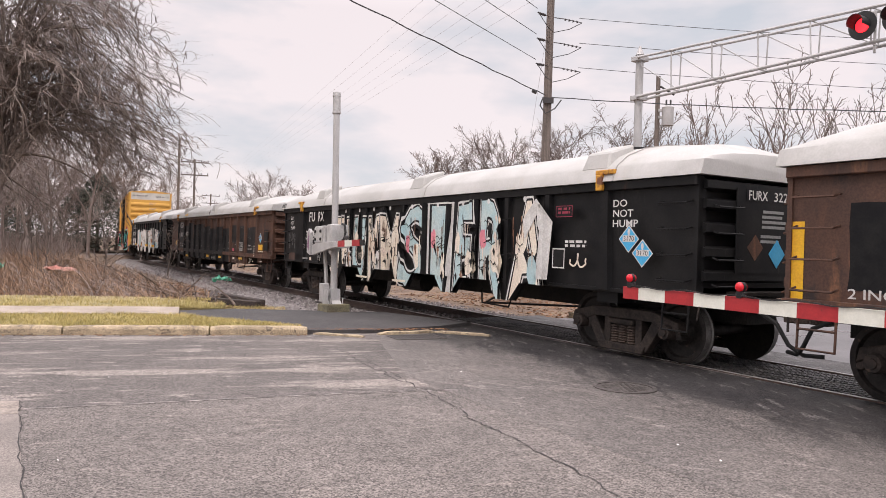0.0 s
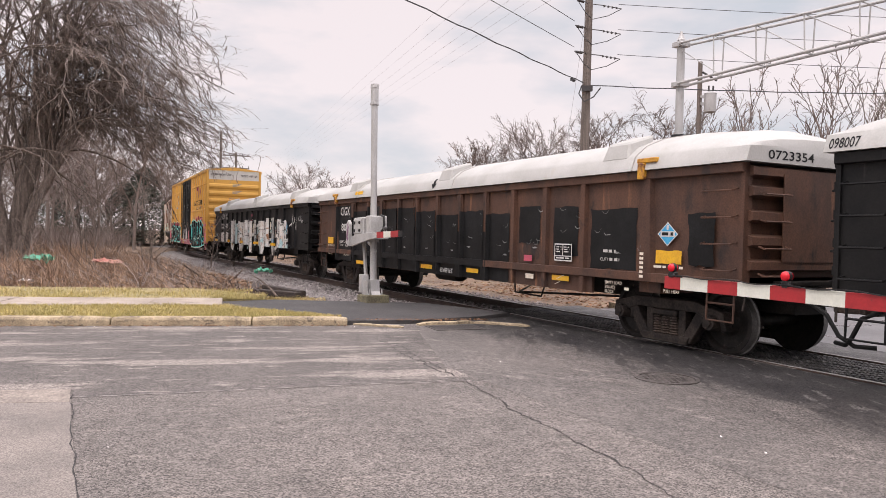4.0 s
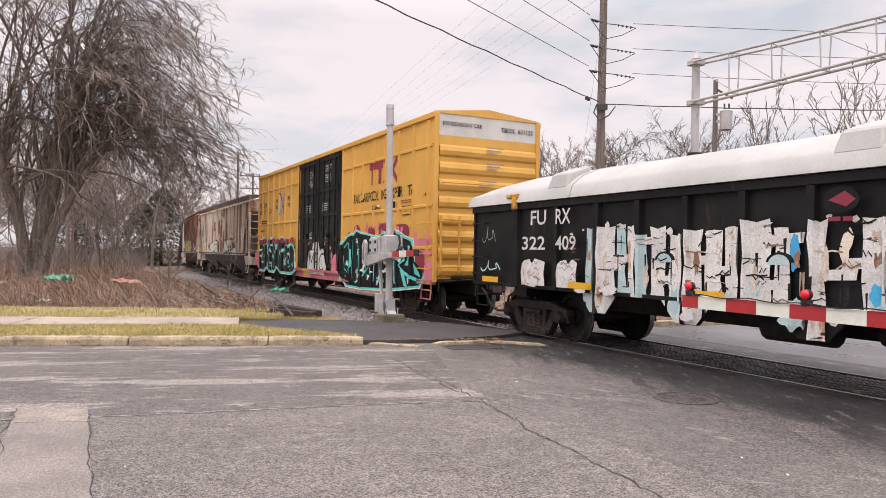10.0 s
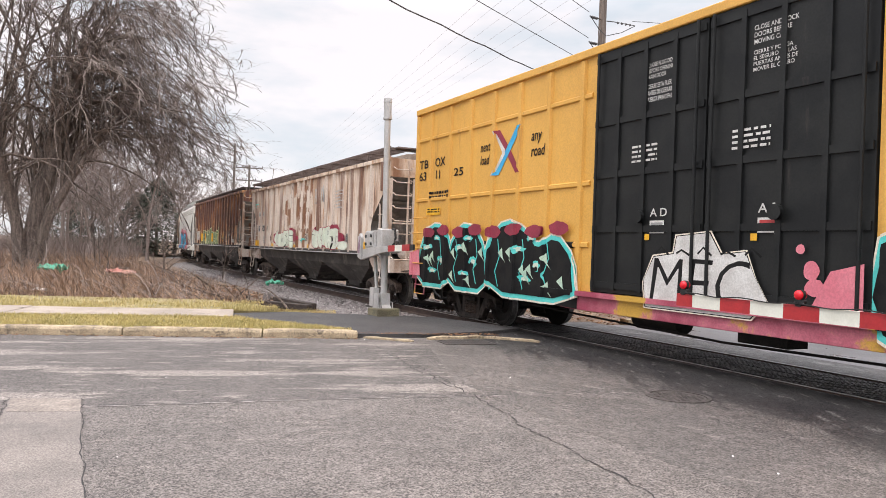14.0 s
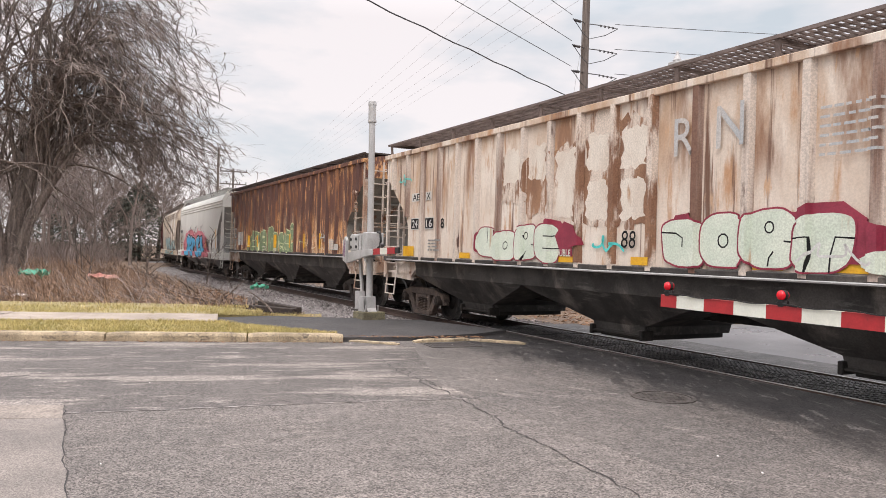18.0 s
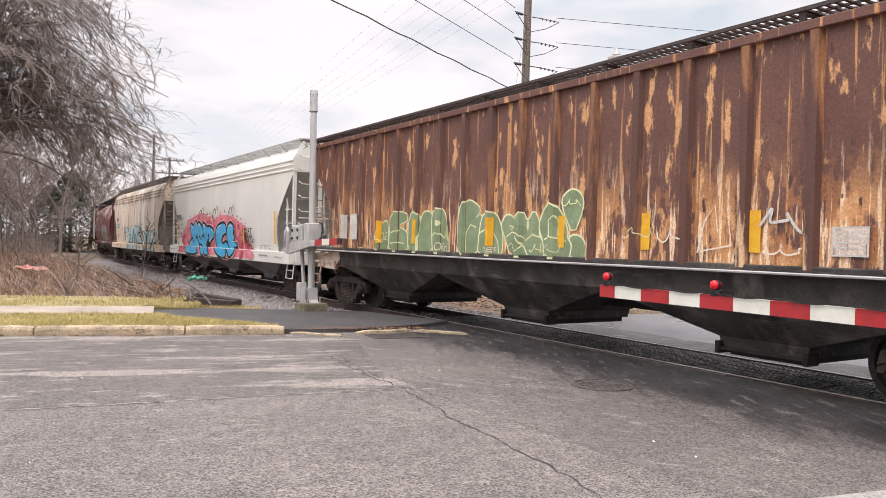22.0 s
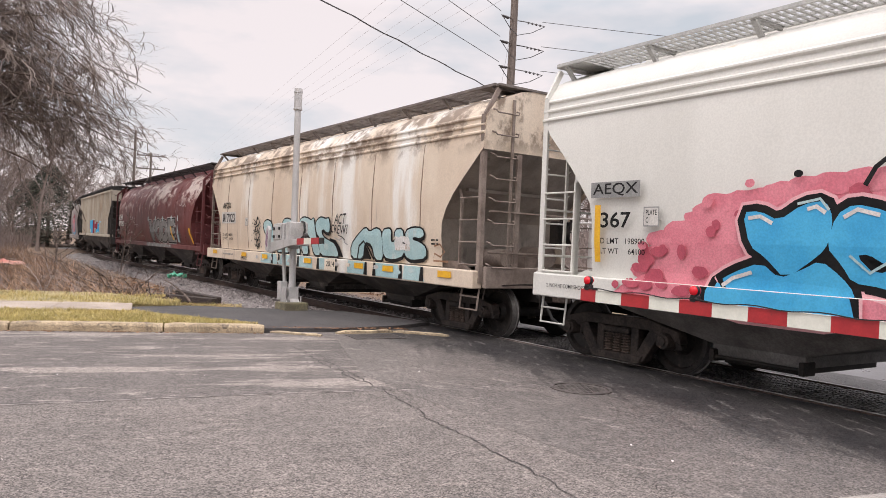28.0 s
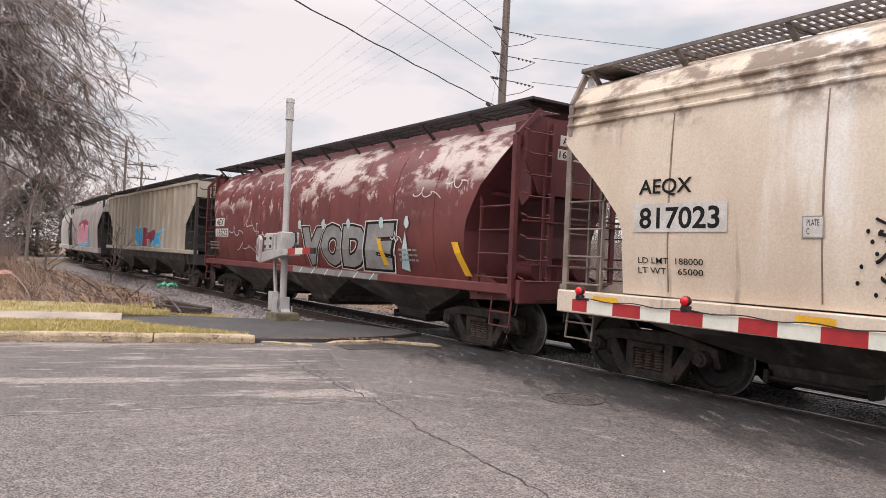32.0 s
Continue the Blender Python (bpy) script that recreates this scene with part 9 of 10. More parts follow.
LAST_N = [(139.89, 1.56), (139.52, 1.80), (139.18, 1.97), (138.98, 1.86), (138.72, 1.95), (138.49, 1.91), (138.43, 1.70), (138.44, 1.27), (138.78, 1.27), (138.90, 1.60), (139.22, 1.66), (139.32, 1.27), (139.92, 1.27)]
LAST_U = [(138.40, 1.91), (138.11, 1.95), (138.04, 1.89), (138.07, 1.67), (137.89, 1.67), (137.88, 1.92), (137.58, 1.94), (137.51, 1.72), (137.55, 1.40), (138.0, 1.30), (138.39, 1.34), (138.43, 1.66)]
LAST_S = [(137.46, 1.90), (137.16, 1.97), (136.83, 1.95), (136.75, 1.82), (136.91, 1.76), (137.15, 1.79), (137.20, 1.73), (136.91, 1.68), (136.70, 1.58), (136.72, 1.38), (137.24, 1.32), (137.48, 1.38), (137.56, 1.52), (137.25, 1.53), (137.44, 1.66)]
p.poly([(141.3, 1.27), (141.02, 1.70), (140.72, 1.66), (140.52, 1.50), (140.36, 1.27)], BLACK)
for q in (AQUA_K, AQUA_A, AQUA_N, AQUA_S, LAST_N, LAST_U, LAST_S):
    p.outlined([(a, z - .02) for a, z in q], ((.055, BLACK),), BLACK)
for q in (AQUA_K, AQUA_A, AQUA_N, AQUA_S, LAST_N, LAST_U, LAST_S):
    p.outlined(q, (), AQUA)
p.stroke([(139.62, 1.27), (139.5, 1.55), (139.28, 1.66), (139.05, 1.5), (138.85, 1.27)], .05, BLACK)
p.poly([(139.35, 1.27), (139.25, 1.58), (139.1, 1.5), (138.95, 1.27)], BLACK)
for ss, zz, w in ((144.9, 1.5, .12), (144.45, 1.48, .1), (143.35, 1.98, .2), (143.5, 1.8, .16), (142.6, 1.6, .12), (142.0, 1.55, .10), (141.25, 1.48, .13), (140.85, 1.42, .10), (142.5, 2.0, .12)):
    p.blob(ss, zz, w, w * .9, SKY, .5)
p.rect(137.9, 137.3, 1.5, 1.78, PALE, .02)
p.text("ACT", 140.74, 140.16, 2.06, 2.32, BLACK, .008, .15, 1, .06)
p.text("CREW?", 140.92, 140.04, 1.80, 2.04, BLACK, .008, .15, 1, .06)
p.stroke([(140.75, 1.72), (140.5, 1.66), (140.3, 1.72), (140.2, 1.6), (140.05, 1.56)], .028, STEEL)
p.stroke([(140.55, 1.78), (140.35, 1.74), (140.2, 1.68)], .025, BLACK)
p.stroke([(136.4, 1.62), (136.2, 1.66), (136.05, 1.52), (136.2, 1.42), (136.4, 1.48), (136.45, 1.34), (135.95, 1.34)], .035, STAIN)
p.bars(136.5, 136.25, 1.6, 1.75, 2, BLACK, .4)
p.finish("graffiti", car, PAINTS, lambda z: hw(z) + .008, None, 0, "aqua graffiti letters with black outlines and black tags")
p = Paint(s0, 82)
for sa, sb in ((145.5, 144.3), (144.0, 142.9), (142.7, 141.9), (141.5, 140.5), (139.9, 139.0), (138.6, 137.6), (137.4, 136.7)):
    p.poly([(sa, .93), (sa - .04, 1.21), (sb, 1.21), (sb - .1, .93)], AQUA)
for ss in (144.6, 144.1, 142.75, 141.5, 140.5, 139.0, 138.6, 137.5, 136.7):
    p.poly([(ss + .08, .93), (ss + .04, 1.21), (ss - .05, 1.21), (ss - .08, .93)], BLACK)
for k in range(16):
    p.blob(p.r.uniform(146, 136.8), p.r.uniform(.99, 1.15), .11, .05, p.r.choice((SKY, SKY, STEEL, CREAM)), .5)
p.rect(141.1, 140.5, .93, 1.2, CREAM)
p.text("2014", 141.0, 140.55, 1.02, 1.15, BLACK, .01)
p.text("HAUTE", 147.2, 146.7, .95, 1.08, BLACK, .01)
for ss in (149.9, 146.95, 145.15, 142.1, 139.3, 138.0, 135.9):
    p.rect(ss + .22, ss - .22, 1.05, 1.17, YELLOW)
p.bars(149.0, 148.0, 1.02, 1.1, 1, GREY, .6)
p.finish("sill_paint", car, PAINTS, lambda z: 1.662, (), 0, "aqua paint and yellow reflectors on the sill")

# car K: burgundy round-sided hopper
k_paint = mat("burgundy_paint_chalking", (.165, .040, .038), (.12, .029, .029), 1.3, (1, 1, .5), rough=.45, fine=.08,
              layers=(((.56, .47, .43), 1.1, (.55, 1, 1.3), .49, .57, 2.75, 3.3), ((.50, .40, .37), 4.0, (.8, 1, .5), .56, .64, 2.3, 3.0), ((.07, .02, .02), 2, (1, 1, .3), .62, .74)))
k_end = mat("burgundy_end_paint", (.12, .028, .03), (.085, .02, .022), 1.5, rough=.6, fine=.08)
k_board = mat("black_grating", (.035, .03, .03), (.025, .022, .022), 5, rough=.6, fine=.1)
car, s0, ribs, hw = hopper("hopper_car", 152.05, 168.7, "burgundy round-sided covered hopper with chalky top and graffiti", [(1.40, 1.2), (1.56, 1.7), (1.60, 2.3), (1.57, 2.9), (1.44, 3.35), (1.22, 3.75), (.9, 4.04)], knee(.34, 2.1, 3.6, 1.35, .5), k_paint, k_end,
                           None, (1.05, 1.22, 1.46), k_board, 3, None, 1.45, truck_mat, k_end, 4.32, k_end, board_y=(-1.25, -.55))
for k in range(9):
    x = -6 + k * 1.5
    part("weld_band", Geo().tube([(x, -(hw(z) + .002), z) for z in (1.3, 1.7, 2.3, 2.9, 3.35, 3.66)], .010, 4), k_paint, car)
p = Paint(s0, 91)
p.rect(167.4, 166.5, 2.3, 2.56, PLATE)
p.text("AEX", 167.3, 166.6, 2.33, 2.53, BLACK, .01)
p.rect(167.4, 166.1, 1.96, 2.22, PLATE)
p.text("16323", 167.25, 166.2, 1.98, 2.19, BLACK, .01)
for i, (ch, sl, sr) in enumerate((("V", 160.3, 159.1), ("O", 159.2, 158.1), ("D", 158.2, 157.0), ("E", 157.1, 155.8))):
    for wid, m in ((.075, WHITE), (.055, BLACK), (.01, GREY)):
        p.text(ch, sl, sr, 1.32, 2.2 + .04 * (i % 2), m, .06, .15, 1, .06, wid)
for ss in (160.5, 159.1, 157.8, 156.3, 155.3):
    p.blob(ss, 2.28, .09, .12, SKY, .4)
p.poly([(156.5, 1.95), (156.35, 1.95), (156.1, 1.4), (156.3, 1.4)], YELLOW)
p.poly([(155.6, 1.35), (155.3, 1.3), (155.25, 1.7), (155.35, 2.1), (155.48, 1.7)], SKY)
p.poly([(153.75, 1.9), (153.55, 1.9), (153.25, 1.3), (153.45, 1.3)], YELLOW)
for sl, sr, z0, z1 in ((166.0, 164.8, 1.95, 2.3), (164.6, 163.4, 2.1, 2.5), (165.2, 163.6, 1.5, 1.8), (163.6, 162.6, 1.9, 2.15), (155.1, 154.2, 2.7, 2.95), (154.1, 153.4, 2.85, 3.15), (155.9, 155.5, 1.85, 2.1)):
    p.scribble(sl, sr, z0, z1, WHITE, .022, 14)
p.bars(155.6, 154.9, 1.45, 1.75, 3, GREY, .4)
p.bars(167.9, 166.9, 1.5, 1.8, 3, GREY, .4)
p.finish("graffiti", car, PAINTS, lambda z: hw(z) + .01, None, 0, "grey and white graffiti letters")
p = Paint(s0, 92)
p.rect(161.0, 156.5, 1.06, 1.21, GREY, .02)
for k in range(6):
    p.stroke([(160.6 - k * .75, 1.06), (160.4 - k * .75, 1.21)], .04, WHITE)
p.finish("sill_paint", car, PAINTS, lambda z: 1.522, (), 0, "silver paint on the sill")
kx = (168.7 - 152.05) / 2
for e in (-1, 1):
    part("end_shield", Geo().prism([(-1.28, 4.06), (1.28, 4.06), (1.3, 3.3), (1.0, 2.75), (-1.0, 2.75), (-1.3, 3.3)], min(e * (kx - .12), e * (kx - .08)), max(e * (kx - .12), e * (kx - .08)), "x"), k_end, car, "flat end shield plate")
    for sg in (-1, 1):
        part("end_gusset", Geo().prism([(e * (kx - .55), 4.0), (e * (kx - .1), 4.0), (e * (kx - .1), 2.7), (e * (kx - .3), 2.55), (e * (kx - .62), 3.1)], *sorted((sg * 1.12, sg * 1.16))), k_end, car)
part("number_plate", Geo().box(kx - .08, kx - .075, -.55, -.1, 3.62, 3.80).box(kx - .08, kx - .075, -.6, -.05, 3.38, 3.56), P_PLATE, car)
end_text(car, kx - .07, [("AEX", -.50, -.14, 3.65, 3.77), ("16323", -.57, -.08, 3.41, 3.53)], P_BLACK)

# cars L, M and N, still far down the line
l_paint = mat("cream_grey_ribbed_paint", (.46, .42, .35), (.36, .31, .25), 1.0, (1, 1, .3), rough=.7, fine=.08, layers=(((.30, .16, .07), 1.6, STREAK, .60, .72),))
l_end = mat("near_black_end_sheet", (.045, .042, .04), (.03, .028, .027), 2, rough=.7, fine=.1)
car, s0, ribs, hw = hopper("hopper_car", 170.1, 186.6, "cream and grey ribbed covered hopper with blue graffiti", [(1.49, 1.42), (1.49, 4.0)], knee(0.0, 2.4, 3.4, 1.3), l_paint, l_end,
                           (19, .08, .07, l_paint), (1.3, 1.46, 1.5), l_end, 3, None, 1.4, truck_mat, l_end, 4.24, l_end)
p = Paint(s0, 95)
p.piece("WMK", 179.5, 174.6, 1.5, 2.3, [BLUE, MAROON, BLUE], SKY, None, 1, .06, .12)
p.finish("graffiti", car, PAINTS, hw, ribs, .072, "blue and maroon graffiti")
m_paint = mat("grey_weathered_paint", (.40, .37, .35), (.27, .24, .23), 1.0, (1, 1, .3), rough=.7, fine=.08, layers=(((.2, .11, .07), 1.6, STREAK, .60, .72),))
car, s0, ribs, hw = hopper("hopper_car", 188.0, 203.6, "grey weathered covered hopper with orange and blue graffiti", [(1.52, 1.26), (1.60, 2.5), (1.5, 3.5), (1.25, 3.95)], knee(0.0, 2.4, 3.3, 1.2, .3), m_paint, l_end,
                           None, (.95, 1.25, 1.58), l_end, 3, None, 1.35, truck_mat, l_end, 4.25, l_end)
p = Paint(s0, 96)
p.rect(199, 193, 1.3, 2.3, BLUE, .15)
p.rect(198.5, 193.5, 2.3, 2.9, MAROON, .15)
p.piece("ORB", 198.6, 193.4, 1.5, 2.6, PINK, SKY, None, 1, .06, .12)
p.finish("graffiti", car, PAINTS, lambda z: hw(z) + .01, None, 0, "orange and blue graffiti")
car, s0, ribs, hw = hopper("hopper_car", 205.0, 220.6, "pale covered hopper at the end of the visible train", [(1.52, 1.26), (1.60, 2.5), (1.5, 3.5), (1.25, 3.95)], knee(0.0, 2.4, 3.3, 1.2, .3), i_paint, i_roof,
                           None, (.95, 1.25, 1.58), i_board, 3, None, 1.35, truck_mat, l_end, 4.25, i_end)


# ---- trees, brush, grass and litter ----
def twig(g, pts, r0, r1):
    """A thin three-sided stem through a few points."""
    n = len(pts)
    base = len(g.v)
    for i, p in enumerate(pts):
        r = r0 + (r1 - r0) * i / (n - 1)
        g.v += [(p[0] + r, p[1], p[2] + r * .3), (p[0] - r * .5, p[1] + r * .87, p[2]), (p[0] - r * .5, p[1] - r * .87, p[2] - r * .3)]
    for i in range(n - 1):
        a = base + 3 * i
        g.f += [(a, a + 1, a + 4, a + 3), (a + 1, a + 2, a + 5, a + 4), (a + 2, a, a + 3, a + 5)]
    g.m += [0] * (3 * (n - 1))


def steer(p, d, length, n, droop, wob, r):
    """Points of a bough that starts at p along d, bends down by droop and wanders by wob."""
    pts, dirs = [p.copy()], []
    d = d.normalized()
    for i in range(n):
        d = (d + Vector((r.uniform(-wob, wob), r.uniform(-wob, wob), r.uniform(-wob, wob) - droop / n))).normalized()
        dirs.append(d.copy())
        p = p + d * (length / n)
        pts.append(p.copy())
    return pts, dirs


def bare_tree(name, at, label, h, spread, seed, trunk_r, limbs=12, subs=9, twigs=8, twiglets=0, droop=0.4, tw_r=.012, lean=(0, 0, 0), group="", fork=.3, far=False, side=None, zmin=1.0, upright=.75):
    r = random.Random(seed)
    th = thing(name, at, label, "tree", group)
    bk, tw = (bark, twig_mat) if not far else (far_twig, far_twig)
    tg, lg, cg = Geo(), Geo(), Geo()
    tpts, tdirs = steer(Vector((0, 0, -.3)), Vector(lean) + Vector((0, 0, 1)), h * .62, 7, 0, .10, r)
    tg.tube(tpts, [trunk_r * (1.35 if i == 0 else 1) * (1 - .10 * i) for i in range(8)], 9)
    for k in range(limbs):
        f = fork + (1 - fork) * ((k + r.random() * .6) / limbs) ** .85
        j = min(int(f * 7), 6)
        p = tpts[j].lerp(tpts[j + 1], f * 7 - j)
        az = k * 2.4 + r.uniform(-.5, .5)
        if side is not None and r.random() < .5:
            az = side + r.uniform(-.8, .8)
        el = r.uniform(upright * .5, upright * 1.25) + .35 * f
        d = Vector((math.cos(az) * math.cos(el), math.sin(az) * math.cos(el), math.sin(el)))
        ln = spread * r.uniform(.75, 1.15) * (1.05 - .35 * f)
        n = 8
        lp, ld = steer(p, d, ln, n, droop * r.uniform(.7, 1.3), .16, r)
        lr = trunk_r * r.uniform(.28, .42) * (1.1 - .5 * f)
        lg.tube(lp, [max(lr * (1 - i / (n + .6)), .012) for i in range(n + 1)], 5)
        for s in range(subs):
            q = .22 + .78 * (s + r.random()) / subs
            j = min(int(q * n), n - 1)
            bp = lp[j].lerp(lp[j + 1], q * n - j)
            bd = ld[j] + Vector((r.uniform(-.9, .9), r.uniform(-.9, .9), r.uniform(-.3, .8)))
            bl = ln * r.uniform(.18, .42) * (1.2 - .5 * q)
            sp, sd = steer(bp, bd, bl, 5, droop * r.uniform(.8, 1.6), .2, r)
            twig(lg, sp, max(lr * .3 * (1 - q * .6), tw_r * 1.3), tw_r)
            for t in range(twigs):
                q2 = .15 + .85 * (t + r.random()) / twigs
                j2 = min(int(q2 * 5), 4)
                cp = sp[j2].lerp(sp[j2 + 1], q2 * 5 - j2)
                cd = sd[j2] + Vector((r.uniform(-.9, .9), r.uniform(-.9, .9), r.uniform(-.7, .5)))
                cl = bl * r.uniform(.25, .6)
                c, cdirs = steer(cp, cd, cl, 3, droop * r.uniform(.8, 2.0), .22, r)
                if c[-1].z < zmin:
                    continue
                twig(cg, c, tw_r, tw_r * .5)
                for u_ in range(twiglets):
                    j3 = r.randrange(3)
                    e = c[j3].lerp(c[j3 + 1], r.random())
                    ed = cdirs[j3] + Vector((r.uniform(-.8, .8), r.uniform(-.8, .8), r.uniform(-.9, .3)))
                    ep, _ = steer(e, ed, cl * r.uniform(.25, .6), 2, droop * .8, .15, r)
                    if ep[-1].z > zmin:
                        twig(cg, ep, tw_r * .75, tw_r * .4)
    part("trunk", tg, bk, th, smooth=True)
    part("branchwork", lg, bk, th, kind="stuff")
    part("crown", cg, tw, th, kind="stuff")
    return th


# the big arching tree beside the track
def bezier(a, b, c, d, n):
    return [a * (1 - t) ** 3 + b * 3 * t * (1 - t) ** 2 + c * 3 * t * t * (1 - t) + d * t ** 3 for t in (i / n for i in range(n + 1))]


def arching_tree():
    """A broad weeping crown: limbs rise from forked stems, arch over and hang outwards in combed sprays of twigs."""
    r = random.Random(71)
    th = thing("tree", pose(-19.8, 30.4, -.1), "large bare spreading tree with dense arching grey twigs", "tree")
    lg, cg = Geo(), Geo()
    stems = []
    for k, (x, y, dx, dy, h, rad) in enumerate(((.1, 0, 1.5, .9, 8.5, .46), (.55, -.2, 2.6, .9, 6.8, .26), (-.45, .1, -2.0, -.9, 7.4, .28), (-.2, .5, -1.0, 2.0, 7.2, .22), (-.1, -.45, -.4, -1.9, 6.6, .24))):
        pts = bezier(Vector((x * .7, y * .7, -.4)), Vector((x * .8, y * .8, 2.4)), Vector((x + dx * .3, y + dy * .3, h * .55)), Vector((x + dx, y + dy, h)), 9)
        pts = [q + Vector((.14 * noise.noise((i * .7, k, 1)), .14 * noise.noise((i * .7, k, 5)), 0)) for i, q in enumerate(pts)]
        part("trunk" if k == 0 else "side_stem", Geo().tube(pts, [rad * (1.65 if i == 0 else 1.25 if i == 1 else 1.05 - .065 * i) for i in range(10)], 10), bark, th, smooth=True)
        stems.append((pts, rad))

    def shell(z):
        """Radius of the crown at a height."""
        return 8.9 * math.sqrt(max(0.02, 1 - ((z - 5.0) / 12.5) ** 2))

    for k in range(86):
        pts, rad = stems[(0, 1, 0, 2, 3, 4)[k % 6]]
        p0 = pts[r.choice((4, 5, 6, 7, 8, 9))]
        az = r.uniform(-math.pi, math.pi) if k % 5 == 4 else r.uniform(-2.0, 1.5) if k % 2 else .5 + r.uniform(-.9, .8)
        ze = r.uniform(4.4, 15.5)
        if k % 4 == 0:
            ze = r.uniform(4.2, 8.0)
        R = shell(ze) * (r.uniform(.84, 1.02) if k % 3 else r.uniform(.45, .85))
        if ze < 5 and R < 5.5:
            ze += 2
        out = Vector((math.cos(az), math.sin(az), 0))
        end = Vector((0, 0, ze)) + out * R
        lift = min(17, ze + r.uniform(2.2, 5.5))
        lp = bezier(p0, p0 + out * R * .15 + Vector((0, 0, max(1.5, lift - p0.z) * .75)), Vector((0, 0, ze + (lift - ze) * .8)) + out * R * .5, end, 11)
        lp = [q + Vector([.5 * noise.noise((i * .55, k * 3.1, s_)) * min(1, i / 3) for s_ in (0, 7, 13)]) for i, q in enumerate(lp)]
        lr = rad * r.uniform(.15, .27)
        lg.tube(lp, [max(lr * (1 - i / 11.3), .016) for i in range(12)], 5)
        for s in range(17):
            q = .18 + .82 * (s + r.random()) / 17
            j = min(int(q * 11), 10)
            bp = lp[j].lerp(lp[j + 1], q * 11 - j)
            tan = (lp[j + 1] - lp[j]).normalized()
            bd = tan * .5 + out * .6 + Vector((r.uniform(-.95, .95), r.uniform(-.95, .95), r.uniform(-.55, .75)))
            bl = r.uniform(.9, 2.5) * (1.25 - .5 * q)
            sp, sd = steer(bp, bd, bl, 5, .2, .34, r)
            if sp[-1].z < 3.6:
                continue
            twig(lg, sp, max(lr * .24 * (1 - q * .5), .021), .014)
            for t in range(7):
                q2 = .08 + .92 * (t + r.random()) / 7
                j2 = min(int(q2 * 5), 4)
                cp = sp[j2].lerp(sp[j2 + 1], q2 * 5 - j2)
                cd = sd[j2] * .8 + Vector((r.uniform(-1, 1), r.uniform(-1, 1), r.uniform(-.9, .7)))
                cl = r.uniform(.35, 1.0)
                c, cdirs = steer(cp, cd, cl, 3, .1, .45, r)
                if c[-1].z < 3.4:
                    continue
                twig(cg, c, .018, .011)
                for u_ in range(1):
                    j3 = r.randrange(3)
                    e = c[j3].lerp(c[j3 + 1], r.random())
                    ed = cdirs[j3] + Vector((r.uniform(-.7, .7), r.uniform(-.7, .7), r.uniform(-.6, .5)))
                    ep, _ = steer(e, ed, cl * r.uniform(.3, .65), 2, .2, .2, r)
                    if ep[-1].z > 3.1:
                        twig(cg, ep, .014, .010)
    # long stray shoots past the crown's outline
    for k in range(30):
        z0 = r.uniform(4.5, 11)
        az = .57 + r.uniform(-1.0, 1.0)
        R = shell(z0) * .84
        wp, wd = steer(Vector((math.cos(az) * R, math.sin(az) * R, z0)), Vector((math.cos(az), math.sin(az), r.uniform(-.1, .8))), r.uniform(1.6, 3.4), 6, .3, .14, r)
        twig(lg, wp, .020, .009)
        for i in range(1, 6):
            sp, _ = steer(wp[i], wd[i] + Vector((r.uniform(-.6, .6), r.uniform(-.6, .6), r.uniform(-.4, .5))), r.uniform(.5, 1.2), 3, .2, .2, r)
            twig(cg, sp, .012, .007)
    # pale crooked boughs that stand out before the crown
    for k in range(16):
        az = -.9 + r.uniform(-1.1, 1.1)
        p0 = stems[k % 5][0][r.choice((6, 7, 8))]
        out = Vector((math.cos(az), math.sin(az), 0))
        wp, wd = steer(p0, out + Vector((0, 0, r.uniform(.1, .9))), r.uniform(4.5, 7.0), 10, r.uniform(.9, 2.0), .32, r)
        lg.tube(wp, [.062 * (1 - i / 11.5) for i in range(11)], 5)
        for i in range(3, 10):
            sp, _ = steer(wp[i], wd[i] + Vector((r.uniform(-.9, .9), r.uniform(-.9, .9), r.uniform(-.9, .5))), r.uniform(.7, 1.8), 4, .5, .3, r)
            twig(lg, sp, .022, .010)
    part("branchwork", lg, bark, th, kind="stuff")
    part("crown", cg, twig_mat, th, kind="stuff")


arching_tree()

# thin saplings and a second tree by the verge
for k, (x, y, h_, s) in enumerate(((-18.3, 29.0, 4.2, 1.6), (-17.2, 31.5, 4.8, 1.7), (-21.5, 28.5, 4.0, 1.6), (-22.6, 30.2, 5.2, 2.2), (-16.0, 29.8, 3.6, 1.3), (-15.2, 33.5, 5.0, 2.0), (-19.0, 34.5, 6.5, 2.4),
                                  (-24.5, 33.0, 6.5, 2.6), (-14.2, 31.0, 3.2, 1.2), (-12.6, 34.0, 3.4, 1.4), (-20.4, 27.2, 3.3, 1.2), (-17.6, 26.6, 2.6, 1.0))):
    bare_tree("sapling", pose(x, y, -.15), "thin bare sapling among the dead weeds", h_, s, 60 + k, .04, 7, 5, 4, 0, .15, .009, (0, 0, 0), "saplings beside the track", .25, zmin=.3)

# the woods behind the train
protos = []
for k, (h_, sp_, dr) in enumerate(((11.5, 4.6, .2), (13.0, 5.2, .1), (10.0, 4.2, .35))):
    protos.append(bare_tree("tree", pose(0, 0, 0), "leafless brown tree in the woods beyond the track", h_, sp_, 20 + k, .13, 20, 9, 9, 2, dr, .0145, (0, 0, 0), "woods beyond the track", .25, far=True, zmin=1.2))
thin_protos = []
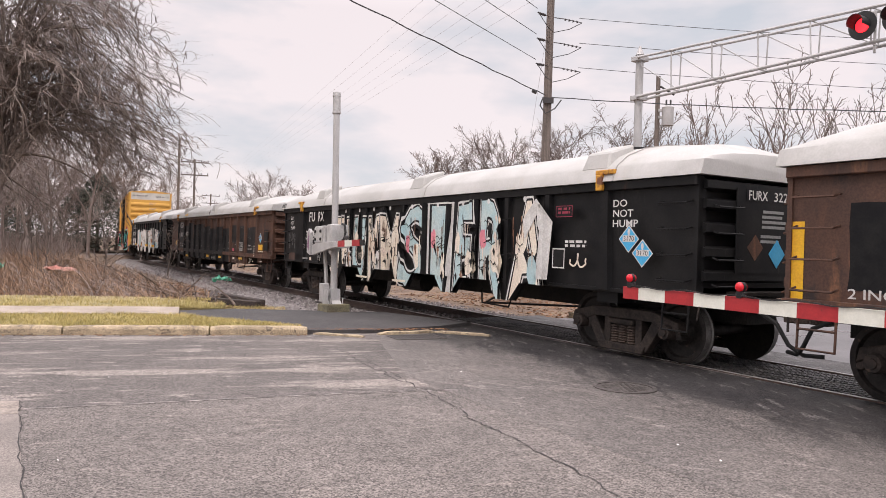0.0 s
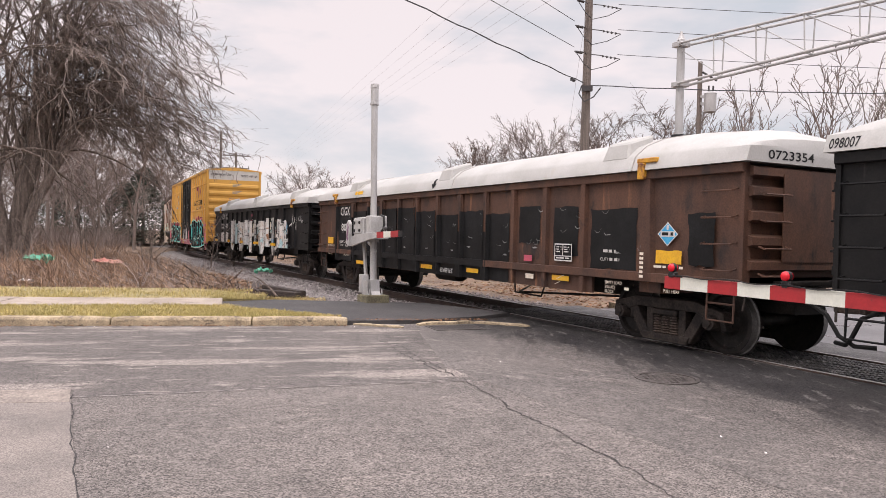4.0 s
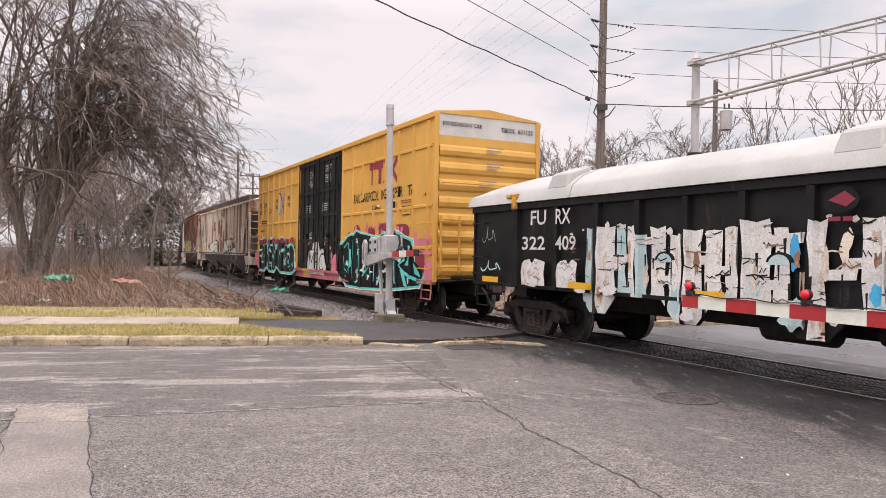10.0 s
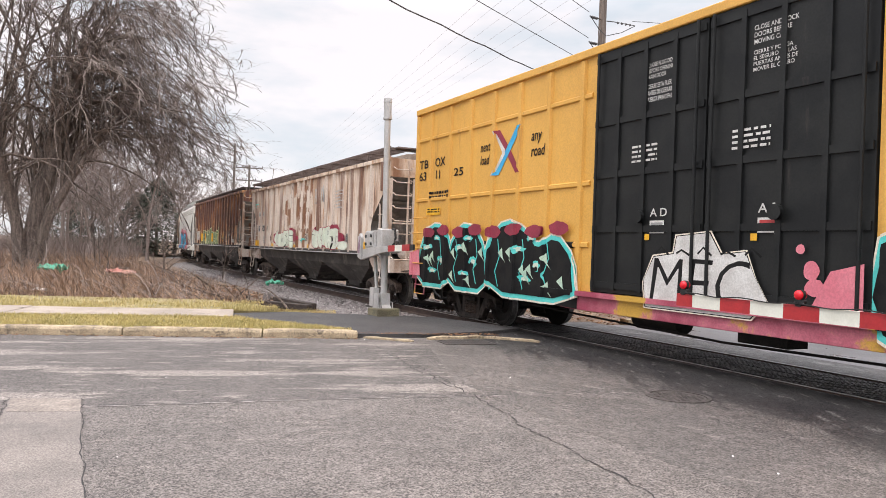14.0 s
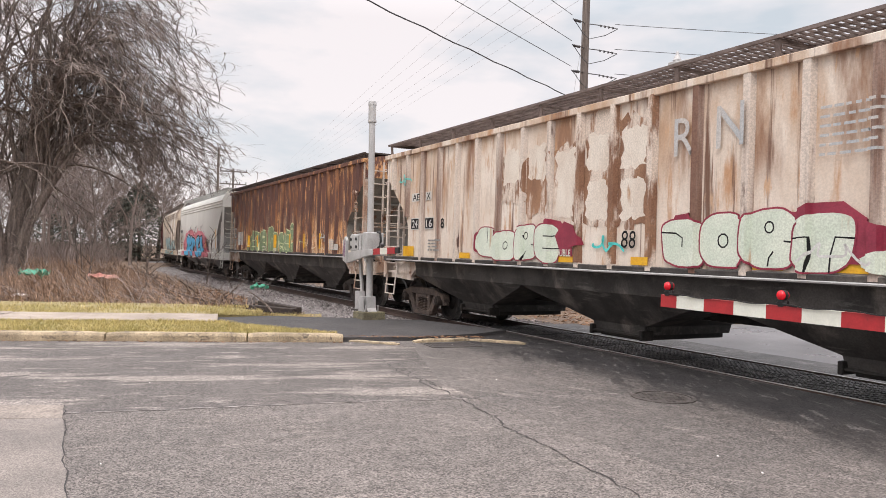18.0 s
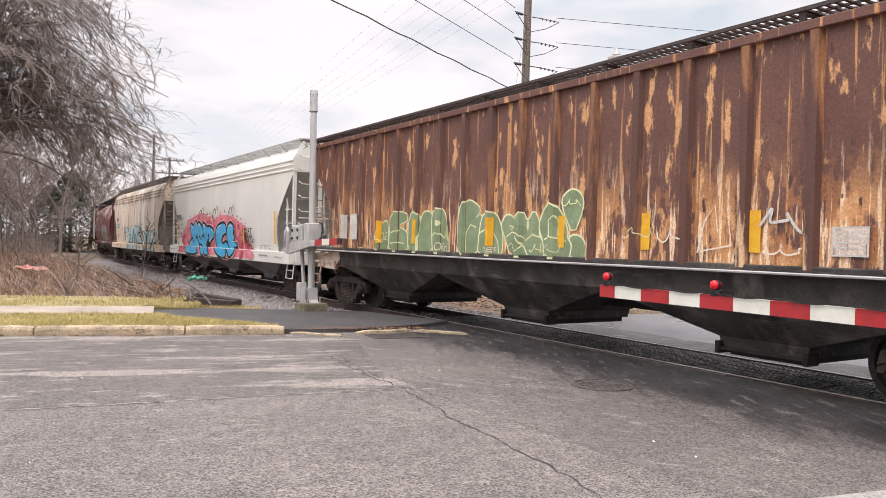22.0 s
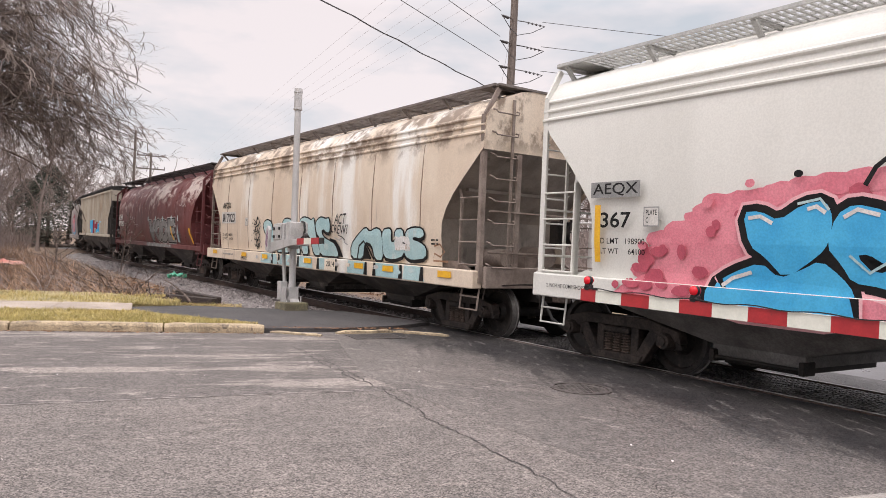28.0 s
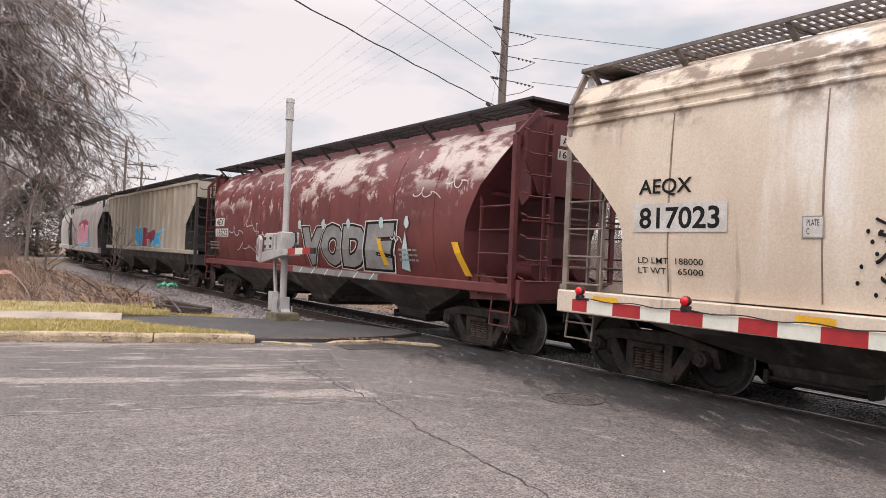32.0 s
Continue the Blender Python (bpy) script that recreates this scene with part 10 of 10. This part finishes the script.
for k, (h_, sp_) in enumerate(((11.0, 4.4), (9.5, 3.6), (12.5, 5.0))):
    thin_protos.append(bare_tree("tree", pose(0, 0, 0), "slender leafless tree standing open above the brush", h_, sp_, 40 + k, .11, 9, 6, 4, 1, .02, .017, (0, 0, 0), "woods beyond the track", .22, far=True, zmin=1.2, upright=1.0))
rr = random.Random(9)
spots = []
for az, D, sc in ((15.5, 104, 1.0), (13.8, 92, 1.0), (12.4, 88, 1.1), (11.2, 96, .85), (9.6, 104, .85), (8.0, 100, .8), (6.4, 104, .8), (4.8, 98, .8), (3.2, 96, .82), (1.6, 92, .85), (.2, 88, .9), (-1.4, 82, .95),
                  (-2.8, 80, 1.0), (-4.2, 78, .98), (-5.6, 76, .95), (-7.2, 78, 1.0), (-8.8, 74, .95), (-10.4, 72, .9), (-12, 70, .85), (-13.6, 66, .95), (-15.2, 66, .85), (-17, 64, .8), (-18.6, 60, .95), (-20, 56, 1.0),
                  (-21.8, 58, .85), (-23.5, 55, 1.15), (-25, 53, 1.2), (-26.8, 52, .95), (-28.6, 55, 1.0), (-30.5, 52, 1.05), (-33, 52, 1.1), (-36, 55, 1.1), (18.5, 118, 1), (21, 120, 1.1), (24, 100, 1.0), (26.5, 84, .9),
                  (29, 76, 1.05), (31.5, 68, 1.1), (34, 60, 1.0), (23, 140, 1.2), (27.5, 60, .8), (32.5, 50, .9), (36, 48, 1.0), (30, 92, 1.1), (-11.3, 88, 1.1), (-16, 84, 1.1), (-22.7, 76, 1.2), (-29, 74, 1.2),
                  (19.5, 90, 1), (20.5, 104, 1.1), (22, 84, 1), (23.6, 96, 1.1), (25.4, 66, 1), (27, 100, 1.2), (28.4, 88, 1.1), (30.8, 80, 1.1), (33.4, 84, 1.2), (35, 72, 1.1), (17.6, 96, .9), (26, 120, 1.3), (31, 110, 1.3)):
    spots.append((az + rr.uniform(-.5, .5), D, (1.32 if az < -17 else 1.5 if az < .6 else 1.2 if az < 3 else .92 if az < 8 else 1.05 if az < 16.5 else .62 if az < 21.5 else 1.2) * sc * rr.uniform(.92, 1.1)))
thin_left = list(thin_protos)
for i, (az, D, sc) in enumerate(spots):
    a = math.radians(az)
    m = pose(-math.sin(a) * D, math.cos(a) * D, -.4, 0, 0, rr.uniform(0, 360))
    if az < -14:
        t_ = thin_left.pop(0) if thin_left else copy_thing(thin_protos[i % 3], m)
    else:
        t_ = protos[i] if i < 3 else copy_thing(protos[i % 3], m)
    t_.matrix_basis = m
    t_.scale = (sc, sc, sc * rr.uniform(.9, 1.08))


def conifer(x, y, h, seed, w):
    r = random.Random(seed)
    th = thing("conifer", pose(x, y, -.3), "dark green conifer far behind the bare trees", "tree", "conifers")
    part("trunk", Geo().cyl((0, 0, 0), (0, 0, h * .95), .22, .05, n=8), bark, th)
    g = Geo()
    for k in range(6000):
        f = r.random() ** .8
        z = h * (.08 + .92 * f)
        rad = w * (1 - f) ** .5 * min(1, .45 + 2.2 * f) * (.35 + .65 * r.random() ** .5) * (1 + .3 * noise.noise((z * .7, seed, r.random())))
        a = r.random() * 6.283
        p = Vector((rad * math.cos(a), rad * math.sin(a), z - rad * .22))
        s = r.uniform(.12, .34)
        d = Vector((math.cos(a), math.sin(a), -.35 + r.uniform(-.3, .3))) * s
        q = Vector((-math.sin(a), math.cos(a), r.uniform(-.4, .4))) * s * .45
        g.add([p - q, p + q, p + d], [(0, 1, 2)])
    part("needles", g, needle_mat, th, kind="stuff")


for x, y, h, s, w in ((-37.6, 80.5, 8.8, 1, 3.4), (-34.0, 84.5, 6.6, 2, 3.0), (-41.5, 84, 7.4, 3, 3.4), (-46, 82, 8.4, 4, 3.6), (-32.0, 98, 6.0, 5, 3.0), (-51, 86, 7.5, 6, 3.6)):
    conifer(x, y, h, s, w)

inv_kf, inv_trk = KF.inverted(), TRK.inverted()


def brush():
    r = random.Random(3)
    g, n = Geo(), 0
    while n < 24000:
        y = 17.5 + 30 * r.random() ** 1.5
        x = r.uniform(-38, -4)
        k = inv_kf @ Vector((x, y, 0))
        t = inv_trk @ Vector((x, y, 0))
        lim = -4.6 + 1.1 * noise.noise((x * .4, y * .4, 2))
        if k.y < 5.4 + .6 * noise.noise((x, y, 0)) or t.y > lim:
            continue
        edge = min(1, (k.y - 5.2) / 4.5, (lim - t.y) / 2.5 + .25)
        clump = .5 + .75 * noise.noise((x * .45, y * .45, 7)) + .35 * noise.noise((x * 1.3, y * 1.3, 3))
        if r.random() > .35 + clump:
            continue
        n += 1
        h = (.20 + .92 * edge * max(.12, clump + .15)) * r.uniform(.45, 1.3)
        d = Vector((r.uniform(-.9, .9), r.uniform(-.9, .9), 1))
        pts, _ = steer(Vector((x, y, -.2)), d, h + .15, 3, r.choice((0, .3, .9, 1.8)), .35, r)
        twig(g, pts, r.uniform(.006, .012), .003)
        if r.random() < .5:
            p2, _ = steer(pts[2], Vector((r.uniform(-1, 1), r.uniform(-1, 1), .7)), h * .4, 2, .5, .3, r)
            twig(g, p2, .005, .002)
    part("dead_weeds", g, weed_mat, None, "thick brown dead weeds and brambles", kind="stuff")
    # arching brambles and fallen branches, darker
    g = Geo()
    for k in range(3200):
        y = 19 + 22 * r.random() ** 1.4
        x = r.uniform(-30, -6)
        kf, t = inv_kf @ Vector((x, y, 0)), inv_trk @ Vector((x, y, 0))
        if kf.y < 6 or t.y > -4.4:
            continue
        a = r.random() * 6.28
        pts, _ = steer(Vector((x, y, -.1)), Vector((math.cos(a), math.sin(a), 1.3)), r.uniform(.8, 2.6), 7, r.uniform(1.0, 2.6), .2, r)
        twig(g, pts, .011, .004)
    part("brambles", g, twig_mat, None, "arching grey-brown bramble stems", kind="stuff")
    g = Geo()
    for k in range(7000):
        left = k > 3600
        a = math.radians(r.uniform(20, 40) if left else r.uniform(-38, 30))
        D = r.uniform(58, 120) if left else r.uniform(26, 62)
        x, y = -math.sin(a) * D, math.cos(a) * D
        t = inv_trk @ Vector((x, y, 0))
        if (t.y < 6.5 and not left) or (left and -5 < t.y - bent(t.x) < 5) or (-13 + t.y * .06 < t.x < 42 and t.y < 58):
            continue
        h = r.uniform(.8, 2.8) if left else r.uniform(.8, 2.6)
        pts, _ = steer(Vector((x, y, -.2)), Vector((r.uniform(-.4, .4), r.uniform(-.4, .4), 1)), h, 3, .3, .25, r)
        twig(g, pts, .022, .007)
        for q in range(3):
            p2, _ = steer(pts[1 + q % 2], Vector((r.uniform(-1, 1), r.uniform(-1, 1), 1)), h * .5, 2, .3, .3, r)
            twig(g, p2, .012, .005)
    for k in range(5200):
        a = math.radians(r.uniform(-38, -6))
        D = r.uniform(46, 72)
        x, y = -math.sin(a) * D, math.cos(a) * D
        t = inv_trk @ Vector((x, y, 0))
        if -13 + t.y * .06 < t.x < 42 and t.y < 58:
            continue
        h = r.uniform(1.8, 5.2) * (.75 + .5 * abs(noise.noise((x * .12, y * .12, 4))))
        pts, _ = steer(Vector((x, y, -.2)), Vector((r.uniform(-.3, .3), r.uniform(-.3, .3), 1)), h, 3, .15, .2, r)
        twig(g, pts, .03, .010)
        for q in range(4):
            p2, _ = steer(pts[1 + q % 2], Vector((r.uniform(-.8, .8), r.uniform(-.8, .8), 1)), h * .5, 2, .2, .25, r)
            twig(g, p2, .017, .007)
    part("far_brush", g, far_twig, None, "brown leafless brush beyond the track", kind="stuff")
    # dead leaves beyond the crossing and along the ballast
    g = Geo()
    for k in range(5200):
        if k < 3400:
            x, y = r.uniform(-60, -13.6) if r.random() < .5 else r.uniform(-24, -13.7), r.uniform(3.2, 9)
        else:
            x, y = r.uniform(-32, -15.0), r.uniform(-5.2, -3.0)
        p = TRK @ Vector((x, y + bent(x), -.2 if abs(y) > 3 else -.15))
        s = r.uniform(.03, .08)
        a = r.random() * 6.28
        u_, v_ = Vector((math.cos(a), math.sin(a), r.uniform(-.3, .3))) * s, Vector((-math.sin(a), math.cos(a), r.uniform(-.3, .3))) * s * .6
        g.add([p - u_, p - v_ + Vector((0, 0, .02)), p + u_, p + v_ + Vector((0, 0, .02))], [(0, 1, 2, 3)])
    part("dead_leaves", g, leaf_litter, None, "scattered dead brown leaves", kind="stuff")


brush()


def lawn():
    r = random.Random(8)

    def blades(n, pick, h0, h1, name, material, label, base=.115):
        g = Geo()
        for k in range(n):
            x, y = pick()
            if x is None:
                continue
            p = KF @ Vector((x, y, base))
            h = r.uniform(h0, h1) * (.6 + .7 * abs(noise.noise((x * 1.3, y * 1.3, 1))))
            a = r.random() * 6.28
            w = Vector((math.cos(a), math.sin(a), 0)) * r.uniform(.004, .009)
            t = p + Vector((r.uniform(-.05, .05), r.uniform(-.05, .05), h))
            g.add([p - w, p + w, t], [(0, 1, 2)])
        part(name, g, material, None, label, kind="stuff")

    def strip():
        y = r.uniform(.16, 2.16)
        x = -.05 - 15 * r.random() ** 1.25
        lim = -.1 if y < .34 else -.2 - (y - .34) * 1.15
        return (x, y) if x < lim else (None, None)

    blades(30000, strip, .035, .095, "lawn_grass", green_grass, "short yellow-green winter grass")
    blades(9000, strip, .03, .07, "lawn_straw", straw_mat, "dry straw-coloured grass")

    def verge():
        y = 3.78 + 2.6 * r.random() ** 1.4
        x = -16 * r.random() ** 1.1 - 1.6 - (0 if y < 5 else .4)
        return (x, y) if noise.noise((x * .8, y * 1.1, 5)) > -.15 or r.random() < .25 else (None, None)

    blades(12000, verge, .03, .11, "verge_grass", green_grass, "rough grass behind the sidewalk", .1)
    blades(12000, verge, .04, .17, "verge_straw", straw_mat, "dry grass and weeds behind the sidewalk", .1)

    def tuft():
        return r.uniform(-3.4, -.2), 4.2 + 2.3 * r.random()

    blades(3500, tuft, .03, .1, "straw_patch", straw_mat, "straw-coloured grass at the ballast's edge", -.1)

    g = Geo()
    for k in range(900):
        x = -.0 - 14 * r.random()
        y = -abs(r.gauss(0, .06)) - .01
        if r.random() < .35:
            x, y = r.uniform(0, 2.6), .22 + .25 * r.random()
        p = KF @ Vector((x, y, -.005 + (.06 if x > 0 else 0)))
        s = r.uniform(.012, .035)
        a = r.random() * 6.28
        u_, v_ = Vector((math.cos(a), math.sin(a), r.uniform(-.2, .6))) * s, Vector((-math.sin(a), math.cos(a), .2)) * s * .7
        g.add([p - u_, p - v_, p + u_, p + v_], [(0, 1, 2, 3)])
    part("gutter_leaves", g, leaf_litter, None, "dead leaves along the kerb", kind="stuff")
    g = Geo()
    for k in range(40):
        p = Vector((r.uniform(-4, 4), r.uniform(4.2, 11.5), -.009)) if k < 14 else KF @ Vector((r.uniform(-9, 2), -r.uniform(.03, .3), -.008))
        s = r.uniform(.005, .012)
        a = r.random() * 6.28
        u_, v_ = Vector((math.cos(a), math.sin(a), .1)) * s, Vector((-math.sin(a), math.cos(a), .2)) * s
        g.add([p - u_, p - v_, p + u_, p + v_ + Vector((0, 0, s * .5))], [(0, 1, 2, 3), ])
    part("paper_scraps", g, white_litter, None, "small pale scraps and pebbles on the street", kind="stuff")


lawn()


def crumpled(name, at, w, d, material, label, seed, rise):
    r = random.Random(seed)
    g = Geo()
    n = 6
    pts = [((i / n - .5) * w, (j / n - .5) * d, rise * (.4 + .6 * noise.noise((i * .7, j * .7, seed)))) for j in range(n + 1) for i in range(n + 1)]
    g.add(pts, [(j * (n + 1) + i, j * (n + 1) + i + 1, (j + 1) * (n + 1) + i + 1, (j + 1) * (n + 1) + i) for j in range(n) for i in range(n)])
    g.add([(x, y, z - .02) for x, y, z in pts], [(j * (n + 1) + i, (j + 1) * (n + 1) + i, (j + 1) * (n + 1) + i + 1, j * (n + 1) + i + 1) for j in range(n) for i in range(n)])
    th = part(name, g, material, None, label, at=at, smooth=False)
    return tagged(th, category="litter")


crumpled("plastic_sheet", pose(-12.6, 24.4, .42, 8, 5, 20), .95, .35, red_litter, "faded red plastic sheet caught in the weeds", 1, .2)
crumpled("plastic_bag", pose(-15.3, 24.9, .35, 0, 0, 10), .85, .6, green_litter, "green plastic bag lying in the weeds", 2, .45)
crumpled("plastic_bag", pose(-8.0, 26.9, .05, 0, 0, 40), .55, .45, green_litter, "crumpled green plastic by the ballast", 3, .35)
crumpled("paper_cup", pose(-12.2, 19.3, .12, 0, 0, 0), .35, .2, white_litter, "pale paper litter on the verge", 4, .12)
crumpled("plastic_wrapper", pose(-17.8, 25.4, .25, 0, 0, 30), .4, .3, red_litter, "red wrapper among the weeds", 5, .15)
rl = random.Random(12)
for k in range(14):
    s, c = rl.uniform(19, 27), rl.uniform(3.6, 5.6)
    p = TRK @ Vector((-s, c - C0, 0))
    pts, _ = steer(Vector((0, 0, .02)), Vector((rl.uniform(-1, 1), rl.uniform(-1, 1), .15)), rl.uniform(.7, 1.7), 5, .08, .12, rl)
    tagged(part("fallen_branch", Geo().tube(pts, [.032, .03, .027, .023, .018, .01], 6), bark, None, "dead branch lying by the ballast", at=pose(p.x, p.y, -.12)), category="branch", group="fallen branches")
for k, (s, c, l, a) in enumerate(((21.0, 5.9, 2.6, 8), (22.6, 5.5, 2.4, -14), (20.2, 5.3, 2.2, 30))):
    p = TRK @ Vector((-s, c - C0, 0))
    tagged(part("old_tie", Geo().box(-l / 2, l / 2, -.11, .11, 0, .16), wood_tie, None, "discarded grey wooden railway tie", at=pose(p.x, p.y, -.16, 0, 0, THETA - 90 + a), bevel=.015), category="railway tie", group="discarded ties")


# ---- what moves ----
def motions():
    for car, s0 in TRAIN:
        rows = []
        for k in range(65):
            x = rolled(k / 2) - s0
            rows.append((k / 2, TRK @ pose(x, bent(x), 0, 0, 0, -math.degrees(BEND * max(0.0, -x - 40)))))
        walk(car, rows)
    spin = [(k * 4 / 30, -math.degrees(rolled(k * 4 / 30) / WR)) for k in range(241)]
    for w, q in WHEELS:
        walk(w, [(t, pose(q, 0, 0, 0, -a, 0)) for t, a in spin])


motions()
